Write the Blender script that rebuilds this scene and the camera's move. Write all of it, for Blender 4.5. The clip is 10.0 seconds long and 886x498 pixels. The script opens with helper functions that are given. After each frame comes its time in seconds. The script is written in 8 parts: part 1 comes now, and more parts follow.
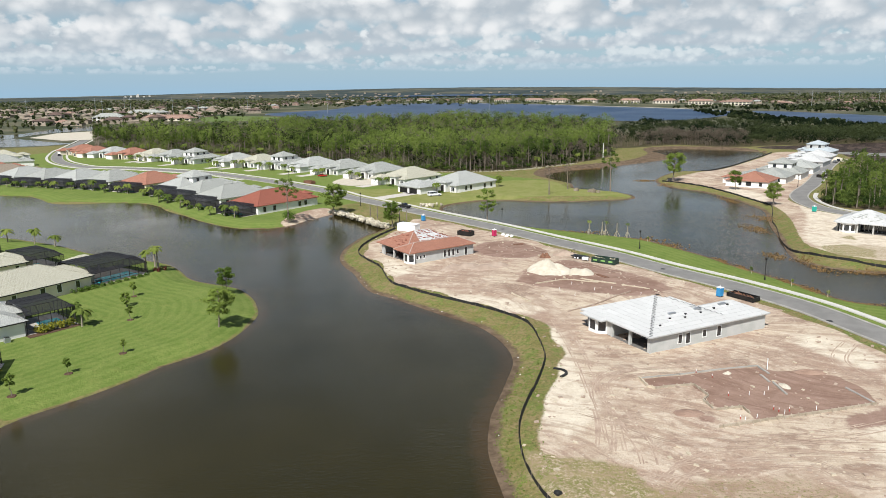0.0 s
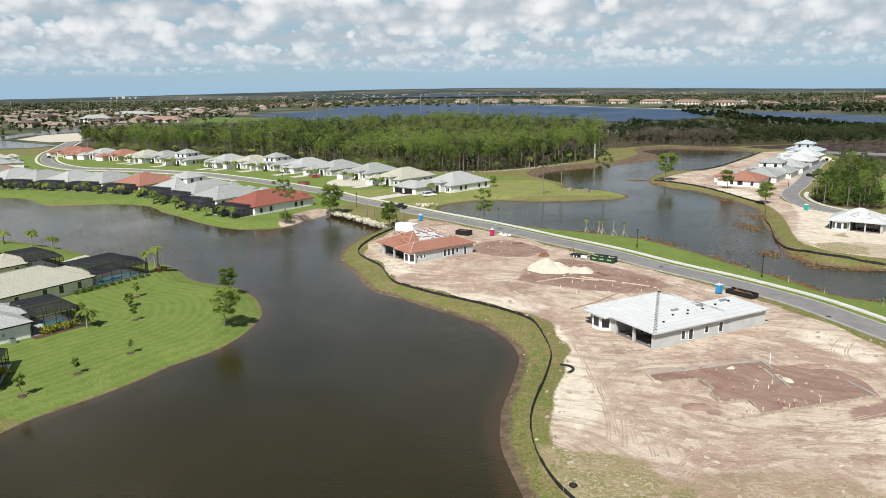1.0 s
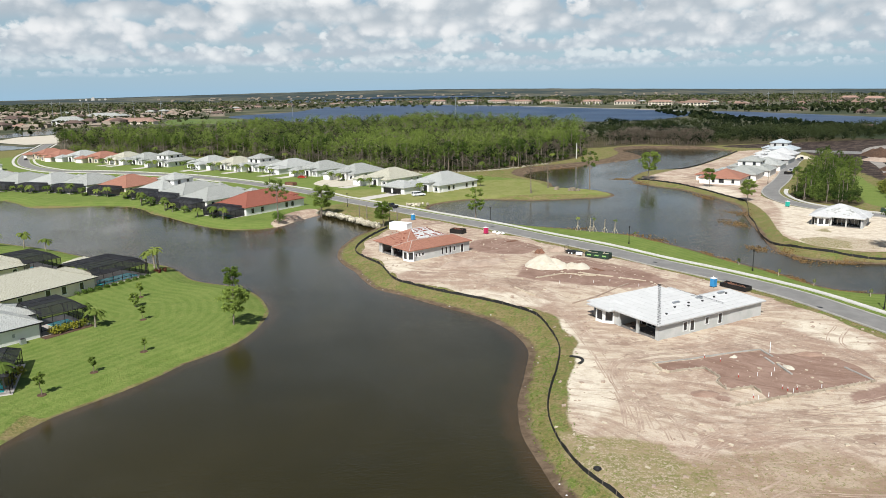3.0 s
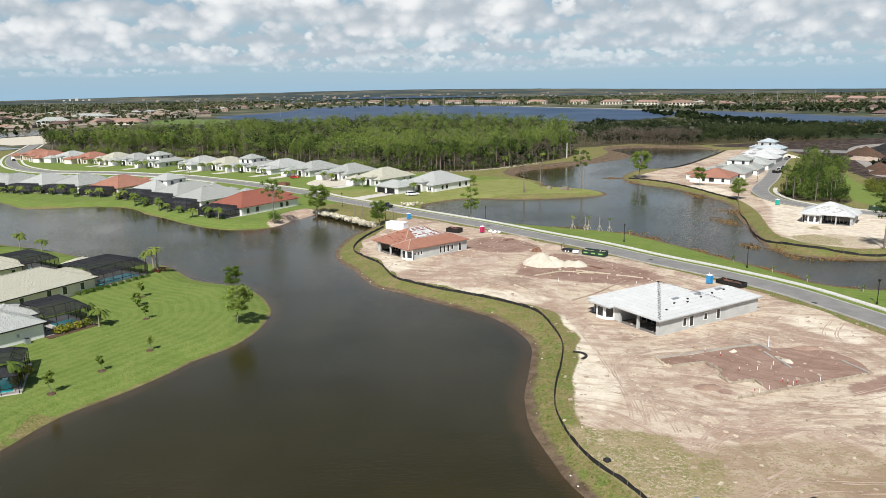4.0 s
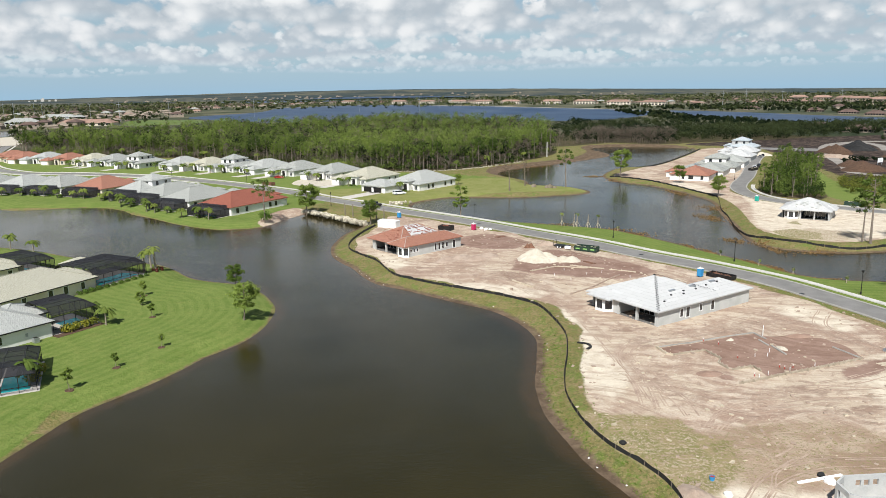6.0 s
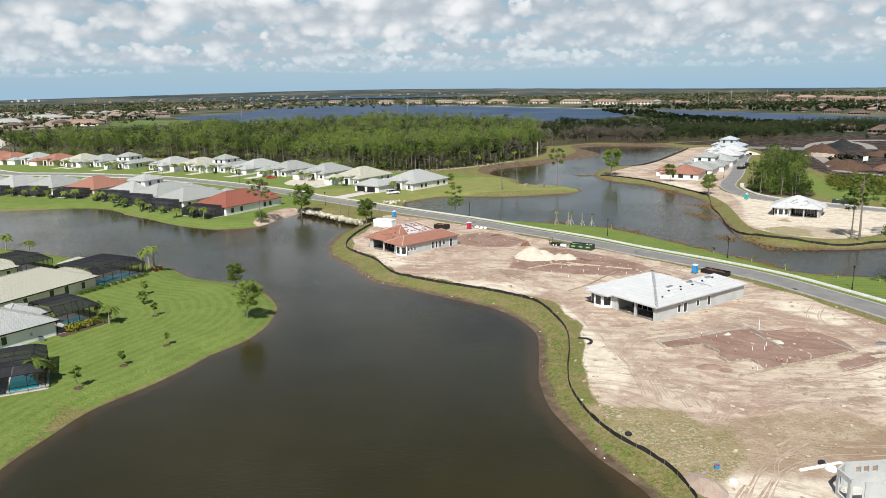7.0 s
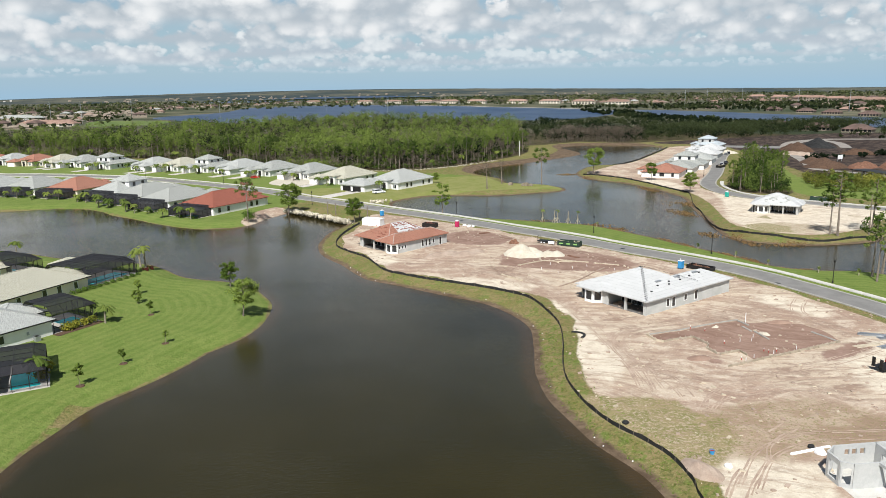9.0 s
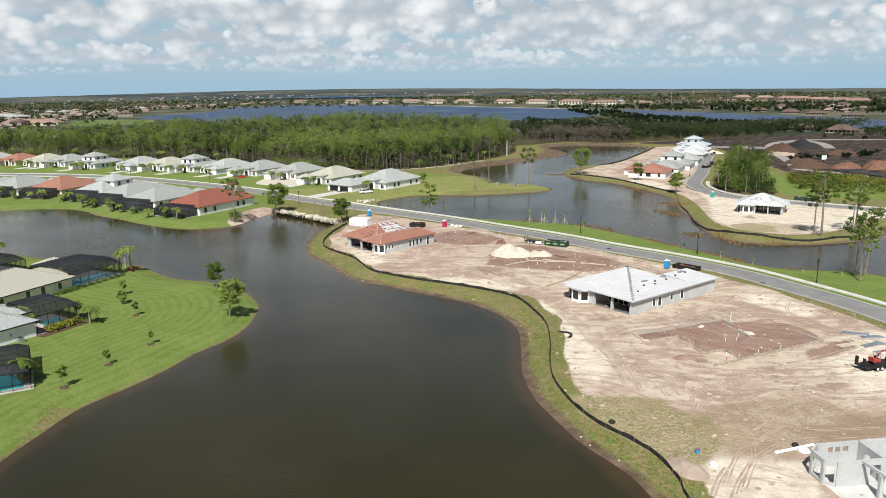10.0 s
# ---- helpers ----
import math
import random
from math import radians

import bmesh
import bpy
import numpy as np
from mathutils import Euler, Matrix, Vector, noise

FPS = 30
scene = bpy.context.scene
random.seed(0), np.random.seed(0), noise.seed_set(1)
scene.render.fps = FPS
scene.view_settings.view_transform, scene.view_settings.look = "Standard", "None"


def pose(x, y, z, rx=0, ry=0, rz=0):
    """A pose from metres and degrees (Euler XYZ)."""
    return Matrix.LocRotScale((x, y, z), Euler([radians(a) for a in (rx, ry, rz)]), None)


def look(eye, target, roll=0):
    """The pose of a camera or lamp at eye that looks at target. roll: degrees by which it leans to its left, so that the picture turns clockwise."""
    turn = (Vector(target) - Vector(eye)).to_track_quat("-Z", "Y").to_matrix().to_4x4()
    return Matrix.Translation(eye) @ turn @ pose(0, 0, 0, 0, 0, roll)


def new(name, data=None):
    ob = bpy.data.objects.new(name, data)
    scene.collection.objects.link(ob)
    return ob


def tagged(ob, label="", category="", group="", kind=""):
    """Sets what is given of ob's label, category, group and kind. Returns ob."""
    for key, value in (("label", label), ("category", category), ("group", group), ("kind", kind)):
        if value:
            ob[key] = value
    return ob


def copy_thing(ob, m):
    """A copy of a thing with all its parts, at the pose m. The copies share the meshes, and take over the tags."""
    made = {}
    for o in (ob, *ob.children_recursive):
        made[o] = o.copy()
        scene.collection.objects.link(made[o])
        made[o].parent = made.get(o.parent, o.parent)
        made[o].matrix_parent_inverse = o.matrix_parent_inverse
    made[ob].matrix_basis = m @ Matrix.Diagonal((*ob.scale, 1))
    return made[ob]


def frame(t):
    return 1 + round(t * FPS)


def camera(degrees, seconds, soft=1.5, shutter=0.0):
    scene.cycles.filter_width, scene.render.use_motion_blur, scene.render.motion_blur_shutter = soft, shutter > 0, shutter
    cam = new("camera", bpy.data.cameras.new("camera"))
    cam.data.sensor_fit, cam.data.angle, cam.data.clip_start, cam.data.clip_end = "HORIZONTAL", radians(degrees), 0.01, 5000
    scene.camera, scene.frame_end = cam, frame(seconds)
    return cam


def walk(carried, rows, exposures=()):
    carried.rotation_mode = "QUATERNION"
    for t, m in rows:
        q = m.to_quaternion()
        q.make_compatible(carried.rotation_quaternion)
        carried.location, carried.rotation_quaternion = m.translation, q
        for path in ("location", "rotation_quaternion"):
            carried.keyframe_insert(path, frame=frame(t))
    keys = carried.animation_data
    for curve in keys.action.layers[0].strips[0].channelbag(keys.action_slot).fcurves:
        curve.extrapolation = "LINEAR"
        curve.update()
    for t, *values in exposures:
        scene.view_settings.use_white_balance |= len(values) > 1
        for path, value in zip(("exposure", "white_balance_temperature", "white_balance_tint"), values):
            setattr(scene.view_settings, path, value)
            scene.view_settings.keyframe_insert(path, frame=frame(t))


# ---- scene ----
cam = camera(63.04, 10.0, soft=0.6)
# t, x, y, z, yaw, pitch, roll
ROWS = [
    (0.0, 0.02, 0.00, 43.00, -0.58, -12.46, 0.62),
    (0.5, -1.56, -0.57, 42.94, -1.08, -12.43, 0.66),
    (1.0, -3.10, -1.18, 42.90, -1.57, -12.40, 0.70),
    (1.5, -4.63, -1.81, 42.86, -2.08, -12.38, 0.73),
    (2.0, -6.15, -2.46, 42.83, -2.58, -12.36, 0.76),
    (2.5, -7.67, -3.13, 42.81, -3.10, -12.35, 0.79),
    (4.0, -12.25, -5.15, 42.79, -4.69, -12.35, 0.84),
    (4.5, -13.79, -5.83, 42.80, -5.23, -12.35, 0.86),
    (5.0, -15.33, -6.51, 42.80, -5.77, -12.36, 0.88),
    (5.5, -16.87, -7.20, 42.80, -6.32, -12.37, 0.89),
    (7.0, -21.38, -9.35, 42.81, -7.93, -12.40, 0.94),
    (7.5, -22.81, -10.12, 42.81, -8.44, -12.41, 0.97),
    (8.0, -24.18, -10.93, 42.80, -8.93, -12.42, 0.99),
    (8.5, -24.85, -11.29, 42.80, -9.15, -12.44, 0.95),
    (9.0, -24.65, -11.28, 42.82, -9.63, -12.43, 0.95),
    (9.5, -24.51, -11.32, 42.85, -10.21, -12.44, 0.88),
    (10.0, -24.56, -11.29, 42.88, -10.59, -12.46, 0.78),
]
EXPOSURE = 0.39
walk(cam, [(t, pose(x, y, z, 90 + pitch, roll, yaw)) for t, x, y, z, yaw, pitch, roll in ROWS],
     exposures=[(0.0, EXPOSURE), (10.0, EXPOSURE)])

# ---- light: high sun behind the camera's left shoulder, broken cumulus sky ----
SUN_EL, SUN_X, SUN_Y = 50.0, -0.36, -0.933
sun_dir = Vector((SUN_X * math.cos(radians(SUN_EL)), SUN_Y * math.cos(radians(SUN_EL)), math.sin(radians(SUN_EL)))).normalized()
sun = new("sun", bpy.data.lights.new("sun", "SUN"))
sun.data.energy, sun.data.angle, sun.data.color = 5.0, radians(0.53), (0.985, 0.972, 0.935)
sun.matrix_world = look(sun_dir * 300, (0, 0, 0))


class Nodes:
    """A short way to write node trees."""

    def __init__(self, tree):
        self.t = tree
        tree.nodes.clear()

    def add(self, kind, at=None):
        n = self.t.nodes.new(kind)
        for k, v in (at or {}).items():
            if isinstance(v, bpy.types.NodeSocket):
                self.t.links.new(v, n.inputs[k])
            else:
                n.inputs[k].default_value = v
        return n

    def math(self, op, a, b=0.5, clamp=False):
        n = self.add("ShaderNodeMath", {0: a, 1: b})
        n.operation = op
        n.use_clamp = clamp
        return n.outputs[0]

    def mix(self, fac, a, b, blend="MIX"):
        n = self.add("ShaderNodeMix")
        n.data_type, n.blend_type = "RGBA", blend
        for sock, v in ((n.inputs[0], fac), (n.inputs[6], a), (n.inputs[7], b)):
            if isinstance(v, bpy.types.NodeSocket):
                self.t.links.new(v, sock)
            elif isinstance(v, (int, float)):
                sock.default_value = v
            else:
                sock.default_value = (*v, 1.0) if len(v) == 3 else v
        return n.outputs[2]

    def noise(self, vec, scale, detail=4.0, rough=0.55, distort=0.0):
        n = self.add("ShaderNodeTexNoise", {"Scale": scale, "Detail": detail, "Roughness": rough, "Distortion": distort})
        if vec is not None:
            self.t.links.new(vec, n.inputs["Vector"])
        return n.outputs["Fac"]

    def ramp(self, fac, lo, hi):
        n = self.add("ShaderNodeMapRange", {0: fac, 1: lo, 2: hi, 3: 0.0, 4: 1.0})
        n.interpolation_type = "SMOOTHSTEP"
        return n.outputs[0]

    def scaled(self, vec, s, loc=(0, 0, 0)):
        n = self.add("ShaderNodeMapping", {"Vector": vec, "Scale": s, "Location": loc})
        return n.outputs[0]


# the sky: clear Nishita air with cumulus over it
world = bpy.data.worlds.new("sky")
scene.world = world
world.use_nodes = True
N = Nodes(world.node_tree)
sky = N.add("ShaderNodeTexSky")
sky.sky_type, sky.sun_disc = "NISHITA", False
sky.sun_elevation, sky.sun_rotation = radians(SUN_EL), math.atan2(SUN_X, SUN_Y)
sky.altitude, sky.air_density, sky.dust_density, sky.ozone_density = 10.0, 1.0, 0.6, 1.4
gen = N.add("ShaderNodeTexCoord").outputs["Generated"]
xyz = N.add("ShaderNodeSeparateXYZ", {0: gen})
up = N.math("MAXIMUM", xyz.outputs[2], 0.0)
# pale blue air low down, where the light passes through most of it
low = N.math("POWER", N.math("SUBTRACT", 1.0, up), 9.0)
clear = N.mix(1.0, sky.outputs[0], (0.060, 0.060, 0.060, 1.0), "MULTIPLY")
clear = N.mix(N.math("MULTIPLY", low, 0.85), clear, (0.262, 0.425, 0.575))


def cloud_row(back, base, tall, scale, cover, seed, dark, light, thick):
    """A rank of cumulus over what lies behind it: grey flat bases and heaped white heads, larger the nearer the rank is."""
    wander = N.noise(N.scaled(gen, (3.1, 3.1, 0.0), (seed, 2.0 * seed, 0.0)), 1.0, 3.0)
    v = N.math("DIVIDE", N.math("SUBTRACT", N.math("SUBTRACT", up, base), N.math("MULTIPLY", N.math("SUBTRACT", wander, 0.5), tall * 1.5)), tall)
    body = N.noise(N.scaled(gen, (scale, scale, scale * 1.45), (1.7 * seed, seed, 0.3)), 1.0, 8.0, 0.56)
    gaps = N.noise(N.scaled(gen, (scale * 0.3, scale * 0.3, scale * 0.2), (seed, 0.6, 3.0 * seed)), 1.0, 2.0)
    puff = body
    for k, amount in ((1.5, 0.42), (3.4, 0.22)):
        warped = N.add("ShaderNodeVectorMath", {0: N.scaled(gen, (scale * k, scale * k, scale * k * 1.35), (0.0, seed, 0.9)), 1: N.add("ShaderNodeCombineXYZ", {0: body, 1: wander, 2: body}).outputs[0]}).outputs[0]
        cell = N.add("ShaderNodeTexVoronoi", {"Vector": warped, "Scale": 1.0})
        puff = N.math("ADD", puff, N.math("MULTIPLY", N.math("SUBTRACT", 0.45, cell.outputs["Distance"]), amount))
    drop = N.math("MULTIPLY", N.math("MAXIMUM", v, 0.0), 0.34)
    full = N.math("ADD", N.math("SUBTRACT", N.math("SUBTRACT", puff, drop), 0.5 - cover), N.math("MULTIPLY", N.math("SUBTRACT", gaps, 0.5), 0.7))
    mask = N.math("MULTIPLY", N.math("MULTIPLY", N.ramp(full, -0.03, 0.12), N.ramp(v, -0.30, 0.10)), thick)
    sunlit = N.ramp(N.math("ADD", N.math("MULTIPLY", v, 0.55), N.math("MULTIPLY", N.math("SUBTRACT", puff, 0.5), 1.9)), -0.22, 0.62)
    return N.mix(mask, back, N.mix(sunlit, dark, light))


sky_colour = clear
for rank in ((0.026, 0.012, 52.0, 0.22, 1.3, (0.38, 0.46, 0.53), (0.50, 0.57, 0.62), 0.55),
             (0.036, 0.018, 36.0, 0.34, 4.1, (0.375, 0.44, 0.50), (0.58, 0.625, 0.65), 0.80),
             (0.050, 0.026, 25.0, 0.36, 2.2, (0.365, 0.42, 0.475), (0.635, 0.66, 0.675), 0.90),
             (0.070, 0.036, 18.0, 0.35, 6.7, (0.355, 0.41, 0.460), (0.67, 0.68, 0.69), 0.95),
             (0.098, 0.052, 12.5, 0.32, 3.4, (0.350, 0.40, 0.445), (0.70, 0.71, 0.715), 0.97),
             (0.150, 0.090, 8.0, 0.28, 5.5, (0.340, 0.39, 0.435), (0.70, 0.71, 0.715), 0.95),
             (0.260, 0.220, 4.5, 0.15, 7.9, (0.330, 0.38, 0.430), (0.70, 0.71, 0.715), 0.80)):
    sky_colour = cloud_row(sky_colour, *rank)
air = N.add("ShaderNodeBackground", {"Color": sky_colour, "Strength": 1.0})
N.add("ShaderNodeOutputWorld", {0: air.outputs[0]})


# ---- materials ----
def material(name):
    m = bpy.data.materials.new(name)
    m.use_nodes = True
    return m, Nodes(m.node_tree)


def surface(n, colour, rough=0.8, metal=0.0, bump=None, depth=0.02, spec=0.3, extra=None):
    at = {"Base Color": colour, "Roughness": rough, "Metallic": metal, "Specular IOR Level": spec}
    if bump is not None:
        at["Normal"] = n.add("ShaderNodeBump", {"Height": bump, "Distance": depth, "Strength": 1.0}).outputs[0]
    at.update(extra or {})
    p = n.add("ShaderNodeBsdfPrincipled", at)
    n.add("ShaderNodeOutputMaterial", {0: p.outputs[0]})
    return p


def rgba(c):
    return (*c, 1.0)


def plain(name, a, b, scale=0.6, fine=9.0, rough=0.8, metal=0.0, depth=0.01, vary=0.0, spec=0.3):
    """A worn surface between two colours, at two scales; vary: how far single objects differ in brightness."""
    m, n = material(name)
    at = n.add("ShaderNodeTexCoord").outputs["Object"]
    coarse, grain = n.noise(at, scale, 5.0), n.noise(at, fine, 3.0)
    f = n.math("ADD", n.math("MULTIPLY", coarse, 0.7), n.math("MULTIPLY", grain, 0.3))
    col = n.mix(n.ramp(f, 0.33, 0.67), rgba(a), rgba(b))
    if vary:
        r = n.add("ShaderNodeObjectInfo").outputs["Random"]
        v = n.math("ADD", n.math("MULTIPLY", r, 2 * vary), 1 - vary)
        col = n.mix(1.0, col, n.add("ShaderNodeCombineColor", {0: v, 1: v, 2: v}).outputs[0], "MULTIPLY")
    surface(n, col, rough, metal, grain, depth, spec)
    return m


def roofing(name, a, b, course=0.34, width=0.3, rough=0.75, relief=0.05, stain=0.35):
    """Roof tiles in courses up the slope, by the roof's own measure."""
    m, n = material(name)
    uv = n.add("ShaderNodeTexCoord").outputs["UV"]
    brick = n.add("ShaderNodeTexBrick", {"Vector": uv, "Color1": rgba(a), "Color2": rgba(b), "Mortar": rgba([c * 0.55 for c in a]), "Scale": 1.0,
                                        "Mortar Size": 0.022, "Mortar Smooth": 0.6, "Bias": 0.0, "Brick Width": width, "Row Height": course})
    patch = n.noise(uv, 0.35, 5.0, 0.6)
    col = n.mix(n.math("MULTIPLY", n.ramp(patch, 0.42, 0.75), stain), brick.outputs["Color"], rgba([c * 0.72 for c in b]))
    v = n.add("ShaderNodeSeparateXYZ", {0: uv}).outputs[1]
    saw = n.math("FRACT", n.math("DIVIDE", v, course))
    h = n.math("ADD", n.math("MULTIPLY", n.math("SUBTRACT", 1.0, saw), 0.7), n.math("MULTIPLY", brick.outputs["Fac"], -0.4))
    surface(n, col, rough, 0.0, h, relief)
    return m


def leafage(name, a, b, rough=0.6):
    """Leaves: each clump and each tree a little different."""
    m, n = material(name)
    isl = n.add("ShaderNodeNewGeometry").outputs["Random Per Island"]
    obj = n.add("ShaderNodeObjectInfo").outputs["Random"]
    at = n.add("ShaderNodeTexCoord").outputs["Object"]
    patch = n.noise(at, 0.12, 2.0)
    tone = n.add("ShaderNodeAttribute")
    tone.attribute_name = "tone"
    obj = n.math("ADD", obj, tone.outputs["Fac"])
    f = n.math("ADD", n.math("MULTIPLY", isl, 0.24), n.math("ADD", n.math("MULTIPLY", obj, 0.52), n.math("MULTIPLY", patch, 0.35)))
    col = n.mix(n.ramp(f, 0.15, 1.0), rgba(a), rgba(b))
    p = n.add("ShaderNodeBsdfPrincipled", {"Base Color": col, "Roughness": 0.5 + rough / 2, "Specular IOR Level": 0.08})
    thin = n.add("ShaderNodeBsdfTranslucent", {0: col})
    out = n.add("ShaderNodeMixShader", {0: 0.26, 1: p.outputs[0], 2: thin.outputs[0]})
    n.add("ShaderNodeOutputMaterial", {0: out.outputs[0]})
    return m


def ground_material():
    m, n = material("ground")
    at = n.add("ShaderNodeTexCoord").outputs["Object"]

    def mask(name, lo=0.35, hi=0.65, edge=0.35):
        read = n.add("ShaderNodeAttribute")
        read.attribute_name = name
        a = read.outputs["Fac"]
        return n.ramp(n.math("ADD", a, n.math("MULTIPLY", n.math("SUBTRACT", rag, 0.5), edge)), lo, hi)

    rag = n.math("ADD", n.math("MULTIPLY", n.noise(at, 0.13, 6.0, 0.65), 0.6), n.math("MULTIPLY", n.noise(at, 0.8, 5.0, 0.65), 0.4))
    n1, n2, n3 = n.noise(at, 0.045, 6.0, 0.62, 0.5), n.noise(at, 0.19, 8.0, 0.66, 0.9), n.noise(at, 1.9, 6.0, 0.66)
    n4 = n.noise(at, 0.42, 7.0, 0.7, 0.4)
    # drawn-out streaks of tyres and scrapers, bent by a slow swirl
    slow = n.add("ShaderNodeTexNoise", {"Vector": at, "Scale": 0.022, "Detail": 1.0}).outputs["Color"]
    swirl = n.add("ShaderNodeVectorMath", {0: at, 1: n.mix(1.0, slow, (46.0, 46.0, 0.0, 1.0), "MULTIPLY")}).outputs[0]
    bent = n.add("ShaderNodeMapping", {"Vector": swirl, "Rotation": (0, 0, 0.45)}).outputs[0]
    streak = n.noise(n.scaled(bent, (0.10, 0.55, 1)), 1.0, 9.0, 0.70, 0.8)
    lanes = n.add("ShaderNodeTexWave", {"Vector": n.scaled(bent, (0.012, 0.34, 1)), "Scale": 1.0, "Distortion": 3.0, "Detail": 4.0, "Detail Scale": 1.6}).outputs["Fac"]
    track = n.math("MULTIPLY", lanes, n.ramp(n.noise(at, 0.075, 4.0, 0.6), 0.47, 0.60))
    speck = n.noise(at, 4.6, 5.0, 0.7)
    # dry bank grass
    bank = n.mix(n.ramp(n2, 0.35, 0.62), (0.150, 0.136, 0.046), (0.215, 0.165, 0.082))
    bank = n.mix(n.math("MULTIPLY", n.ramp(n4, 0.47, 0.62), 0.85), bank, (0.112, 0.158, 0.032))
    bank = n.mix(n.math("MULTIPLY", n.ramp(n3, 0.45, 0.62), 0.60), bank, (0.066, 0.082, 0.020))
    bank = n.mix(n.math("MULTIPLY", n.ramp(speck, 0.52, 0.66), 0.65), bank, (0.285, 0.250, 0.125))
    # mown lawn: paths of the mower run along the shore
    shore = n.add("ShaderNodeAttribute")
    shore.attribute_name = "shore"
    wide = n.math("ADD", n.math("MULTIPLY", shore.outputs["Fac"], 3.0), n.math("MULTIPLY", n.noise(at, 0.12, 4.0, 0.6), 2.2))
    stripe = n.math("ADD", n.math("MULTIPLY", n.math("SINE", n.math("MULTIPLY", wide, 1.05)), 0.5), 0.5)
    lawn = n.mix(n.ramp(n2, 0.3, 0.7), (0.094, 0.144, 0.028), (0.148, 0.188, 0.048))
    lawn = n.mix(n.math("MULTIPLY", n.ramp(stripe, 0.25, 0.75), 0.34), lawn, (0.185, 0.225, 0.064))
    lawn = n.mix(n.math("MULTIPLY", n.ramp(n4, 0.50, 0.7), 0.40), lawn, (0.178, 0.188, 0.056))
    lawn = n.mix(n.math("MULTIPLY", n.ramp(n3, 0.44, 0.66), 0.42), lawn, (0.062, 0.115, 0.016))
    lawn = n.mix(n.math("MULTIPLY", n.ramp(speck, 0.50, 0.68), 0.35), lawn, (0.220, 0.235, 0.075))
    # graded sand and clay of the building lots
    sand = n.mix(n.ramp(n1, 0.42, 0.58), (0.45, 0.365, 0.275), (0.335, 0.240, 0.180))
    sand = n.mix(n.math("MULTIPLY", n.ramp(n2, 0.47, 0.60), 0.62), sand, (0.54, 0.455, 0.355))
    sand = n.mix(n.math("MULTIPLY", n.ramp(streak, 0.50, 0.58), 0.62), sand, (0.285, 0.198, 0.148))
    sand = n.mix(n.math("MULTIPLY", n.ramp(streak, 0.46, 0.40), 0.38), sand, (0.57, 0.495, 0.395))
    sand = n.mix(n.math("MULTIPLY", n.ramp(track, 0.55, 0.85), 0.60), sand, (0.225, 0.150, 0.112))
    sand = n.mix(n.math("MULTIPLY", n.ramp(n4, 0.55, 0.64), 0.55), sand, (0.265, 0.185, 0.140))
    sand = n.mix(n.math("MULTIPLY", n.ramp(n3, 0.55, 0.68), 0.50), sand, (0.60, 0.545, 0.455))
    sand = n.mix(n.math("MULTIPLY", n.ramp(speck, 0.56, 0.68), 0.40), sand, (0.235, 0.165, 0.125))
    sand = n.mix(n.math("MULTIPLY", mask("pale", 0.35, 0.75, 0.9), n.math("SUBTRACT", 0.95, n.math("MULTIPLY", n.ramp(streak, 0.50, 0.60), 0.5))), sand, n.mix(n.ramp(n4, 0.4, 0.62), (0.62, 0.555, 0.445), (0.50, 0.425, 0.330)))
    clay = n.mix(n.ramp(n2, 0.35, 0.65), (0.200, 0.125, 0.095), (0.275, 0.185, 0.145))
    clay = n.mix(n.math("MULTIPLY", n.ramp(n4, 0.55, 0.7), 0.5), clay, (0.36, 0.28, 0.22))
    mud = n.mix(n.ramp(n4, 0.35, 0.65), (0.080, 0.055, 0.036), (0.165, 0.120, 0.080))
    floor = n.mix(n.ramp(n2, 0.3, 0.7), (0.035, 0.040, 0.016), (0.10, 0.075, 0.045))
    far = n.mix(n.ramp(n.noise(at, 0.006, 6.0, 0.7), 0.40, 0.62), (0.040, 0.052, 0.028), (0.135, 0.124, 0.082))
    parched = n.mix(n.ramp(n2, 0.3, 0.7), (0.175, 0.190, 0.052), (0.250, 0.230, 0.095))
    parched = n.mix(n.math("MULTIPLY", n.ramp(n3, 0.46, 0.72), 0.4), parched, (0.105, 0.135, 0.030))
    lawn = n.mix(n.math("MULTIPLY", mask("dry", 0.2, 0.9, 1.0), 0.8), lawn, parched)
    col = n.mix(mask("lawn"), bank, lawn)
    col = n.mix(mask("forest"), col, floor)
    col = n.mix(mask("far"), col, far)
    col = n.mix(mask("sand", 0.4, 0.6, 0.9), col, sand)
    # weeds: fine-grained, thinning out over bare earth
    earth = n.mix(0.45, sand, (0.27, 0.195, 0.125))
    green = n.mix(n.ramp(n4, 0.42, 0.6), (0.180, 0.170, 0.066), (0.255, 0.212, 0.108))
    grown = n.math("ADD", n.math("MULTIPLY", n3, 0.6), n.math("MULTIPLY", speck, 0.4))
    col = n.mix(mask("scrub", 0.30, 0.70, 1.0), col, n.mix(n.ramp(grown, 0.50, 0.60), earth, green))
    col = n.mix(mask("weeds", 0.35, 0.60, 0.8), col, n.mix(n.ramp(grown, 0.42, 0.54), earth, green))
    col = n.mix(mask("clay", 0.4, 0.62, 1.3), col, clay)
    col = n.mix(mask("slab", 0.4, 0.62, 0.5), col, n.mix(n.math("MULTIPLY", n.ramp(streak, 0.48, 0.58), 0.6), n.mix(0.18, clay, (0.360, 0.245, 0.185)), (0.185, 0.112, 0.082)))
    # brown yard soil, darkened further in colour for the cloud shadow over it
    col = n.mix(mask("dark", 0.4, 0.62, 1.2), col, n.mix(n.ramp(n2, 0.45, 0.6), (0.028, 0.021, 0.018), (0.095, 0.070, 0.056)))
    col = n.mix(mask("mud", 0.35, 0.65, 1.1), col, mud)
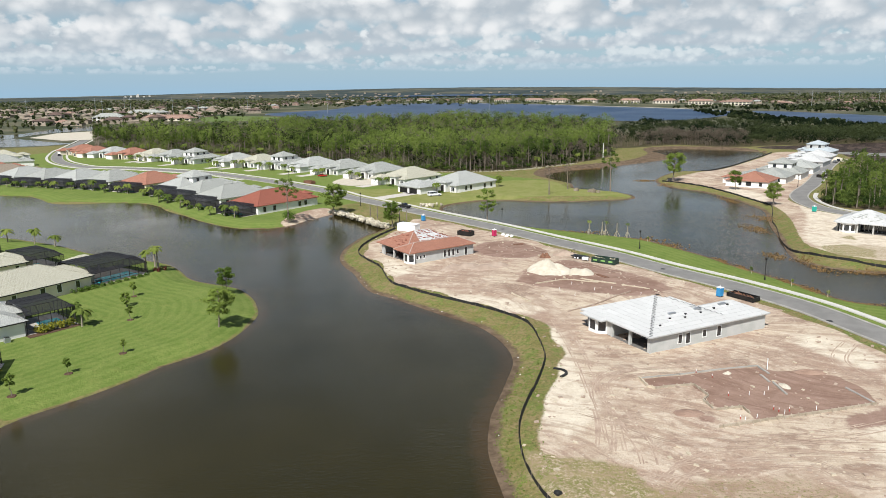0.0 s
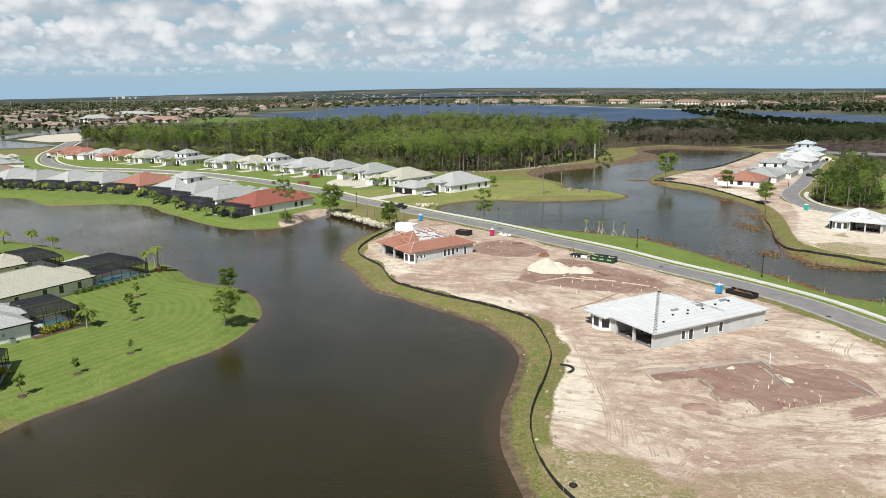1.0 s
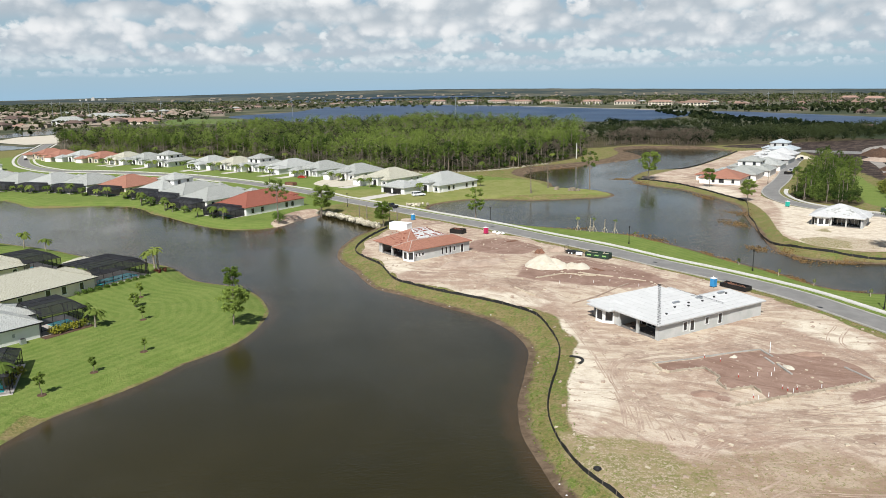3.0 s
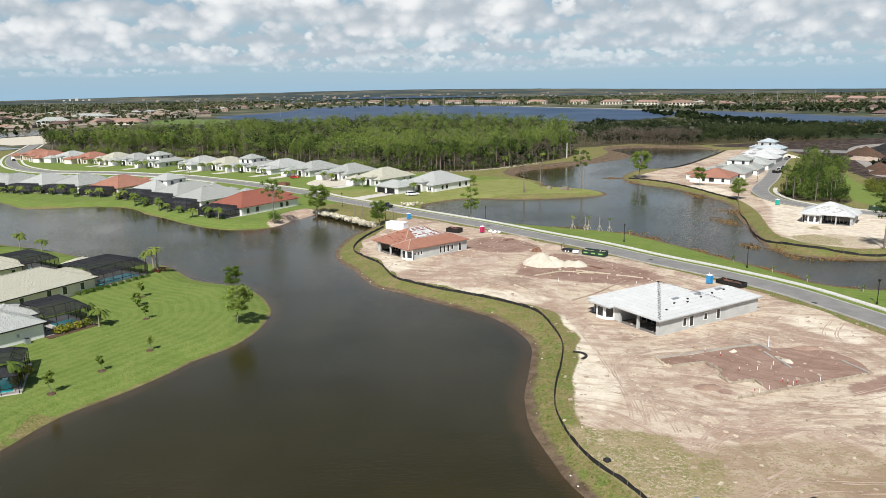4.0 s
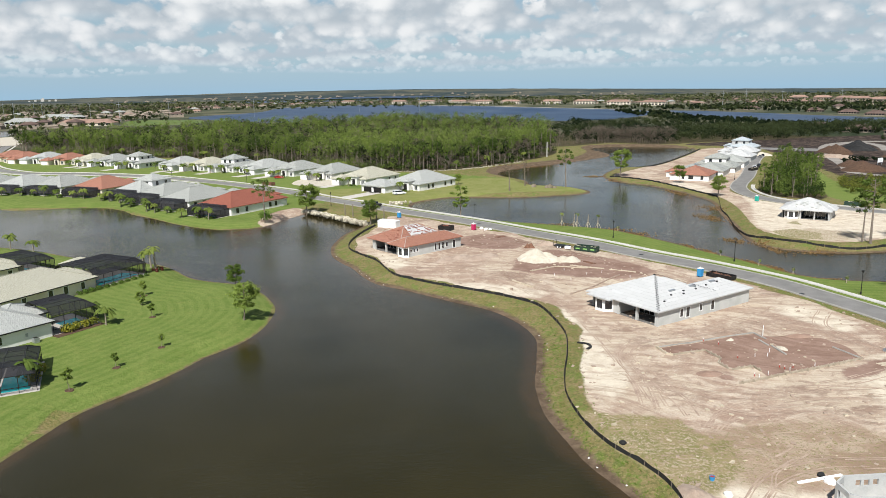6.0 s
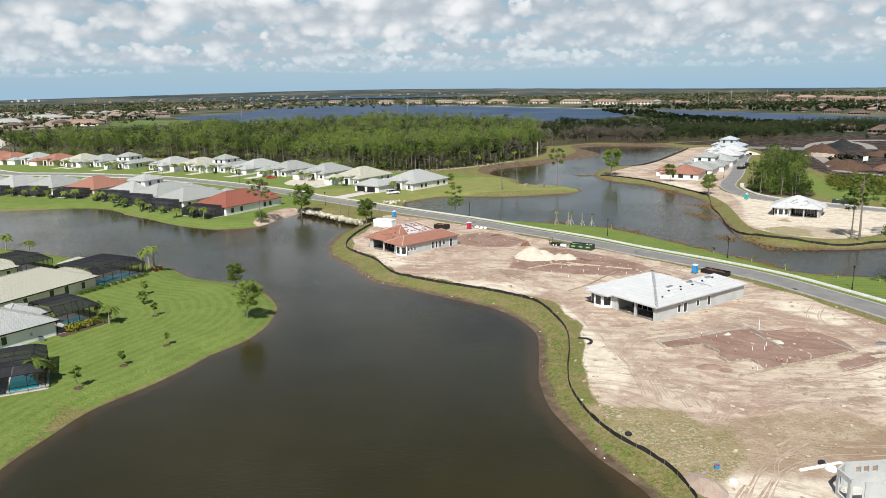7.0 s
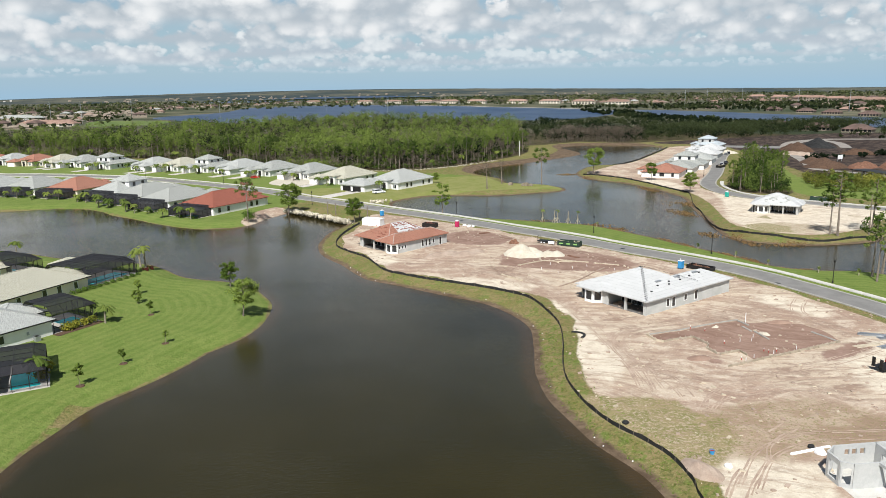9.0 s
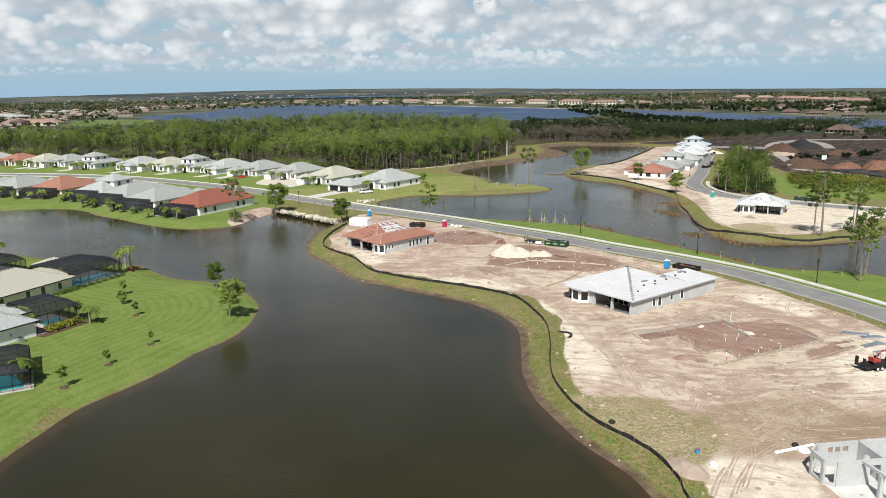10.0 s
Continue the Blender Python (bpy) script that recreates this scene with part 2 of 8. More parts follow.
    bump = n.math("ADD", n.math("MULTIPLY", n3, 0.5), n.math("MULTIPLY", n2, 1.2))
    surface(n, col, 0.95, 0.0, n.math("ADD", bump, n.math("MULTIPLY", n4, 0.8)), 0.22, 0.1)
    return m


def water_material():
    m, n = material("lake_water")
    at = n.add("ShaderNodeTexCoord").outputs["Object"]
    rip = n.noise(n.scaled(at, (1.05, 2.5, 1)), 1.0, 5.0, 0.70, 0.3)
    swell = n.noise(n.scaled(at, (0.09, 0.16, 1)), 1.0, 2.0)
    calm = n.ramp(n.noise(at, 0.018, 3.0), 0.4, 0.62)
    h = n.math("ADD", n.math("MULTIPLY", rip, n.math("ADD", n.math("MULTIPLY", calm, 0.6), 0.4)), n.math("MULTIPLY", swell, 0.4))
    # peat-brown water, with the sandy bottom showing through along the shore
    shoal = n.add("ShaderNodeAttribute")
    shoal.attribute_name = "shoal"
    col = n.mix(n.ramp(n.noise(at, 0.03, 4.0), 0.35, 0.65), (0.0225, 0.0186, 0.0044), (0.0292, 0.0236, 0.0062))
    edge = n.math("ADD", shoal.outputs["Fac"], n.math("MULTIPLY", n.math("SUBTRACT", n.noise(at, 0.22, 4.0), 0.5), 0.8))
    col = n.mix(n.math("MULTIPLY", n.ramp(edge, 0.30, 1.10), 0.7), col, (0.060, 0.036, 0.014))
    surface(n, col, 0.09, 0.0, h, 0.062, 0.25)
    return m


def far_water_material():
    m, n = material("sky_tinted_lake_water")
    at = n.add("ShaderNodeTexCoord").outputs["Object"]
    # the blue of sky mirrored by distant waves is put into the base colour
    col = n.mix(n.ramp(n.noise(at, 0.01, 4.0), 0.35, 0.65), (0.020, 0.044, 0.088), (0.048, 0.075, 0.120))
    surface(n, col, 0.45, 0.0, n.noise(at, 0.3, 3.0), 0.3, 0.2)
    return m


GROUND, WATER, FAR_WATER = ground_material(), water_material(), far_water_material()
ASPHALT = plain("asphalt", (0.160, 0.155, 0.145), (0.215, 0.207, 0.195), 0.25, 14.0, 0.9)
GUTTER = plain("grey_gutter_concrete", (0.27, 0.255, 0.225), (0.36, 0.345, 0.31), 0.5, 8.0, 0.85)
CONCRETE = plain("concrete", (0.44, 0.425, 0.385), (0.56, 0.54, 0.50), 0.5, 8.0, 0.85)
BLOCK = plain("grey_block_wall", (0.40, 0.41, 0.39), (0.50, 0.50, 0.48), 0.45, 6.0, 0.9)
SHELL = plain("pale_concrete_wall", (0.38, 0.385, 0.375), (0.47, 0.47, 0.455), 0.5, 6.0, 0.9)
STUCCO = plain("white_stucco", (0.70, 0.69, 0.65), (0.79, 0.78, 0.75), 0.35, 9.0, 0.85, vary=0.05)
CREAM = plain("cream_stucco", (0.60, 0.54, 0.43), (0.70, 0.64, 0.53), 0.35, 9.0, 0.85, vary=0.05)
TRIM = plain("white_trim", (0.72, 0.72, 0.70), (0.80, 0.80, 0.78), 0.8, 10.0, 0.6)
DARK = plain("bronze_metal", (0.018, 0.017, 0.016), (0.035, 0.033, 0.032), 1.0, 12.0, 0.5, 0.4)
BLACK = plain("black_fabric", (0.012, 0.012, 0.012), (0.028, 0.028, 0.027), 0.8, 12.0, 0.8)
WHITE_SHEET = roofing("white_roof_sheet", (0.45, 0.45, 0.44), (0.50, 0.50, 0.49), 0.9, 3.2, 0.7, 0.02, 0.22)
RED_TILE = roofing("red_clay_tile", (0.30, 0.105, 0.070), (0.24, 0.078, 0.052))
ORANGE_TILE = roofing("orange_clay_tile", (0.37, 0.18, 0.122), (0.295, 0.132, 0.09))
GREY_TILE = roofing("grey_concrete_tile", (0.300, 0.310, 0.285), (0.365, 0.37, 0.34))
CREAM_TILE = roofing("cream_concrete_tile", (0.40, 0.385, 0.30), (0.46, 0.44, 0.355))
PALE_TILE = roofing("pale_grey_tile", (0.355, 0.365, 0.34), (0.42, 0.425, 0.40))
BLUE_TILE = roofing("pale_blue_underlay", (0.36, 0.40, 0.42), (0.42, 0.455, 0.475), 0.9, 3.0, 0.7, 0.01, 0.2)
TAN_TILE = roofing("tan_tile", (0.25, 0.205, 0.155), (0.31, 0.255, 0.20))
LEAF_PINE = leafage("pine_needles", (0.026, 0.048, 0.012), (0.170, 0.225, 0.048))
LEAF_SUNNY = leafage("sunlit_pine_needles", (0.048, 0.086, 0.016), (0.190, 0.248, 0.054))
LEAF_OAK = leafage("oak_leaves", (0.088, 0.138, 0.024), (0.250, 0.320, 0.068))
LEAF_PALM = leafage("palm_fronds", (0.066, 0.104, 0.020), (0.205, 0.245, 0.056), 0.5)
LEAF_GREY = leafage("bare_cypress_twigs", (0.105, 0.085, 0.064), (0.205, 0.175, 0.135), 0.9)
LEAF_HEDGE = leafage("hedge_leaves", (0.045, 0.090, 0.015), (0.125, 0.190, 0.035))
LEAF_GOLD = leafage("yellow_croton_leaves", (0.14, 0.17, 0.025), (0.50, 0.42, 0.06))
LEAF_SCRUB = leafage("olive_scrub_leaves", (0.100, 0.115, 0.022), (0.300, 0.290, 0.060))
LEAF_RED = leafage("red_leaves", (0.10, 0.02, 0.02), (0.22, 0.06, 0.04))
LEAF_REED = leafage("dry_reeds", (0.22, 0.135, 0.06), (0.42, 0.30, 0.14), 0.9)
LEAF_FAR = leafage("far_foliage", (0.028, 0.042, 0.016), (0.115, 0.125, 0.055), 0.9)
# leaf colour taken near black to hold cloud shadow and forest shade
LEAF_DARK = leafage("shade_darkened_leaves", (0.010, 0.018, 0.008), (0.052, 0.066, 0.026), 0.8)
BARK = plain("bark", (0.14, 0.112, 0.088), (0.25, 0.21, 0.17), 1.2, 14.0, 0.95)
PALM_BARK = plain("palm_trunk", (0.20, 0.17, 0.13), (0.33, 0.29, 0.23), 1.5, 12.0, 0.95)
MULCH = plain("dark_mulch", (0.055, 0.032, 0.020), (0.11, 0.065, 0.042), 1.5, 12.0, 0.95)
ROCK = plain("pale_limestone", (0.31, 0.275, 0.20), (0.50, 0.455, 0.36), 0.9, 5.0, 0.95, vary=0.3)
BOULDER = plain("brown_boulder", (0.15, 0.12, 0.085), (0.27, 0.23, 0.17), 0.6, 4.0, 0.95)
SANDPILE = plain("fresh_sand", (0.42, 0.375, 0.295), (0.52, 0.475, 0.39), 0.5, 9.0, 0.95)
DIRTPILE = plain("brown_dirt", (0.29, 0.215, 0.165), (0.39, 0.31, 0.245), 0.5, 6.0, 0.95)
YARD_SAND = plain("dusty_yard_track", (0.20, 0.18, 0.16), (0.30, 0.275, 0.24), 0.12, 2.0, 0.95)
CLAYPILE = plain("red_brown_clay", (0.225, 0.145, 0.108), (0.30, 0.205, 0.155), 0.5, 6.0, 0.95)
LUMBER = plain("raw_lumber", (0.40, 0.34, 0.25), (0.53, 0.46, 0.35), 1.0, 9.0, 0.85)
OLD_LUMBER = plain("weathered_lumber", (0.27, 0.225, 0.165), (0.43, 0.375, 0.295), 1.0, 9.0, 0.9)
RUST = plain("rusty_steel", (0.10, 0.05, 0.03), (0.22, 0.11, 0.07), 1.2, 9.0, 0.85)
BLUE_PLASTIC = plain("blue_plastic", (0.03, 0.22, 0.46), (0.05, 0.28, 0.55), 0.8, 7.0, 0.5)
PINK_PLASTIC = plain("magenta_plastic", (0.42, 0.02, 0.09), (0.52, 0.035, 0.12), 0.8, 7.0, 0.5)
TEAL_PLASTIC = plain("teal_plastic", (0.02, 0.34, 0.27), (0.03, 0.42, 0.34), 0.8, 7.0, 0.5)
WHITE_PLASTIC = plain("white_plastic", (0.76, 0.765, 0.76), (0.80, 0.80, 0.80), 0.8, 7.0, 0.5)
GREEN_PAINT = plain("dark_green_steel", (0.012, 0.030, 0.020), (0.030, 0.055, 0.038), 0.8, 7.0, 0.6)
LIME_PAINT = plain("lime_marking", (0.18, 0.36, 0.10), (0.25, 0.45, 0.15), 0.8, 7.0, 0.6)
RED_PAINT = plain("red_machine_paint", (0.30, 0.035, 0.025), (0.40, 0.06, 0.045), 0.8, 7.0, 0.4)
CAR_BLACK = plain("black_car_paint", (0.010, 0.010, 0.012), (0.02, 0.02, 0.022), 0.8, 7.0, 0.25, spec=0.6)
CAR_WHITE = plain("white_car_paint", (0.72, 0.73, 0.74), (0.80, 0.80, 0.80), 0.8, 7.0, 0.25, spec=0.6)
CAR_RED = plain("red_car_paint", (0.34, 0.015, 0.012), (0.42, 0.02, 0.018), 0.8, 7.0, 0.25, spec=0.6)
CAR_GREY = plain("grey_car_paint", (0.16, 0.165, 0.17), (0.21, 0.215, 0.22), 0.8, 7.0, 0.3, 0.3, spec=0.6)
RUBBER = plain("tyre_rubber", (0.012, 0.012, 0.012), (0.03, 0.03, 0.03), 1.0, 12.0, 0.9)
STEEL = plain("galvanised_steel", (0.34, 0.36, 0.38), (0.46, 0.48, 0.50), 0.9, 9.0, 0.45, 0.7)
PAVER = plain("pale_pavers", (0.42, 0.39, 0.35), (0.54, 0.50, 0.46), 0.6, 5.0, 0.9)
LAWN_FAR = plain("far_lawn", (0.075, 0.125, 0.025), (0.13, 0.16, 0.045), 0.02, 0.3, 0.95)
MORTAR = plain("pale_ridge_mortar", (0.36, 0.29, 0.25), (0.46, 0.39, 0.35), 0.8, 6.0, 0.9)
TERRACOTTA = plain("weathered_terracotta", (0.205, 0.128, 0.098), (0.30, 0.20, 0.155), 0.15, 1.5, 0.9, vary=0.2)
# far walls and brown roofs: colours lowered to include the shadow of clouds
FAR_STUCCO = plain("far_stucco", (0.25, 0.205, 0.16), (0.34, 0.29, 0.23), 0.1, 2.0, 0.9)
DIM_ROOF = plain("shade_darkened_brown_tile", (0.085, 0.058, 0.048), (0.140, 0.095, 0.078), 0.2, 2.0, 0.9)
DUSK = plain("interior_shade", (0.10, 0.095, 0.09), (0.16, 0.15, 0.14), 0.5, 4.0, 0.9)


def glass_material():
    m, n = material("dark_window_glass")
    at = n.add("ShaderNodeTexCoord").outputs["Object"]
    col = n.mix(n.noise(at, 0.7, 2.0), (0.010, 0.013, 0.017), (0.03, 0.035, 0.042))
    surface(n, col, 0.06, 0.0, None, 0.0, 0.8)
    return m


def screen_material(name, density):
    m, n = material(name)
    at = n.add("ShaderNodeTexCoord").outputs["Object"]
    f = n.math("ADD", n.math("MULTIPLY", n.noise(at, 0.5, 3.0), 0.12), density - 0.06)
    mesh = n.add("ShaderNodeBsdfPrincipled", {"Base Color": (0.020, 0.020, 0.023, 1), "Roughness": 0.7, "Specular IOR Level": 0.2})
    clear = n.add("ShaderNodeBsdfTransparent")
    both = n.add("ShaderNodeMixShader", {0: f, 1: clear.outputs[0], 2: mesh.outputs[0]})
    n.add("ShaderNodeOutputMaterial", {0: both.outputs[0]})
    return m


def pool_material():
    m, n = material("pool_water")
    at = n.add("ShaderNodeTexCoord").outputs["Object"]
    col = n.mix(n.noise(at, 0.8, 3.0), (0.02, 0.50, 0.56), (0.04, 0.66, 0.70))
    surface(n, col, 0.06, 0.0, n.noise(at, 2.5, 2.0), 0.03, 0.5)
    return m


GLASS, SCREEN, POOL = glass_material(), screen_material("dark_insect_screen", 0.86), pool_material()
SCREEN_SIDE = screen_material("thin_insect_screen", 0.24)
SCREEN_FAR = screen_material("dense_insect_screen", 0.82)


# ---- building helpers ----
class Geo:
    """Faces gathered for one mesh, with a flat measure (metres) on each face."""

    def __init__(self):
        self.v, self.f, self.uv = [], [], []

    def face(self, pts, uv=None):
        i = len(self.v)
        self.v += [tuple(p) for p in pts]
        self.f.append(tuple(range(i, i + len(pts))))
        if uv is None:
            a = Vector(pts[1]) - Vector(pts[0])
            a = a.normalized() if a.length > 1e-6 else Vector((1, 0, 0))
            nrm = a.cross(Vector(pts[2]) - Vector(pts[1]))
            b = nrm.normalized().cross(a) if nrm.length > 1e-6 else Vector((0, 1, 0))
            uv = [((Vector(p) - Vector(pts[0])).dot(a), (Vector(p) - Vector(pts[0])).dot(b)) for p in pts]
        self.uv += uv
        return self

    def box(self, x0, y0, z0, x1, y1, z1, m=None):
        c = [Vector((x, y, z)) for z in (z0, z1) for y in (y0, y1) for x in (x0, x1)]
        if m is not None:
            c = [m @ p for p in c]
        for q in ((0, 2, 3, 1), (4, 5, 7, 6), (0, 1, 5, 4), (2, 6, 7, 3), (0, 4, 6, 2), (1, 3, 7, 5)):
            self.face([c[k] for k in q])
        return self

    def bar(self, a, b, w, h=None):
        """A square bar from a to b."""
        a, b = Vector(a), Vector(b)
        h = h or w
        d = (b - a)
        side = d.cross(Vector((0, 0, 1)))
        side = side.normalized() if side.length > 1e-5 else Vector((1, 0, 0))
        up_ = side.cross(d).normalized()
        ring = [(-w / 2, -h / 2), (w / 2, -h / 2), (w / 2, h / 2), (-w / 2, h / 2)]
        lo = [a + side * s + up_ * t for s, t in ring]
        hi = [b + side * s + up_ * t for s, t in ring]
        for k in range(4):
            j = (k + 1) % 4
            self.face([lo[k], lo[j], hi[j], hi[k]])
        self.face(lo[::-1]).face(hi)
        return self

    def tube(self, pts, radii, sides=6, cap=True):
        """A round limb along pts."""
        rings = []
        for k, p in enumerate(pts):
            p = Vector(p)
            d = Vector(pts[min(k + 1, len(pts) - 1)]) - Vector(pts[max(k - 1, 0)])
            s = d.cross(Vector((0.31, 0.95, 0.05)))
            s = s.normalized() if s.length > 1e-5 else Vector((1, 0, 0))
            t = d.cross(s).normalized()
            r = radii[k]
            rings.append([p + (s * math.cos(2 * math.pi * j / sides) + t * math.sin(2 * math.pi * j / sides)) * r for j in range(sides)])
        for a, b in zip(rings, rings[1:]):
            for j in range(sides):
                i = (j + 1) % sides
                self.face([a[j], a[i], b[i], b[j]])
        if cap:
            self.face(rings[-1])
        return self

    def leaves(self, centre, radius, count, size, rng, flat=1.0, droop=0.0):
        """Small tilted leaf sprays through a ball."""
        for _ in range(count):
            d = Vector((rng.gauss(0, 1), rng.gauss(0, 1), rng.gauss(0, 1)))
            d = d.normalized() * radius * rng.uniform(0.35, 1.0)
            c = Vector(centre) + Vector((d.x, d.y, d.z * flat - droop))
            nrm = (d.normalized() * 0.8 + Vector((rng.uniform(-1, 1), rng.uniform(-1, 1), rng.uniform(-0.2, 1)))).normalized()
            a = nrm.orthogonal().normalized()
            a.rotate(Matrix.Rotation(rng.uniform(0, 6.3), 3, nrm))
            b = nrm.cross(a)
            s, w = size * rng.uniform(0.6, 1.25), size * rng.uniform(0.35, 0.8)
            i = len(self.v)
            self.v += [tuple(c - a * s), tuple(c - b * w), tuple(c + a * s), tuple(c + b * w)]
            self.f.append((i, i + 1, i + 2, i + 3))
            self.uv += [(0, 0), (1, 0), (1, 1), (0, 1)]
        return self

    def mesh(self, name, mat, smooth=False):
        me = bpy.data.meshes.new(name)
        me.from_pydata(self.v, [], self.f)
        layer = me.uv_layers.new(name="UVMap")
        layer.data.foreach_set("uv", np.array(self.uv, dtype=np.float32).ravel())
        me.materials.append(mat)
        if smooth:
            me.polygons.foreach_set("use_smooth", [True] * len(me.polygons))
        me.update()
        return me


def part(name, geo, mat, parent=None, label="", smooth=False):
    ob = new(name, geo if isinstance(geo, bpy.types.Mesh) else geo.mesh(name, mat, smooth))
    ob.parent = parent
    return tagged(ob, label) if label else ob


def thing(name, label, category, m=None, group="", kind=""):
    ob = new(name)
    ob.empty_display_size = 0.3
    if m is not None:
        ob.matrix_basis = m
    return tagged(ob, label, category, group, kind)


def solo(name, geo, mat, label, category, m=None, group="", kind="", smooth=False):
    """A thing of one mesh."""
    ob = new(name, geo if isinstance(geo, bpy.types.Mesh) else geo.mesh(name, mat, smooth))
    if m is not None:
        ob.matrix_basis = m
    return tagged(ob, label, category, group, kind)


def curve(points, step=2.0, closed=False):
    """A smooth line through points, sampled about every step metres."""
    p = [np.array(q, float) for q in points]
    n = len(p)
    out = []
    for i in range(n if closed else n - 1):
        a, b, c, d = (p[(i - 1) % n], p[i], p[(i + 1) % n], p[(i + 2) % n]) if closed else (p[max(i - 1, 0)], p[i], p[i + 1], p[min(i + 2, n - 1)])
        k = max(1, int(np.linalg.norm(c - b) / step))
        for j in range(k):
            t = j / k
            out.append(0.5 * (2 * b + (c - a) * t + (2 * a - 5 * b + 4 * c - d) * t * t + (3 * b - a - 3 * c + d) * t ** 3))
    if not closed:
        out.append(p[-1])
    return np.array(out)


def normals(line):
    d = np.gradient(line, axis=0)
    d /= np.linalg.norm(d, axis=1)[:, None] + 1e-9
    return np.stack([d[:, 1], -d[:, 0]], 1)


def ribbon(line, lo, hi, z, thick=0.0, geo=None):
    """A strip beside a line, from lo to hi metres to its right, with a top at z and edges thick metres deep."""
    g = geo or Geo()
    nr = normals(line)
    a, b = line + nr * lo, line + nr * hi
    for i in range(len(line) - 1):
        q = [(*a[i], z), (*b[i], z), (*b[i + 1], z), (*a[i + 1], z)]
        g.face(q)
        if thick:
            for u, w in ((0, 3), (2, 1)):
                g.face([(q[u][0], q[u][1], z - thick), (q[w][0], q[w][1], z - thick), q[w], q[u]][::-1])
    return g


def sdf(poly, x, y):
    """Metres inside (+) or outside (-) a closed outline."""
    best = np.full(x.shape, 1e9)
    inside = np.zeros(x.shape, bool)
    for (x0, y0), (x1, y1) in zip(poly, np.roll(poly, -1, axis=0)):
        dx, dy = x1 - x0, y1 - y0
        t = np.clip(((x - x0) * dx + (y - y0) * dy) / (dx * dx + dy * dy + 1e-12), 0, 1)
        best = np.minimum(best, (x - x0 - t * dx) ** 2 + (y - y0 - t * dy) ** 2)
        cross = (y0 > y) != (y1 > y)
        inside ^= cross & (x < dx * (y - y0) / (dy if abs(dy) > 1e-12 else 1e-12) + x0)
    return np.where(inside, 1, -1) * np.sqrt(best)


def smooth01(a, lo, hi):
    t = np.clip((a - lo) / (hi - lo), 0, 1)
    return t * t * (3 - 2 * t)


def inside(poly, x, y):
    return float(sdf(np.array(poly, float), np.array([x], float), np.array([y], float))[0])


# ---- the plan: shores, roads and lots ----
WATER_Z = -1.3
EAST_SHORE = [(12, 20), (11.5, 45), (10.7, 55), (10, 61.6), (8.1, 67.6), (6.8, 74.4), (6, 82), (7, 92), (9.5, 100.6), (11.8, 109.4), (12.4, 115.7),
              (11.5, 122.8), (7.5, 131.9), (1.6, 138.1), (-4.2, 144.9), (-10.5, 151.9), (-16, 157.6), (-19.6, 170.5), (-24, 181), (-26.3, 190),
              (-26.8, 199), (-25, 210.6), (-21.9, 221.5), (-16.5, 233), (-19.8, 240.7), (-26.6, 251), (-35, 262)]
NORTH_SHORE = [(-39, 261), (-43, 253.3), (-47.3, 244.7), (-50.5, 237.5), (-56.7, 235), (-62, 234.5), (-71, 239), (-81.6, 249.3), (-91.7, 261.5),
               (-101.7, 272.3), (-110, 285), (-120, 294), (-134, 297), (-145, 295), (-156, 295), (-163, 301), (-176, 315), (-195, 322), (-300, 330)]
POINT_SHORE = [(-300, 270), (-170, 236), (-138, 225), (-126, 219), (-110, 209.4), (-97.7, 199.6), (-75, 188.5), (-70, 184.7), (-65.6, 179), (-61, 171),
               (-55, 165.7), (-48, 162.5), (-41.5, 154.3), (-37.7, 144.5), (-36.5, 137.5), (-37.3, 129.2), (-40.2, 119.7), (-44.5, 114.7),
               (-48.9, 107.5), (-54, 99.3), (-59, 93.7), (-62, 85), (-64, 79), (-66, 60), (-64, 20), (-60, -60)]
LAKE = curve(EAST_SHORE + NORTH_SHORE + POINT_SHORE + [(10, -60)], 2.0, True)
POND = curve([(170, 40), (138, 90), (118, 115), (111, 124), (106.7, 130.5), (102, 137.2), (96.3, 139.8), (89.1, 141.5), (84.8, 146.8), (82.4, 156.8), (79.3, 165.3), (76.2, 173), (72, 186.5),
              (67.5, 197.3), (62.6, 207.7), (55.8, 213.9), (48.3, 218.8), (40.4, 223.9), (33.9, 228), (23.9, 237.7), (16.7, 243.5), (5.5, 260.5), (2, 272),
              (8, 283), (20, 290), (29, 288.8), (42, 285), (53, 284), (65, 286), (76.7, 288), (82, 294), (80, 306), (69, 315), (62, 321), (63.7, 341),
              (58, 357), (56, 372), (65, 389), (81, 401.4), (100, 414), (121, 431), (148, 457), (153, 493), (152, 512), (172, 528), (198, 520), (219, 503),
              (221, 484), (187, 437), (159, 399), (140, 381), (126, 381), (106, 348), (106, 323), (113.6, 308), (118, 288), (119, 269), (118, 256),
              (108, 229), (101, 207), (95, 190), (93.5, 180), (97, 172.5), (102, 168.6), (108, 166), (117.4, 165), (129, 166), (144, 172), (155, 182), (200, 190), (260, 150), (240, 60)], 2.0, True)
FENCE_LINE = curve([(13.5, 40), (13.7, 52.5), (14.5, 56.7), (14.4, 62), (13, 66.7), (11.2, 71.4), (10, 79), (10.3, 87), (12.1, 94.2), (14.8, 102), (17.3, 111.4),
                    (17.6, 119.5), (16.8, 128.8), (13.7, 134.2), (8.5, 140), (1.7, 146.3), (-6.9, 155.2), (-11, 160.7), (-14.3, 174.3), (-18.2, 182.4),
                    (-21.3, 190.5), (-21.4, 199), (-18.4, 211.5), (-13.3, 225)], 1.2)
POND_FENCE = curve([(223, 481), (197, 443.7), (168, 406), (147, 385), (138.6, 377.6)], 3.0)
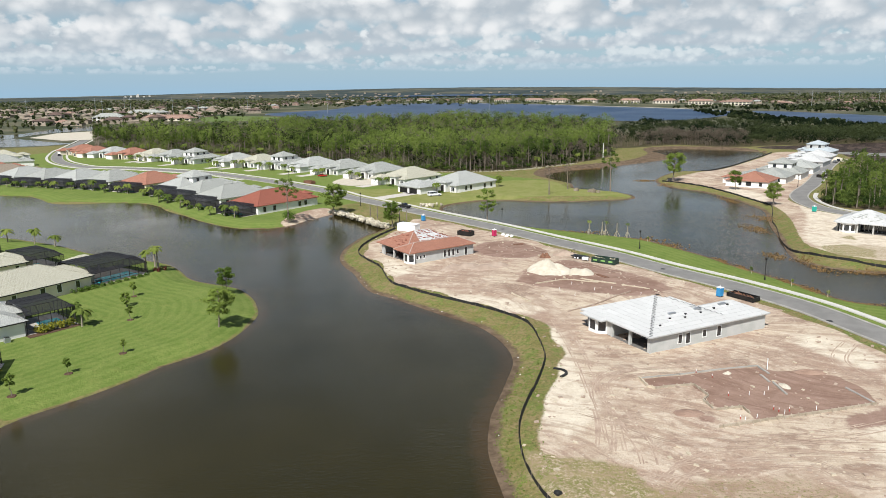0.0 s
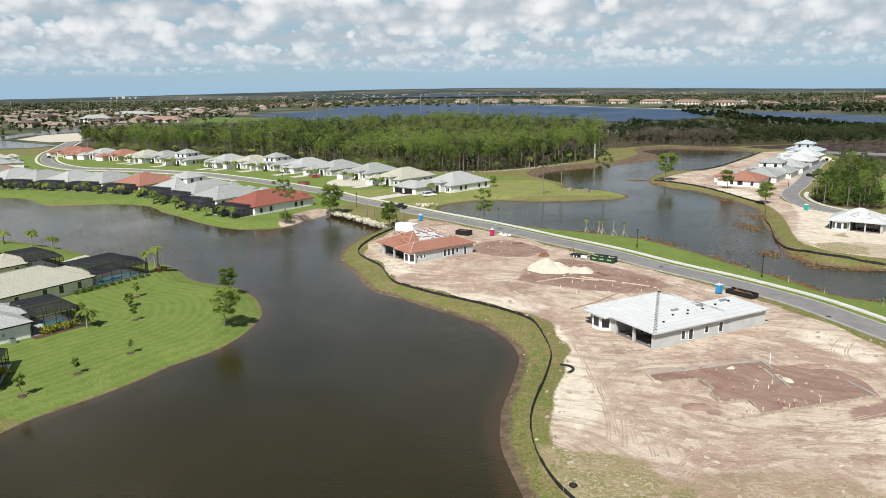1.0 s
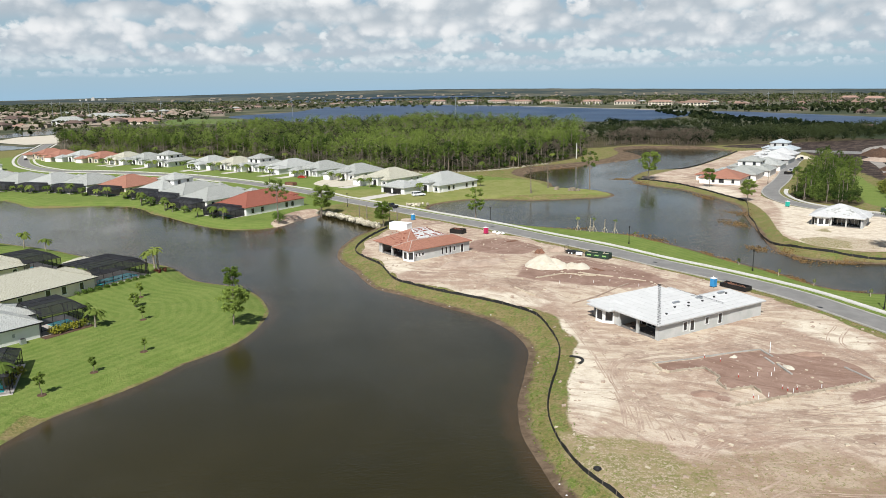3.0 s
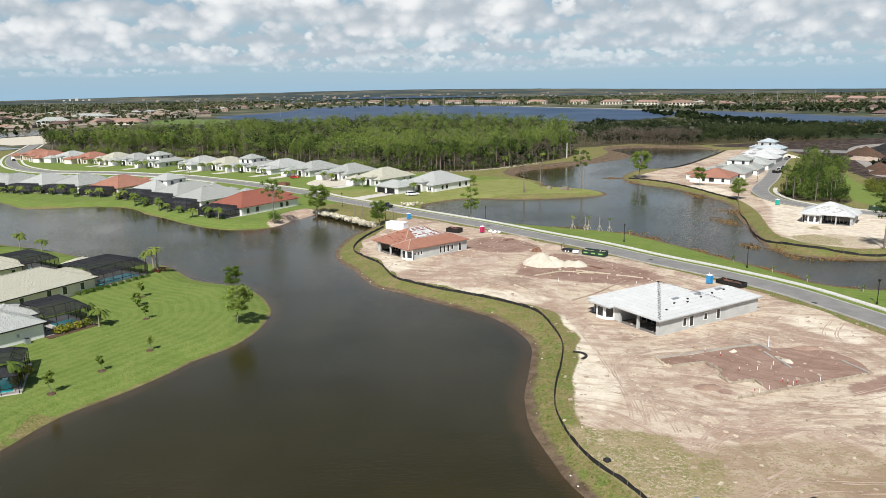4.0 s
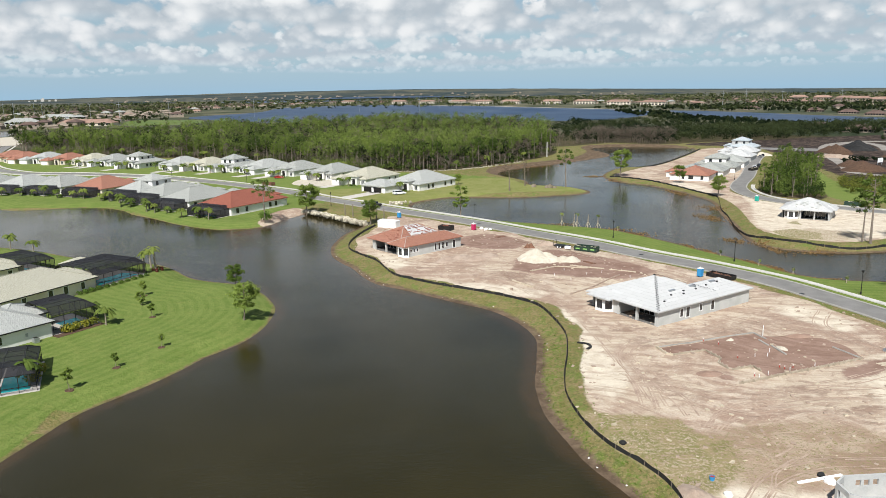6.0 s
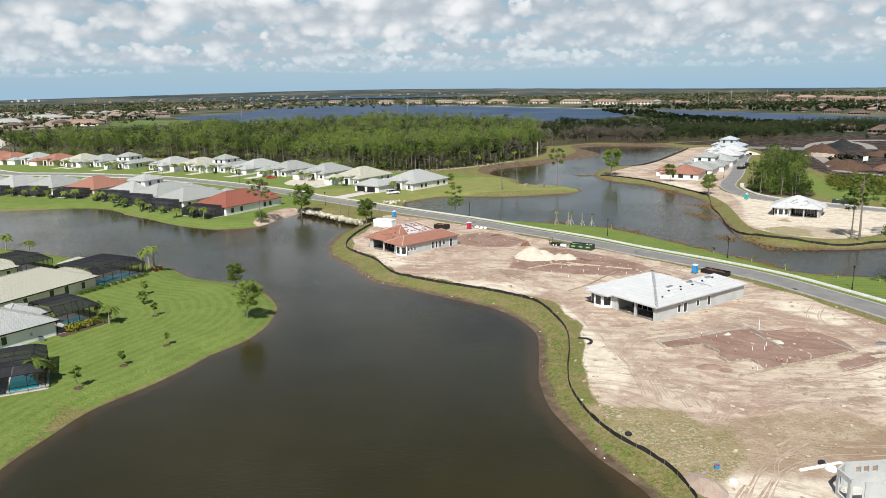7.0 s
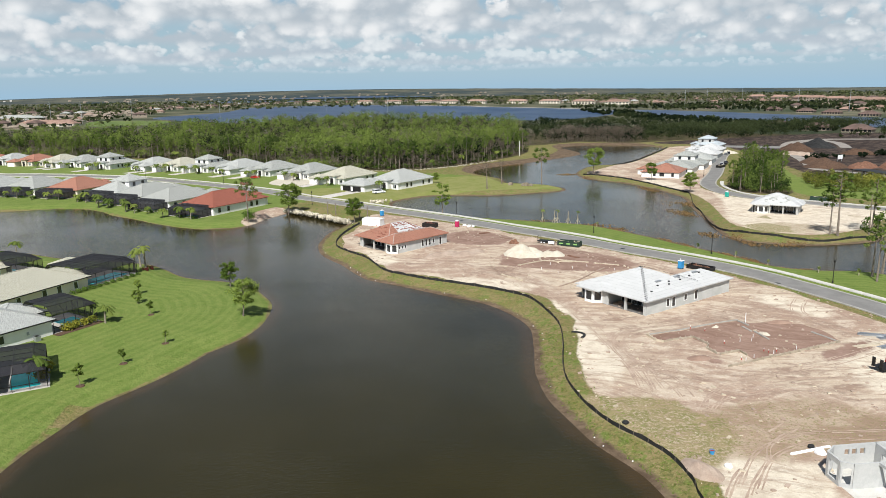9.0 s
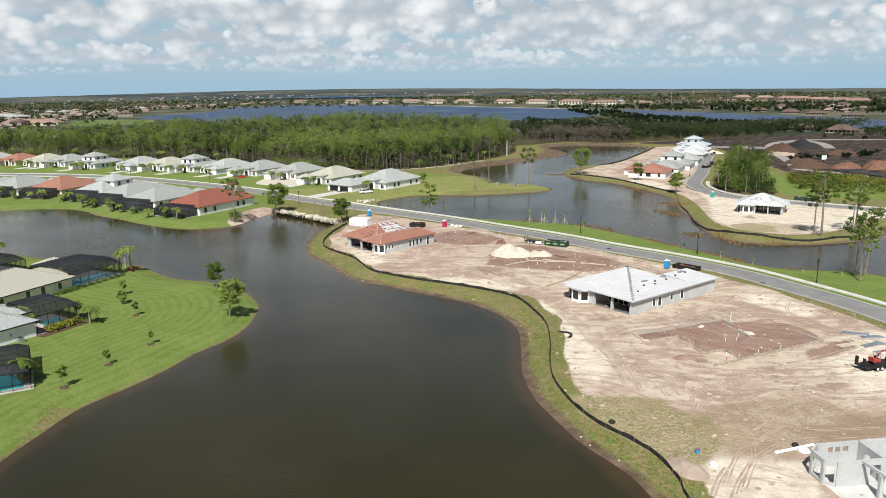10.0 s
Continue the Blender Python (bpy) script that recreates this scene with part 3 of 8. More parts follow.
POND_FENCE_2 = curve([(106.8, 340), (110.7, 329), (117.8, 312.7), (121.6, 291.6), (123, 269), (122.5, 260), (112, 237), (107.5, 224), (103.5, 214), (99, 202), (96.5, 191),
                      (97.5, 184), (100, 178.5), (104, 174), (107, 170.5), (114, 167.5), (124, 168.5), (132, 169.5), (141.6, 175.3), (147, 181), (150.6, 187.6), (163, 196.3), (174, 206)], 1.6)
for outline in (LAKE, POND):
    for _ in range(3):
        outline[:] = (np.roll(outline, 1, axis=0) + 2 * outline + np.roll(outline, -1, axis=0)) / 4
# the street's middle line, 7.4 m wide with its gutters
STREET = curve([(90, -10), (87, 40), (84, 75), (81.5, 97), (80.2, 109), (76.5, 125), (72.5, 138.5), (64.2, 154.5), (54.2, 170.2), (44.2, 188), (31.7, 205.8), (16.7, 227.8), (-1.7, 251.2),
                (-12.5, 265.6), (-24, 280.5), (-36, 296), (-48, 315), (-70, 341), (-92, 364), (-121, 391), (-145, 406), (-171, 420), (-193, 428.5), (-211, 435.5), (-239, 465),
                (-262, 503), (-285, 555), (-297, 592), (-330, 690)], 3.0)
LANE = curve([(240, 430), (215, 395), (172, 326), (150, 294), (142, 279), (138, 264), (138, 251), (143, 238), (152, 225), (168, 205), (200, 172), (240, 130)], 3.0)

xs = np.concatenate([-300 - np.geomspace(4600, 6, 46), np.arange(-300, -100, 3.0), np.arange(-100, 150, 0.9), np.arange(150, 330, 3.0), 330 + np.geomspace(6, 4570, 46)])
ys = np.concatenate([-60 - np.geomspace(2000, 8, 18), np.arange(-60, 40, 4.0), np.arange(40, 205, 0.9), np.arange(205, 335, 1.5), np.arange(335, 620, 4.0), 620 + np.geomspace(6, 4280, 46)])
gx, gy = np.meshgrid(xs, ys)
gx, gy = gx.ravel(), gy.ravel()


def near_sdf(poly, pad=40.0):
    """sdf, worked out only round the outline; far outside it is -pad."""
    poly = np.array(poly, float)
    (x0, y0), (x1, y1) = poly.min(0) - pad, poly.max(0) + pad
    d = np.full(gx.shape, -pad)
    s = (gx > x0) & (gx < x1) & (gy > y0) & (gy < y1)
    d[s] = sdf(poly, gx[s], gy[s])
    return d


d_lake, d_pond = near_sdf(LAKE), near_sdf(POND)
wet = np.maximum(d_lake, d_pond)
rough = np.array([noise.noise(Vector((x * 0.11, y * 0.11, 0.0))) if -150 < x < 200 and 30 < y < 420 else 0.0 for x, y in zip(gx, gy)])
small = np.array([noise.noise(Vector((x * 0.5, y * 0.5, 3.0))) if -100 < x < 160 and 30 < y < 260 else 0.0 for x, y in zip(gx, gy)])
land = -wet + rough * 0.35 + small * 0.07
gz = np.where(land > 0, WATER_Z + 1.3 * smooth01(land, -0.5, 6.5), WATER_Z + 0.019 + np.maximum(land, -12) * 0.13)
d_lot = near_sdf(np.concatenate([FENCE_LINE + normals(FENCE_LINE) * 0.3, [(-9, 243), (-3, 244), (16, 221), (29, 203), (43, 182), (54, 163), (63, 148), (69, 136), (74, 120), (77.5, 100), (80.5, 75), (84, 40)]]))
gz += np.where(d_lot > 1, small * 0.10 + rough * 0.12, 0) * smooth01(d_lot, 1, 5)
# roads lie in shallow beds
for line in (STREET, LANE):
    nr = normals(line)
    bed = near_sdf(np.concatenate([line + nr * 4.0, (line - nr * 4.0)[::-1]]), 6.0)
    gz = np.where(land > 0, np.where(bed > -4, gz * (1 - smooth01(bed, -4, -1)) + (-0.12) * smooth01(bed, -4, -1), gz), gz)

LAWN_AREAS = [
    [(-300, 300), (-195, 322), (-163, 300), (-134, 296), (-110, 284), (-81, 248), (-62, 234), (-52, 237), (-44, 262), (-30, 285), (-36, 292), (-70, 337), (-121, 388), (-193, 425), (-235, 455), (-300, 480)],
    [(-300, 480), (-235, 455), (-190, 428), (-121, 392), (-92, 366), (-48, 318), (-24, 285), (0, 262), (30, 290), (82, 292), (82, 306), (60, 322), (52, 345), (20, 372), (-40, 410), (-130, 495), (-260, 580)],
    [(84, 40), (83.7, 90), (82, 112), (78.5, 126), (74.5, 140), (66, 157), (56, 173), (46, 190), (33.5, 208), (18.5, 230), (0, 253), (-22, 282), (-14, 288), (4, 262), (24, 238), (48, 220), (62, 208), (72, 187), (82, 158), (86, 145), (96, 140), (103, 137), (108, 130), (118, 115), (138, 90), (160, 40)],
    [(-64, -60), (-64, 79), (-59, 93), (-44, 114), (-36, 130), (-37, 144), (-48, 163), (-61, 172), (-75, 188), (-110, 210), (-170, 236), (-300, 270), (-300, -60)],
    [(166, 258), (184, 292), (204, 330), (212, 330), (196, 290), (215, 262), (235, 240), (190, 225), (164, 240)],
]
DRY_AREAS = [[(-26, 284), (0, 262), (24, 288), (30, 300), (24, 338), (8, 345), (-10, 322), (-40, 318)], [(0, 262), (30, 290), (82, 292), (82, 306), (60, 322), (52, 345), (24, 338), (12, 300)]]
SAND_AREAS = [
    [(124, 262), (122, 290), (119, 312), (108, 338), (118, 352), (140, 375), (165, 400), (200, 445), (225, 478), (250, 470), (235, 425), (212, 395), (170, 327), (148, 295), (136, 276), (134, 262), (134, 250), (139, 238), (150, 222), (165, 203), (180, 188),
     (165, 190), (152, 190), (139, 180), (124, 174), (112, 174), (104, 182), (102, 192), (106, 206), (116, 232)],
]
SLAB_AREA = [(30.3, 101.6), (40, 104), (50.3, 106.0), (52, 104), (56.5, 104.5), (60.5, 102), (61.5, 97), (60.8, 91.9), (50, 89.4), (41.5, 87.4), (41.6, 91.4), (38.2, 91.3), (37.2, 92.8), (38, 95.7), (37, 99.3), (30.4, 98.9)]
CLAY_AREAS = [[(20, 168), (32, 180), (44, 168), (52, 152), (40, 146), (28, 152), (18, 160)],
              [(34, 86.5), (37.5, 88), (37, 90.5), (33.5, 90)],
              [(52, 84), (54, 88), (60, 91), (66, 92), (64, 88), (57, 85.5)],
              [(8, 196), (20, 205), (30, 190), (24, 182), (12, 186)]]
WEED_AREAS = [[(10.5, 81), (13.5, 79), (18, 77.5), (22.5, 75.7), (22.5, 71.5), (26, 69), (24, 63), (18.5, 58), (15.5, 60), (13, 67), (10.5, 74)], [(104, 192), (113, 194), (116, 186), (112, 178), (104, 181)], [(116, 203), (121, 206), (119, 199)]]
SCRUB_AREAS = [[(22, 71), (31, 73.5), (40, 73), (45, 69), (48, 63), (42, 57.5), (34, 58.5), (29, 58.5), (23, 59), (20, 62)], [(106, 192), (120, 192), (128, 184), (118, 176), (106, 180)]]
PALE_AREAS = [[(63, 93), (72, 96), (78, 88), (74, 70), (62, 66), (52, 72), (51, 77), (54, 84)], [(20, 60), (25, 58), (31, 56), (27, 48), (15, 50), (16.5, 56)], [(12, 92), (15.5, 103), (19, 118), (18, 130), (22, 126), (22, 112), (22.5, 100), (22, 90), (16, 83)],
              [(60, 118), (66, 122), (72, 108), (66, 104)], [(2, 150), (14, 146), (22, 138), (18, 134), (6, 142), (-6, 156)], [(-14, 186), (-8, 178), (-6, 168), (-10, 164), (-15, 178)], [(105, 180), (104, 196), (111, 214), (124, 238), (134, 262), (140, 240), (152, 222), (170, 203), (165, 192), (150, 188), (135, 179), (120, 175)], [(124, 270), (133, 290), (128, 310), (122, 305)]]
DARK_AREAS = [[(190, 275), (208, 305), (222, 345), (240, 390), (252, 440), (262, 480), (240, 500), (228, 515), (262, 532), (440, 560), (520, 470), (420, 380), (330, 300), (280, 250), (235, 262)]]
BEACH_AREA = [(-37, 264), (-43, 269), (-48, 263), (-52, 251), (-53, 241), (-49, 236), (-45, 245), (-41, 255)]
MUD_AREAS = [[(83, 401), (101, 413), (122, 430), (150, 456), (156, 493), (152, 512), (172, 529), (198, 521), (219, 504), (226, 492), (216, 520), (190, 534), (160, 534), (146, 512), (140, 480), (118, 440), (92, 420), (60, 398), (50, 372), (54, 354), (60, 356), (60, 372)]]
FOREST_AREA = [(-276, 589), (-196, 537), (-126, 504), (-62, 440), (-24, 398), (8, 386), (26, 386), (51, 396), (94, 438), (118, 478), (130, 540), (170, 680), (150, 860), (26, 900), (-142, 840), (-220, 770), (-330, 700)]
DARK_WOOD = [(130, 540), (181, 548), (213, 524), (260, 536), (420, 565), (520, 640), (470, 700), (250, 900), (190, 760)]
LANE_WOOD = [(150, 279), (144, 267), (143, 259), (148, 252), (156, 245), (163, 251), (172, 268), (188, 296), (206, 330), (214, 348), (206, 354), (188, 332), (172, 308)]


def area_mask(areas, soft=1.2):
    d = np.full(gx.shape, -40.0)
    for a in areas:
        d = np.maximum(d, near_sdf(curve(a, 6.0, True)))
    return smooth01(d, -soft, soft)


masks = {
    "lawn": area_mask(LAWN_AREAS, 1.0) * np.where(gx < -30, smooth01(land, 0.15, 0.75), smooth01(land, 0.4, 2.6)),
    "dry": area_mask(DRY_AREAS, 3.0),
    "sand": np.maximum(smooth01(d_lot + rough * 2.0, 0.4, np.where(gy < 135, 4.2, 2.0)), area_mask(SAND_AREAS, 1.5)) * smooth01(land, 1.5, 3.5) + area_mask([BEACH_AREA], 1.0),
    "clay": area_mask(CLAY_AREAS, 4.0),
    "slab": smooth01(near_sdf(SLAB_AREA), -0.5, 0.6),
    "weeds": area_mask(WEED_AREAS, 3.0),
    "scrub": area_mask(SCRUB_AREAS, 5.0),
    "pale": area_mask(PALE_AREAS, 4.0),
    "shore": np.clip(land, 0, 60),
    "dark": area_mask(DARK_AREAS, 6.0),
    "mud": np.maximum(area_mask(MUD_AREAS, 1.5), np.where(gx > -30, (1 - smooth01(np.abs(land), 0.3, 3.2)) * 0.72, (1 - smooth01(np.abs(land), 0.1, 0.7)) * 0.60)),
    "forest": area_mask([FOREST_AREA, DARK_WOOD, LANE_WOOD], 3.0),
    "far": smooth01(np.hypot(gx, gy - 250), 420, 560),
}
nx, ny = len(xs), len(ys)
idx = np.arange(nx * ny).reshape(ny, nx)
quads = np.stack([idx[:-1, :-1], idx[:-1, 1:], idx[1:, 1:], idx[1:, :-1]], -1).reshape(-1, 4)
me = bpy.data.meshes.new("ground")
me.vertices.add(nx * ny)
me.vertices.foreach_set("co", np.stack([gx, gy, gz], 1).astype(np.float32).ravel())
me.loops.add(quads.size)
me.loops.foreach_set("vertex_index", quads.ravel().astype(np.int32))
me.polygons.add(len(quads))
me.polygons.foreach_set("loop_start", (np.arange(len(quads)) * 4).astype(np.int32))
me.polygons.foreach_set("use_smooth", np.ones(len(quads), bool))
for key, val in masks.items():
    me.attributes.new(key, "FLOAT", "POINT").data.foreach_set("value", val.astype(np.float32))
me.materials.append(GROUND)
me.update(calc_edges=True)
ground = tagged(new("ground", me), "flat ground of lawns, sandy lots and grassy lake banks", "ground", kind="structure")


def ground_at(x, y):
    i, j = min(max(np.searchsorted(xs, x) - 1, 0), nx - 2), min(max(np.searchsorted(ys, y) - 1, 0), ny - 2)
    u, w = (x - xs[i]) / (xs[i + 1] - xs[i]), (y - ys[j]) / (ys[j + 1] - ys[j])
    z = gz.reshape(ny, nx)
    return float(z[j, i] * (1 - u) * (1 - w) + z[j, i + 1] * u * (1 - w) + z[j + 1, i] * (1 - u) * w + z[j + 1, i + 1] * u * w)


# one still sheet in the lake and the pond, on the ground's own grid
keep_cell = (wet.reshape(ny, nx) > -4.0)
keep_cell = (keep_cell[:-1, :-1] | keep_cell[1:, 1:] | keep_cell[:-1, 1:] | keep_cell[1:, :-1]).ravel()
used, back = np.unique(quads[keep_cell].ravel(), return_inverse=True)
me = bpy.data.meshes.new("water")
me.from_pydata(np.stack([gx[used], gy[used], np.full(len(used), WATER_Z)], 1).tolist(), [], back.reshape(-1, 4).tolist())
me.attributes.new("shoal", "FLOAT", "POINT").data.foreach_set("value", (1 - smooth01(wet[used], 0.0, 5.5)).astype(np.float32))
me.materials.append(WATER)
tagged(new("water", me), "brown lake water with small wind ripples", "water", kind="structure")


def far_sheet(name, pts, mat, label, z=0.25):
    c = curve(pts, 60.0, True)
    return solo(name, Geo().face([(x, y, z) for x, y in c]), mat, label, "water" if mat in (WATER, FAR_WATER) else "ground", kind="structure")


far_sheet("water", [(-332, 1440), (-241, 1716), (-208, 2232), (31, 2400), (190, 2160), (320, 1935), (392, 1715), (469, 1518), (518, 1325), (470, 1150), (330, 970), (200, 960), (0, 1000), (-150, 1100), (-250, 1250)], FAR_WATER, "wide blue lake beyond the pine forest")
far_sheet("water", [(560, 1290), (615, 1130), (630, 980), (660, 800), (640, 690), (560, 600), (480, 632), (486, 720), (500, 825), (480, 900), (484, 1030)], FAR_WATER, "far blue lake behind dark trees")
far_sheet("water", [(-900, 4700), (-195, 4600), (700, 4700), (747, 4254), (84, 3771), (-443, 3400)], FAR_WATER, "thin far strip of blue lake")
far_sheet("water", [(-470, 756), (-453, 804), (-475, 949), (-464, 1000), (-400, 880), (-430, 800), (-420, 725), (-355, 668), (-318, 640), (-330, 613), (-380, 600), (-520, 640)], WATER, "grey lake round a sandy peninsula", 0.2)
far_sheet("sand_patch", [(-404, 728), (-417, 806), (-394, 845), (-340, 780), (-323, 690), (-346, 679)], SANDPILE, "bare pale sand peninsula in a far lake", 0.35)
solo("beach", ribbon(curve([(-215, 2225), (31, 2410), (190, 2172), (320, 1947), (392, 1727), (469, 1530), (520, 1336)], 60.0), -10, 4, 0.4), SANDPILE, "thin pale sand beach along the far lake", "beach", kind="structure")
far_sheet("field", [(-340, 1079), (-258, 1089), (-270, 1254), (-398, 1316)], LAWN_FAR, "bright green far playing field", 0.3)

# streets, gutters and pavements
road = part("road", ribbon(STREET, -3.15, 3.15, 0.02, 0.15), ASPHALT)
tagged(road, "grey asphalt street with pale concrete gutters", "road", kind="structure")
lane = part("road", ribbon(LANE, -3.0, 3.0, 0.02, 0.15), ASPHALT)
tagged(lane, "curving grey asphalt side street", "road", kind="structure")
for line, w in ((STREET, 3.15), (LANE, 3.0)):
    for s in (-1, 1):
        lo, hi = sorted((s * w, s * (w + 0.55)))
        solo("kerb", ribbon(line, lo, hi, 0.07, 0.25), GUTTER, "pale concrete gutter kerb along the street", "kerb", kind="structure")
SOUTH = STREET[:int(len(STREET) * 0.475)]
solo("pavement", ribbon(STREET, 5.6, 7.1, 0.09, 0.3), CONCRETE, "white concrete pavement beside the street", "pavement", kind="structure")
cut = int(len(STREET) * 0.50)
solo("pavement", ribbon(STREET[cut:], -6.9, -5.3, 0.09, 0.3), CONCRETE, "white concrete pavement in front of the houses", "pavement", kind="structure")
solo("pavement", ribbon(LANE[int(len(LANE) * 0.45):], -6.6, -5.0, 0.09, 0.3), CONCRETE, "curving white concrete pavement beside the side street", "pavement", kind="structure")


# ---- houses ----
def hip(g, x0, y0, x1, y1, z, pitch=0.42, over=0.6, fascia=0.24):
    """A hipped roof over a rectangle, with its overhang, fascia and soffit."""
    x0, y0, x1, y1 = x0 - over, y0 - over, x1 + over, y1 + over
    w, d = x1 - x0, y1 - y0
    h = min(w, d) / 2
    a, b, c, e = (x0, y0, z), (x1, y0, z), (x1, y1, z), (x0, y1, z)
    top = z + h * pitch
    if w >= d:
        r, s = (x0 + h, (y0 + y1) / 2, top), (x1 - h, (y0 + y1) / 2, top)
        slopes = [(a, b, s, r), (b, c, s), (c, e, r, s), (e, a, r)]
    else:
        r, s = ((x0 + x1) / 2, y0 + h, top), ((x0 + x1) / 2, y1 - h, top)
        slopes = [(a, b, r), (b, c, s, r), (c, e, s), (e, a, r, s)]
    for q in slopes:
        g.face(q)
    lo = [(p[0], p[1], z - fascia) for p in (a, b, c, e)]
    ring = (a, b, c, e)
    for k in range(4):
        j = (k + 1) % 4
        g.face([lo[k], lo[j], ring[j], ring[k]])
    g.face(lo[::-1])
    return r, s


def ridge_caps(ob, mat, x0, y0, x1, y1, z, pitch, over=0.6, w=0.22):
    x0, y0, x1, y1 = x0 - over, y0 - over, x1 + over, y1 + over
    h = min(x1 - x0, y1 - y0) / 2
    top = z + h * pitch
    if x1 - x0 >= y1 - y0:
        r, s = (x0 + h, (y0 + y1) / 2, top), (x1 - h, (y0 + y1) / 2, top)
        ends = [((x0, y0, z), r), ((x0, y1, z), r), ((x1, y0, z), s), ((x1, y1, z), s)]
    else:
        r, s = ((x0 + x1) / 2, y0 + h, top), ((x0 + x1) / 2, y1 - h, top)
        ends = [((x0, y0, z), r), ((x1, y0, z), r), ((x0, y1, z), s), ((x1, y1, z), s)]
    for a, b in ends + [(r, s)]:
        if (Vector(a) - Vector(b)).length > 0.3:
            part("ridge_cap", Geo().bar(a, b, w, 0.14), mat, ob)


def window(parent, x, y, z, w, h, face, mat_frame=TRIM, panes=1):
    """A framed window set on a wall; face: the way that the wall looks, '+x', '-x', '+y' or '-y'."""
    sx = {"+x": (0, 1), "-x": (0, -1), "+y": (-1, 0), "-y": (1, 0)}[face]
    turn = {"+x": 90, "-x": -90, "+y": 180, "-y": 0}[face]
    m = pose(x, y, z, 0, 0, turn)
    g = Geo()
    t = 0.13
    for a, b, c, d in ((-w / 2 - t, -t, w / 2 + t, 0), (-w / 2 - t, h, w / 2 + t, h + t), (-w / 2 - t, 0, -w / 2, h), (w / 2, 0, w / 2 + t, h)):
        g.box(a, -0.07, b, c, 0.06, d)
    for k in range(1, panes):
        cx = -w / 2 + w * k / panes
        g.box(cx - 0.05, -0.06, 0, cx + 0.05, 0.05, h)
    ob = part("window", g, mat_frame, parent)
    ob.matrix_basis = m
    part("pane", Geo().box(-w / 2, -0.025, 0, w / 2, 0.04, h), GLASS, ob, "dark window pane")
    return ob


def panel(parent, name, x, y, z, w, h, face, mat, label, lines=0, deep=0.06):
    turn = {"+x": 90, "-x": -90, "+y": 180, "-y": 0}[face]
    g = Geo().box(-w / 2, -deep, 0, w / 2, 0.04, h)
    for k in range(1, lines):
        g.box(-w / 2, -deep - 0.02, h * k / lines - 0.03, w / 2, -deep, h * k / lines + 0.03)
    ob = part(name, g, mat, parent, label)
    ob.matrix_basis = pose(x, y, z, 0, 0, turn)
    return ob


def wing_walls(g, wings, t=0.0):
    for x0, y0, x1, y1, z0, z1 in wings:
        g.box(x0, y0, z0, x1, y1, z1)


def cage(m, w, d, h, rise, label, bays=4, pool=None, mat=SCREEN, deck=True):
    """A screened pool enclosure on its paved deck: x along the house, y out from it."""
    ob = thing("pool_cage", label, "pool cage", m)
    frame_, skin, flank = Geo(), Geo(), Geo()
    b = 0.09
    inset = min(1.6, w * 0.18)
    rim = [(0, 0), (0, d), (w, d), (w, 0)]
    top = h + rise
    # sides
    for (xa, ya), (xb, yb) in zip(rim, rim[1:]):
        flank.face([(xa, ya, 0.12), (xb, yb, 0.12), (xb, yb, h), (xa, ya, h)])
        n = max(2, int(round(math.hypot(xb - xa, yb - ya) / 2.3)))
        for k in range(n + 1):
            x, y = xa + (xb - xa) * k / n, ya + (yb - ya) * k / n
            frame_.box(x - b / 2, y - b / 2, 0.1, x + b / 2, y + b / 2, h)
        for z in (1.0, h):
            frame_.bar((xa, ya, z), (xb, yb, z), b)
    # mansard roof
    top_rim = [(inset, 0, top), (inset, d - inset, top), (w - inset, d - inset, top), (w - inset, 0, top)]
    low = [(x, y, h) for x, y in rim]
    for k in range(3):
        skin.face([low[k], low[k + 1], top_rim[k + 1], top_rim[k]])
        frame_.bar(top_rim[k], top_rim[k + 1], b)
        frame_.bar(low[k], top_rim[k], b)
    frame_.bar(low[3], top_rim[3], b)
    skin.face(top_rim)
    n = max(2, int(round((w - 2 * inset) / 2.3)))
    for k in range(1, n):
        x = inset + (w - 2 * inset) * k / n
        frame_.bar((x, 0, top), (x, d - inset, top), b)
        frame_.bar((x, d - inset, top), (x, d, h), b)
    n = max(2, int(round((d - inset) / 2.3)))
    for k in range(1, n):
        y = (d - inset) * k / n
        frame_.bar((inset, y, top), (w - inset, y, top), b)
        for xa, xb in ((0, inset), (w, w - inset)):
            frame_.bar((xa, y, h), (xb, y, top), b)
    part("frame", frame_, DARK, ob)
    part("roof_screen", skin, mat, ob, "dark insect screen roof")
    part("side_screen", flank, SCREEN_SIDE if mat == SCREEN else mat, ob, "see-through dark insect screen")
    part("deck", Geo().box(-0.2, 0, -0.3, w + 0.2, d + 0.3, 0.1), PAVER, ob, "pale paved pool deck")
    if pool:
        x0, y0, x1, y1 = pool
        part("pool", Geo().box(x0, y0, 0.05, x1, y1, 0.13), POOL, ob, "turquoise pool water")
        rimg = Geo()
        for q in ((x0 - 0.3, y0 - 0.3, x1 + 0.3, y0), (x0 - 0.3, y1, x1 + 0.3, y1 + 0.3), (x0 - 0.3, y0, x0, y1), (x1, y0, x1 + 0.3, y1)):
            rimg.box(q[0], q[1], 0.05, q[2], q[3], 0.17)
        part("coping", rimg, CONCRETE, ob)
    return ob


def local(x, y, deg, z=0.0):
    return pose(x, y, z, 0, 0, deg)


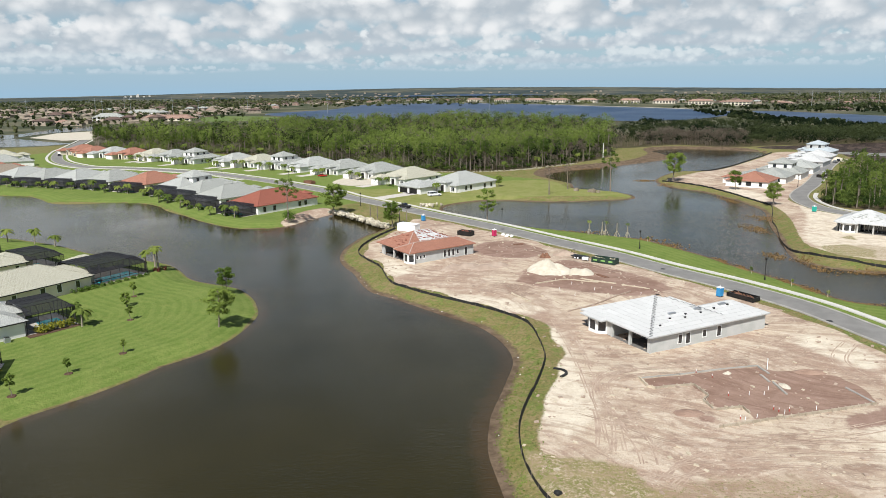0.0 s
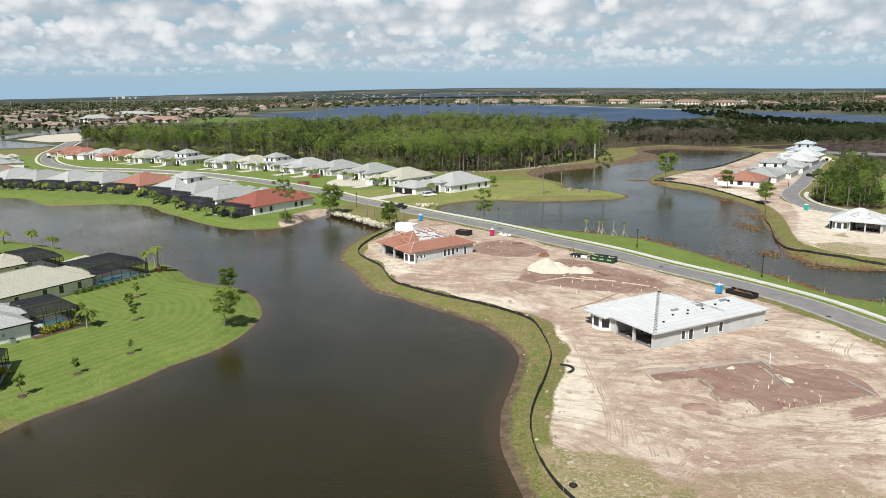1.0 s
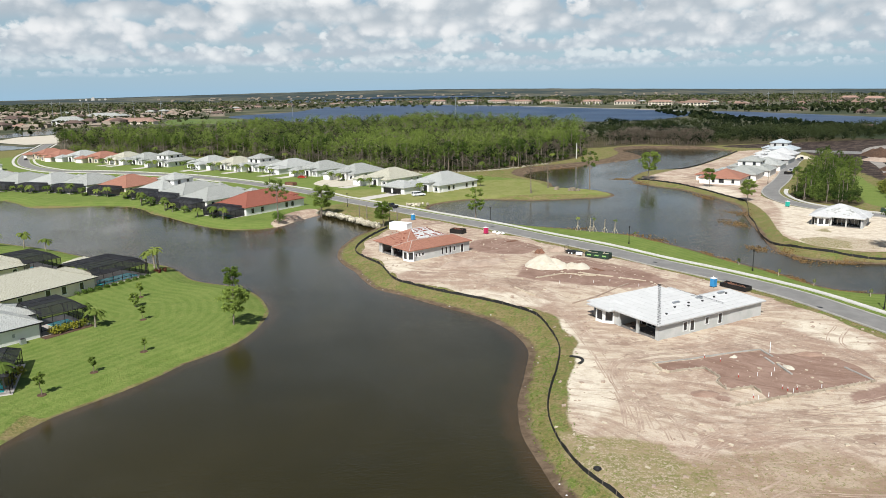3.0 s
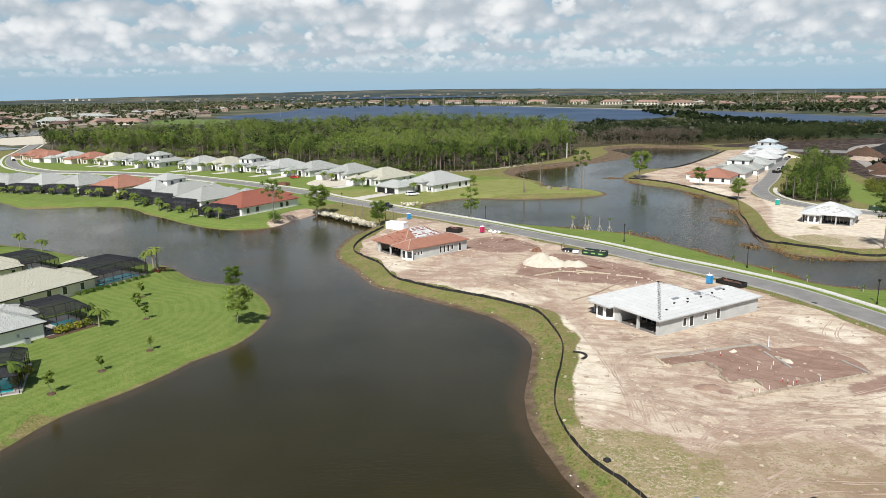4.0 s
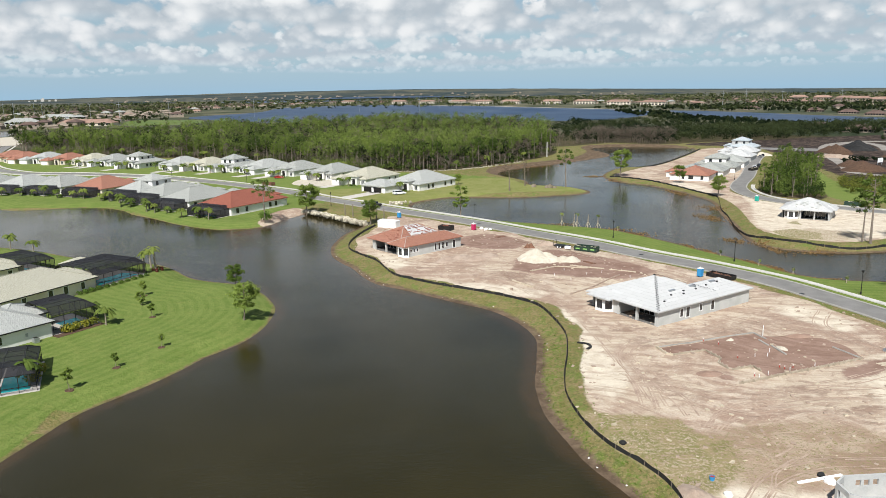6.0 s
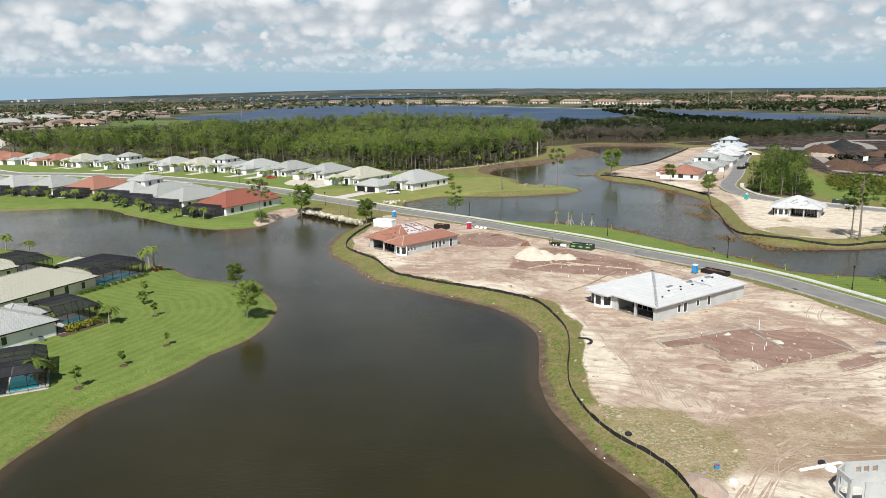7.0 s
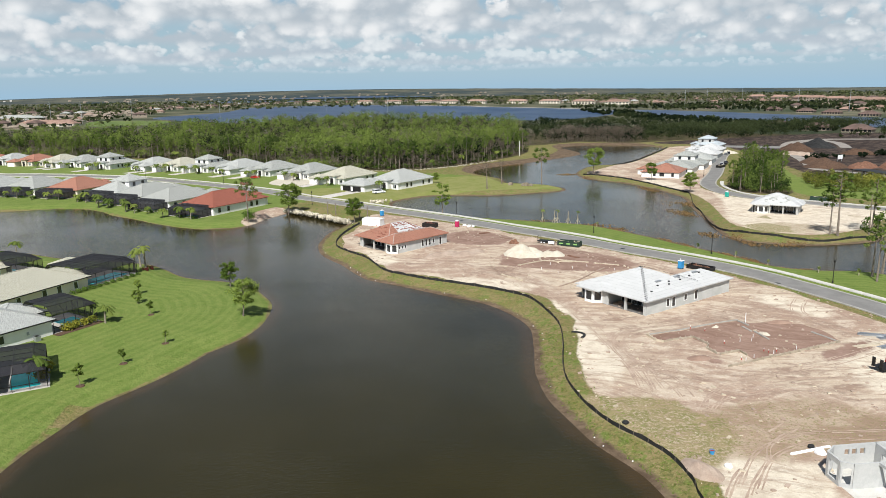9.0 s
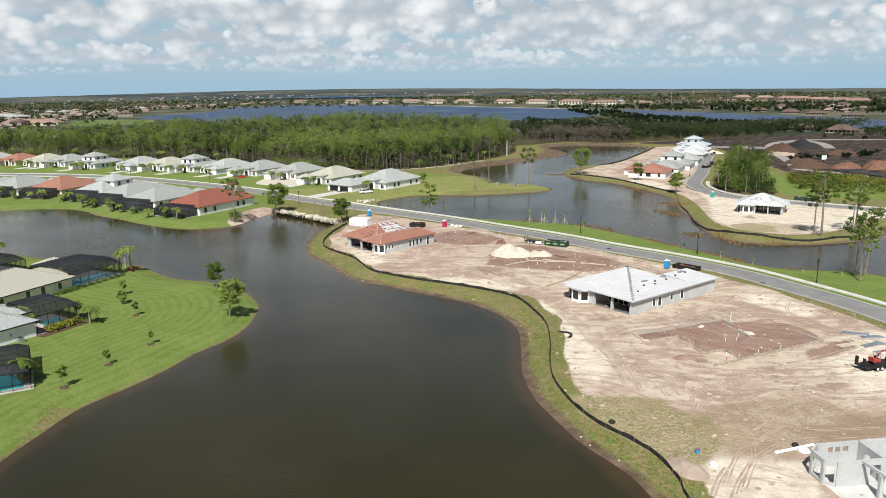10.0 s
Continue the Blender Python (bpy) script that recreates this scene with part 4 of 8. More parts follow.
def villa(x, y, deg, roof_mat, wall_mat, label, w=16.5, d=26.0, storey=False, mirror=False, front=-1, eave=2.9, pitch=0.40, group="houses along the street", garage=True):
    """A one-storey villa; its length runs along y and the street lies on the front side (-1: low y)."""
    ob = thing("house", label, "house", local(x, y, deg), group)
    s = -1 if mirror else 1
    f = front

    def rect(xa, ya, xb, yb):
        xa, xb = sorted((s * xa, s * xb))
        ya, yb = sorted((-f * ya, -f * yb))
        return xa, ya, xb, yb

    body, bay = rect(-w / 2, -d / 2 + 5, w / 2, d / 2), rect(-w / 2, -d / 2 - 1, -w / 2 + 6.8, -d / 2 + 6)
    entry, side = rect(0.2, -d / 2 + 2.2, 4.2, -d / 2 + 6), rect(w / 2 - 4.0, -d / 2 + 3.2, w / 2, -d / 2 + 8)
    walls = Geo()
    tops = []
    for k_, (r, z) in enumerate(((body, eave), (bay, eave - 0.04), (entry, eave + 1.0), (side, eave - 0.08))):
        r = (r[0] + 0.05 * k_, r[1] + 0.05 * k_, r[2] - 0.05 * k_, r[3] - 0.05 * k_)
        walls.box(r[0], r[1], -0.3, r[2], r[3], z - 0.05)
        roof = Geo()
        hip(roof, *r, z, pitch, 0.55)
        part("roof", roof, roof_mat, ob)
        tops.append((r, z))
    if storey:
        r = rect(-w / 2 + 2.0, -5.2, w / 2 - 4.0, 5.2)
        walls.box(r[0], r[1], eave, r[2], r[3], 6.85)
        roof = Geo()
        hip(roof, *r, 6.9, pitch, 0.55)
        part("roof", roof, roof_mat, ob)
    wl = part("wall", walls, wall_mat, ob)
    for r, z in tops[:2]:
        ridge_caps(ob, roof_mat, *r, z, pitch, 0.55, 0.26)
    for k in range(3):
        vx = s * (-2.5 + 2.4 * k)
        part("roof_vent", Geo().box(vx - 0.2, 3 + k - 0.2, eave + 0.9 + k * 0.3, vx + 0.2, 3 + k + 0.2, eave + 2.4), STEEL, ob, "small metal roof vent")
    fy = "-y" if f < 0 else "+y"
    yf = lambda v: -f * v
    if garage:
        panel(ob, "garage_door", s * (-w / 2 + 3.4), yf(-d / 2 - 1), 0.05, 4.9, 2.3, fy, TRIM, "white panelled garage door", 4)
    else:
        window(ob, s * (-w / 2 + 3.4), yf(-d / 2 - 1), 0.7, 2.0, 1.6, fy, TRIM, 2)
    panel(ob, "front_door", s * 2.2, yf(-d / 2 + 2.2), 0.05, 1.7, 2.9, fy, DARK, "dark glazed entrance door")
    window(ob, s * (w / 2 - 2.0), yf(-d / 2 + 3.2), 0.6, 1.6, 1.7, fy, TRIM, 2)
    for k, yy in enumerate((-d / 2 + 9.5, -d / 2 + 12.5, d / 2 - 7.5, d / 2 - 3.0)):
        for sx in (-1, 1):
            window(ob, sx * w / 2, yf(yy), 0.85, 0.95, 1.45, "+x" if sx > 0 else "-x", DARK)
    if storey:
        r = rect(-w / 2 + 2.0, -5.2, w / 2 - 4.0, 5.2)
        for yy in (-2.4, 2.4):
            window(ob, r[2], yy, 4.7, 1.1, 1.5, "+x", DARK)
            window(ob, r[0], yy, 4.7, 1.1, 1.5, "-x", DARK)
        for xx in (0.3, 0.7):
            window(ob, r[0] + (r[2] - r[0]) * xx, r[1], 4.7, 1.2, 1.5, "-y", DARK)
    return ob


def driveway(x, y, deg, w, length, label="pale paved driveway"):
    return solo("driveway", Geo().box(-w / 2, 0, -0.2, w / 2, length, 0.045), PAVER, label, "driveway", local(x, y, deg), kind="structure")


# the row along the lake: length axis from the lake to the street
ROW_LAKE = [
    (-60.6, 272.7, -38, RED_TILE, STUCCO, "white stucco villa with a red clay tile roof by the lake", 17.0, 32.0, False),
    (-80.5, 290.5, -36, GREY_TILE, STUCCO, "white villa with a pale grey tile roof by the lake", 16.5, 29.0, False),
    (-94.5, 308.0, -36, GREY_TILE, STUCCO, "white villa with a grey tile roof by the lake", 16.0, 28.0, False),
    (-108.5, 322.5, -33, PALE_TILE, STUCCO, "two-storey white villa with a grey roof by the lake", 16.0, 27.0, True),
    (-131.0, 337.5, -28, ORANGE_TILE, CREAM, "cream villa with an orange tile roof by the lake", 18.0, 27.0, False),
    (-153.0, 349.0, -24, GREY_TILE, STUCCO, "white villa with a grey hipped roof beside the orange roof", 17.0, 27.0, False),
    (-172.5, 356.5, -22, PALE_TILE, STUCCO, "white villa with a pale hipped roof behind palms", 16.5, 27.0, False),
    (-190.0, 362.0, -22, GREY_TILE, STUCCO, "white villa with a grey hipped roof behind palms", 16.0, 27.0, False),
    (-208.0, 371.5, -28, PALE_TILE, STUCCO, "white villa with a pale tile roof and dark lanai", 16.5, 27.0, False),
    (-226.0, 386.0, -36, TAN_TILE, CREAM, "cream villa with a tan tile roof and dark lanai", 16.5, 27.0, False),
    (-243.0, 402.0, -40, ORANGE_TILE, CREAM, "cream villa with a faded orange tile roof", 16.5, 27.0, False),
    (-262.0, 446.0, -60, GREY_TILE, STUCCO, "white villa with a grey tile roof near the road bend", 16.5, 25.0, False),
    (-285.0, 484.0, -60, CREAM_TILE, STUCCO, "white villa with a cream tile roof near the road bend", 16.5, 25.0, False),
]
for k, (x, y, deg, rm, wm, lab, w, d, st) in enumerate(ROW_LAKE):
    villa(x, y, deg, rm, wm, lab, w, d, st, mirror=k % 2 == 1, front=1, eave=3.15, pitch=0.46)
    if k < 11:
        m = local(x, y, deg) @ pose(w / 2 - 1.0, -d / 2 + 0.1, 0, 0, 0, 180)
        cage(m, w - 2.0, 6.2, 2.7, 1.1, "dark screened pool cage behind a lake villa", pool=(3, 2, 10, 4.6), mat=SCREEN_FAR)

# the row across the street, in front of the forest
ROW_FOREST = [
    (9.5, 319.0, -45, PALE_TILE, STUCCO, "long white villa with a pale grey roof at the street's end", 19.0, 29.0, False, False),
    (-14.0, 343.0, -42, CREAM_TILE, STUCCO, "white villa with a cream tile roof and arched entry", 18.0, 28.0, False, False),
    (-30.0, 371.0, -38, GREY_TILE, STUCCO, "white villa with a grey tile roof beside an open sandy lot", 17.0, 28.0, False, False),
    (-49.0, 391.0, -40, GREY_TILE, STUCCO, "white villa with a broad grey tile roof", 17.0, 28.0, False, False),
    (-67.5, 408.5, -40, PALE_TILE, STUCCO, "white villa with a pale grey tile roof", 17.0, 28.0, False, True),
    (-84.0, 421.5, -38, GREY_TILE, STUCCO, "two-storey white villa with a grey tile roof before the forest", 16.0, 26.0, True, False),
    (-102.0, 434.5, -36, CREAM_TILE, STUCCO, "white villa with a cream hipped roof", 16.0, 26.0, False, False),
    (-119.0, 446.0, -34, PALE_TILE, STUCCO, "white villa with a pale hipped roof", 16.0, 26.0, False, True),
    (-146.0, 461.0, -32, GREY_TILE, STUCCO, "two-storey white villa with a hipped grey roof", 16.0, 25.0, True, False),
    (-168.0, 481.0, -30, GREY_TILE, STUCCO, "white villa with a grey hipped roof and driveway", 16.0, 25.0, False, False),
    (-184.0, 490.5, -30, CREAM_TILE, CREAM, "cream villa with a cream hipped roof", 16.0, 25.0, False, True),
    (-203.0, 500.0, -28, ORANGE_TILE, CREAM, "cream villa with an orange tile roof before the forest", 16.0, 25.0, False, False),
    (-221.0, 512.0, -28, PALE_TILE, STUCCO, "white villa with a pale tile roof before the forest", 16.0, 25.0, False, False),
    (-238.0, 520.0, -28, ORANGE_TILE, CREAM, "cream villa with a bright orange tile roof", 16.0, 25.0, False, True),
    (-254.0, 535.0, -45, ORANGE_TILE, CREAM, "cream villa with orange tiles at the bend of the street", 16.0, 25.0, False, False),
]
ROW_FOREST = [(x + math.sin(radians(deg)) * b, y - math.cos(radians(deg)) * b, deg, *rest)
              for b, (x, y, deg, *rest) in zip((0, 0, 2, 3, 4, 5, 6, 7, 7, 8, 8, 8, 8, 8, 6), ROW_FOREST)]
for k, (x, y, deg, rm, wm, lab, w, d, st, mir) in enumerate(ROW_FOREST):
    villa(x, y, deg, rm, wm, lab, w, d, st, mirror=mir, front=-1, eave=3.1, pitch=0.44)
    if k < 11 and k != 2:
        m = local(x, y, deg) @ pose((w / 2 - 3.4) * (1 if mir else -1), -d / 2 - 1.0, 0, 0, 0, 180)
        solo("driveway", Geo().box(-2.7, 0, -0.2, 2.7, 10.5, 0.05), PAVER, "pale paved driveway up to a garage", "driveway", m, kind="structure")
# garage wing of the end villa
g_ = Geo().box(-7, -5, -0.3, 7, 6, 2.85)
endwing = thing("house", "white garage wing with a grey hipped roof at the end villa", "house", local(-8.3, 309.5, -45), "houses along the street")
part("wall", g_, STUCCO, endwing)
rg = Geo()
hip(rg, -7, -5, 7, 6, 2.9, 0.4, 0.55)
part("roof", rg, PALE_TILE, endwing)
for k in (-3.3, 2.6):
    panel(endwing, "garage_door", k, -5, 0.05, 4.6, 2.2, "-y", DARK, "dark garage door", 4)

solo("driveway", Geo().box(-5.2, 0, -0.2, 1.6, 19.0, 0.05), PAVER, "broad pale paved driveway of the end villa", "driveway", local(-8.3, 309.5, -45) @ pose(0, -5.0, 0, 0, 0, 180), kind="structure")

# the row at the side street, still being built
ROW_LANE = [
    (138.5, 319.0, -38, ORANGE_TILE, STUCCO, "unfinished white villa with an orange tile roof by the pond", 17.0, 21.0, False),
    (153.0, 333.5, -38, GREY_TILE, STUCCO, "white villa with a grey tile roof on a sandy lot", 17.0, 21.0, False),
    (167.0, 348.0, -38, GREY_TILE, STUCCO, "two-storey white villa with a grey hipped roof on a sandy lot", 16.5, 21.0, True),
    (184.0, 370.0, -38, PALE_TILE, STUCCO, "unfinished white villa with a pale roof", 16.5, 21.0, False),
    (204.0, 398.0, -40, WHITE_SHEET, SHELL, "unfinished villa with white roof sheeting", 16.5, 21.0, False),
    (222.0, 425.0, -40, WHITE_SHEET, SHELL, "unfinished villa with new white roof sheeting", 16.5, 21.0, False),
    (241.0, 458.0, -40, BLUE_TILE, SHELL, "unfinished end villa with pale blue roof sheeting", 16.5, 21.0, True),
]
for k, (x, y, deg, rm, wm, lab, w, d, st) in enumerate(ROW_LANE):
    villa(x, y, deg + 90, rm, wm, lab, w, d, st, mirror=k % 2 == 0, front=1, group="houses along the side street")


# ---- the two shells on the sandy lots ----
def step_lines(g, pts, w=0.13):
    for a, b in zip(pts, pts[1:]):
        g.bar(a, b, w, 0.03)


def zigzag(g, a, b, n, amp, side, lift=0.14, w=0.06):
    a, b, side = Vector(a), Vector(b), Vector(side)
    pts = []
    for k in range(n + 1):
        p = a + (b - a) * (k / n) + Vector((0, 0, lift))
        pts.append(p + side * amp * (1 if k % 2 else -1))
    step_lines(g, pts, w)


def bay_room(ob, cx, cy, r, z1, wall, trim):
    """A three-sided bay with tall windows, looking to -x."""
    pts = [(cx, cy - r), (cx - r * 0.62, cy - r * 0.45), (cx - r * 0.62, cy + r * 0.45), (cx, cy + r)]
    for (xa, ya), (xb, yb) in zip(pts, pts[1:]):
        L = math.hypot(xb - xa, yb - ya)
        ang = math.degrees(math.atan2(yb - ya, xb - xa))
        m = pose((xa + xb) / 2, (ya + yb) / 2, 0, 0, 0, ang)
        g = Geo().box(-L / 2, -0.1, -0.3, L / 2, 0.1, 0.55).box(-L / 2, -0.1, 2.35, L / 2, 0.1, z1).box(-L / 2, -0.1, 0.55, -L / 2 + 0.3, 0.1, 2.35).box(L / 2 - 0.3, -0.1, 0.55, L / 2, 0.1, 2.35)
        o = part("bay_wall", g, trim, ob)
        o.matrix_basis = m
        part("pane", Geo().box(-L / 2 + 0.3, -0.04, 0.55, L / 2 - 0.3, 0.04, 2.35), GLASS, o, "dark bay window pane")


def shell_house(name_label, m, length, width, lanai, roof_mat, wall_mat, windows, bay_y, wing, roofs=None, pitch=0.40, eave=3.05):
    """x runs from the lake to the street, y away from the near side wall; the lanai opens to -x."""
    ob = thing("house", name_label, "house", m, "houses under construction")
    walls = Geo()
    x_in = 4.6
    t = 0.22
    # near side wall, street end, far side, back of the lanai
    walls.box(0, 0, -0.3, length, t, eave - 0.1)
    walls.box(x_in, width - t, -0.3, length - 9, width, eave - 0.1)
    walls.box(length - t, t, -0.3, length, wing, eave - 0.1)
    walls.box(length - 9 - t, wing, -0.3, length - 9, width - t, eave - 0.1)
    walls.box(length - 9, wing, -0.3, length - t, wing + t, eave - 0.1)
    walls.box(x_in, t, -0.3, x_in + t, lanai[0] + 1.2, eave - 0.1)
    walls.box(x_in, lanai[1], -0.3, x_in + t, width - t, eave - 0.1)
    if bay_y > lanai[1]:
        walls.box(0.4, lanai[1] + 0.3, -0.3, x_in, lanai[1] + 0.3 + t, eave - 0.1)
        walls.box(0.4, width - 0.6, -0.3, x_in, width - 0.6 + t, eave - 0.1)
        walls.box(0.2, lanai[1] + 0.3 + t, -0.3, 0.4, bay_y - 2.3, eave - 0.1)
    else:
        walls.box(0.4, lanai[0] - 0.3 - t, -0.3, x_in, lanai[0] - 0.3, eave - 0.1)
        walls.box(0.4, width - 1.4, -0.3, x_in, width - 1.4 + t, eave - 0.1)
        walls.box(0.2, width - 2.6, -0.3, 0.4, width - 1.4, eave - 0.1)
    part("wall", walls, wall_mat, ob)
    # glazed back wall of the lanai
    for k in range(3):
        yy = lanai[0] + 2.2 + k * (lanai[1] - lanai[0] - 1.5) / 3
        window(ob, x_in - 0.02, yy + 0.6, 0.1, 2.5, 2.3, "-x", TRIM, 2)
    # floor and inner wall carry the room's shade in their dark colour
    part("floor", Geo().box(0.1, t, -0.3, length - 0.3, width - 0.3, 0.06), DUSK, ob, "concrete floor coloured dark for interior shade")
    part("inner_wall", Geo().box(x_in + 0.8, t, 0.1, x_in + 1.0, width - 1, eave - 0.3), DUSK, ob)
    n = 3
    for k in range(n):
        yy = lanai[0] + (lanai[1] - lanai[0]) * (k + 0.02) / (n - 1)
        if k < n:
            part("column", Geo().box(0.05, yy - 0.22, -0.2, 0.5, yy + 0.22, eave - 0.35), wall_mat, ob)
    part("beam", Geo().box(0.05, t, eave - 0.35, 0.5, lanai[1] + 0.3, eave - 0.1), wall_mat, ob)
    bay_room(ob, 0.3, bay_y, 2.3, eave - 0.1, wall_mat, TRIM)
    for x, w, z, h, pn in windows:
        window(ob, x, 0, z, w, h, "-y", TRIM, pn)
    roof = Geo()
    for k, r in enumerate(roofs or ((0, 0, length - 8.6, width), (length - 15, 0.08, length, wing), (-1.2, max(bay_y - 2.4, 0.06), 8, min(bay_y + 2.4, width - 0.06)),
                                    (length - 13, wing - 2, length - 6.0, width - 1.4))):
        roof = Geo()
        hip(roof, *r, eave - 0.04 * k, pitch)
        part("roof", roof, roof_mat, ob)
    return ob


H1 = shell_house("unfinished grey block villa with white roof underlay on a sandy lot", local(34.8, 112.3, 26.5), 27.3, 17.2, (0.4, 9.6), WHITE_SHEET, BLOCK,
                 [(6.6, 0.8, 0.75, 1.5, 1), (8.4, 0.95, 0.45, 1.85, 1), (12.2, 0.8, 1.0, 1.2, 1), (15.7, 0.9, 0.55, 1.8, 1)], 13.4, 8.4,
                 roofs=((0, 0, 17.2, 17.2), (12, 0.08, 27.3, 8.4), (-1.2, 11.0, 8, 15.8), (14.5, 10.2, 19.4, 15.6)))
seams = Geo()
apex = (9.0, 8.6, 3.05 + 9.2 * 0.40)
zigzag(seams, (-0.5, -0.5, 3.07), apex, 34, 0.3, (0.7, -0.7, 0))
zigzag(seams, apex, (17.5, 0.9, 3.75), 24, 0.3, (0.7, 0.7, 0))
zigzag(seams, apex, (17.4, 16.6, 3.3), 24, 0.24, (0.7, -0.7, 0))
part("roof_seam", seams, RUBBER, H1, "black zigzag seam in the roof underlay")
for vx, vy in ((3.4, 1.5), (6.6, 2.6), (9.7, 2.2), (10.5, 2.9), (13.8, 2.6), (17.4, 3.0), (21.0, 3.2)):
    z = 3.05 + min(vy, 9) * 0.40 + 0.2
    part("roof_vent", Geo().box(vx - 0.2, vy - 0.12, z - 0.2, vx + 0.2, vy + 0.12, z + 0.22), DARK, H1, "dark roof vent")
for vx in (8.0, 14.0, 20.0):
    z = 3.05 + 3.6 * 0.40
    part("tile_stack", Geo().box(vx - 0.8, 3.4, z + 0.03, vx + 0.8, 3.9, z + 0.42), STEEL, H1, "bundle on the roof")

H2 = shell_house("unfinished grey block villa with a half-laid orange tile roof", local(-6.2, 177.3, 34.8) @ Matrix.Diagonal((0.895, 0.91, 1.0, 1.0)), 21.5, 18.5, (4.8, 15.6), ORANGE_TILE, BLOCK,
                 [(1.4, 0.6, 1.1, 0.8, 1), (2.6, 0.6, 1.1, 0.8, 1), (3.8, 0.6, 1.1, 0.8, 1), (11.0, 0.75, 0.5, 1.8, 1), (12.5, 0.75, 0.5, 1.8, 1), (14.0, 0.75, 0.5, 1.8, 1), (15.6, 0.8, 0.9, 1.2, 1), (18.6, 0.9, 0.1, 2.1, 1)], 1.8, 7.4,
                 roofs=((0, 3.2, 19.6, 18.5), (-0.9, 0, 21.5, 7.2)))
rng = random.Random(7)
slope_z = lambda y: 3.05 + 0.40 * (y - 2.6)
part("underlay", Geo().face([(6.2, 5.2, slope_z(5.2) + 0.05), (17.6, 5.2, slope_z(5.2) + 0.05), (12.4, 10.7, slope_z(10.7) + 0.05), (7.4, 10.7, slope_z(10.7) + 0.05)]), WHITE_SHEET, H2, "white underlay where tiles are missing")
for row in range(8):
    y = 5.6 + 0.66 * row
    for k in range(16):
        x = 7.0 + 0.7 * k + rng.uniform(-0.15, 0.15)
        if x < 17.6 - (y - 6.0) * 1.0 and rng.random() < (0.9, 0.45, 0.9, 0.8, 0.3, 0.9, 0.6, 0.85)[row]:
            part("roof_tile", Geo().box(-0.3, -0.11, 0, 0.3, 0.11, rng.uniform(0.1, 0.2), pose(x, y, slope_z(y) + 0.04, 20, 0, rng.uniform(-7, 7))), RED_TILE, H2, "stacked red roof tiles")
ridge_caps(H2, MORTAR, 0, 3.2, 19.6, 18.5, 3.07, 0.40, 0.6, 0.16)
ridge_caps(H2, MORTAR, -0.9, 0, 21.5, 7.2, 3.03, 0.40, 0.6, 0.16)
for k in range(26):
    x, y = rng.uniform(0.6, 6.0), rng.uniform(6.5, 16.0)
    part("roof_tile", Geo().box(-0.1, -0.3, 0, 0.1, 0.3, 0.12, pose(x, y, 3.05 + 0.40 * (x + 0.6) + 0.03, 0, -20, rng.uniform(-15, 15))), RED_TILE, H2, "stacked red roof tiles")

FR = shell_house("unfinished villa with white roof underlay beside the pond", local(131.2, 203.6, 49.5) @ Matrix.Diagonal((0.9, 0.9, 1.0, 1.0)), 15.0, 16.2, (0.4, 9.6), WHITE_SHEET, SHELL, [(9, 0.8, 0.8, 1.4, 1)], 12.6, 8.0,
                 roofs=((0, 0, 15, 16.2), (-1.2, 10.1, 8, 15.2), (5, -0.9, 12, 6)))
for k in range(26):
    x, y = rng.uniform(0.8, 4.5), rng.uniform(3.5, 13.0)
    part("tile_stack", Geo().box(-0.14, -0.4, 0, 0.14, 0.4, 0.3, pose(x, y, 3.05 + 0.40 * (x + 0.6) - 0.02, 0, -21, rng.uniform(-10, 10))), BLOCK, FR, "bundle of grey roof tiles")


# ---- the left-hand point: finished houses with pools ----
def near_house(m, wings, roof_mat, wall_mat, label, windows, eave=2.95, pitch=0.40):
    ob = thing("house", label, "house", m, "houses on the grassy point")
    walls = Geo()
    for x0, y0, x1, y1 in wings:
        walls.box(x0, y0, -0.3, x1, y1, eave - 0.1)
        roof = Geo()
        hip(roof, x0, y0, x1, y1, eave, pitch, 0.55)
        part("roof", roof, roof_mat, ob)
        ridge_caps(ob, roof_mat, x0, y0, x1, y1, eave, pitch, 0.55, 0.25)
    part("wall", walls, wall_mat, ob)
    for x0, y0, x1, y1 in wings[:2]:
        o = 0.62
        for a, b in (((x0 - o, y0 - o), (x1 + o, y0 - o)), ((x1 + o, y0 - o), (x1 + o, y1 + o))):
            part("gutter", Geo().bar((*a, eave - 0.12), (*b, eave - 0.12), 0.08, 0.2), DARK, ob, "dark bronze gutter")
    for x, y, z, w, h, face in windows:
        o = window(ob, x, y, z, w, h, face, TRIM)
        t = {"+x": 0, "-x": 0, "+y": 1, "-y": 1}[face]
        part("shutter", Geo().box(-w / 2 - 0.25, -0.1, h, w / 2 + 0.25, 0.0, h + 0.14), TRIM, o)
    return ob


# x runs along the house towards the lake, y away from its near side wall
L1M = local(-78.3, 158.6, 57)
near_house(L1M, [(-26, 0, 0, 15), (-8, 3, 2.5, 11.5)], CREAM_TILE, CREAM, "cream stucco house with a cream tile roof on a green lawn",
           [(-3.2, 0, 0.9, 0.9, 1.5, "-y"), (-7.4, 0, 0.8, 1.0, 1.7, "-y"), (-11.0, 0, 0.8, 1.0, 1.7, "-y"), (-17.0, 0, 0.9, 0.9, 1.5, "-y")])
cage(L1M @ pose(0.3, 14.5, 0, 0, 0, -90), 14.0, 14.5, 2.9, 1.5, "large black pool cage beside the cream house", pool=(8.0, 1.6, 12.8, 13.0))
kiosk = thing("pavilion", "small pool pavilion with a cream tile roof", "pavilion", L1M @ pose(4, 12.4, 0))
kg = Geo()
hip(kg, 0, 0, 6.0, 4.4, 3.6, 0.4, 0.4)
part("roof", kg, CREAM_TILE, kiosk)
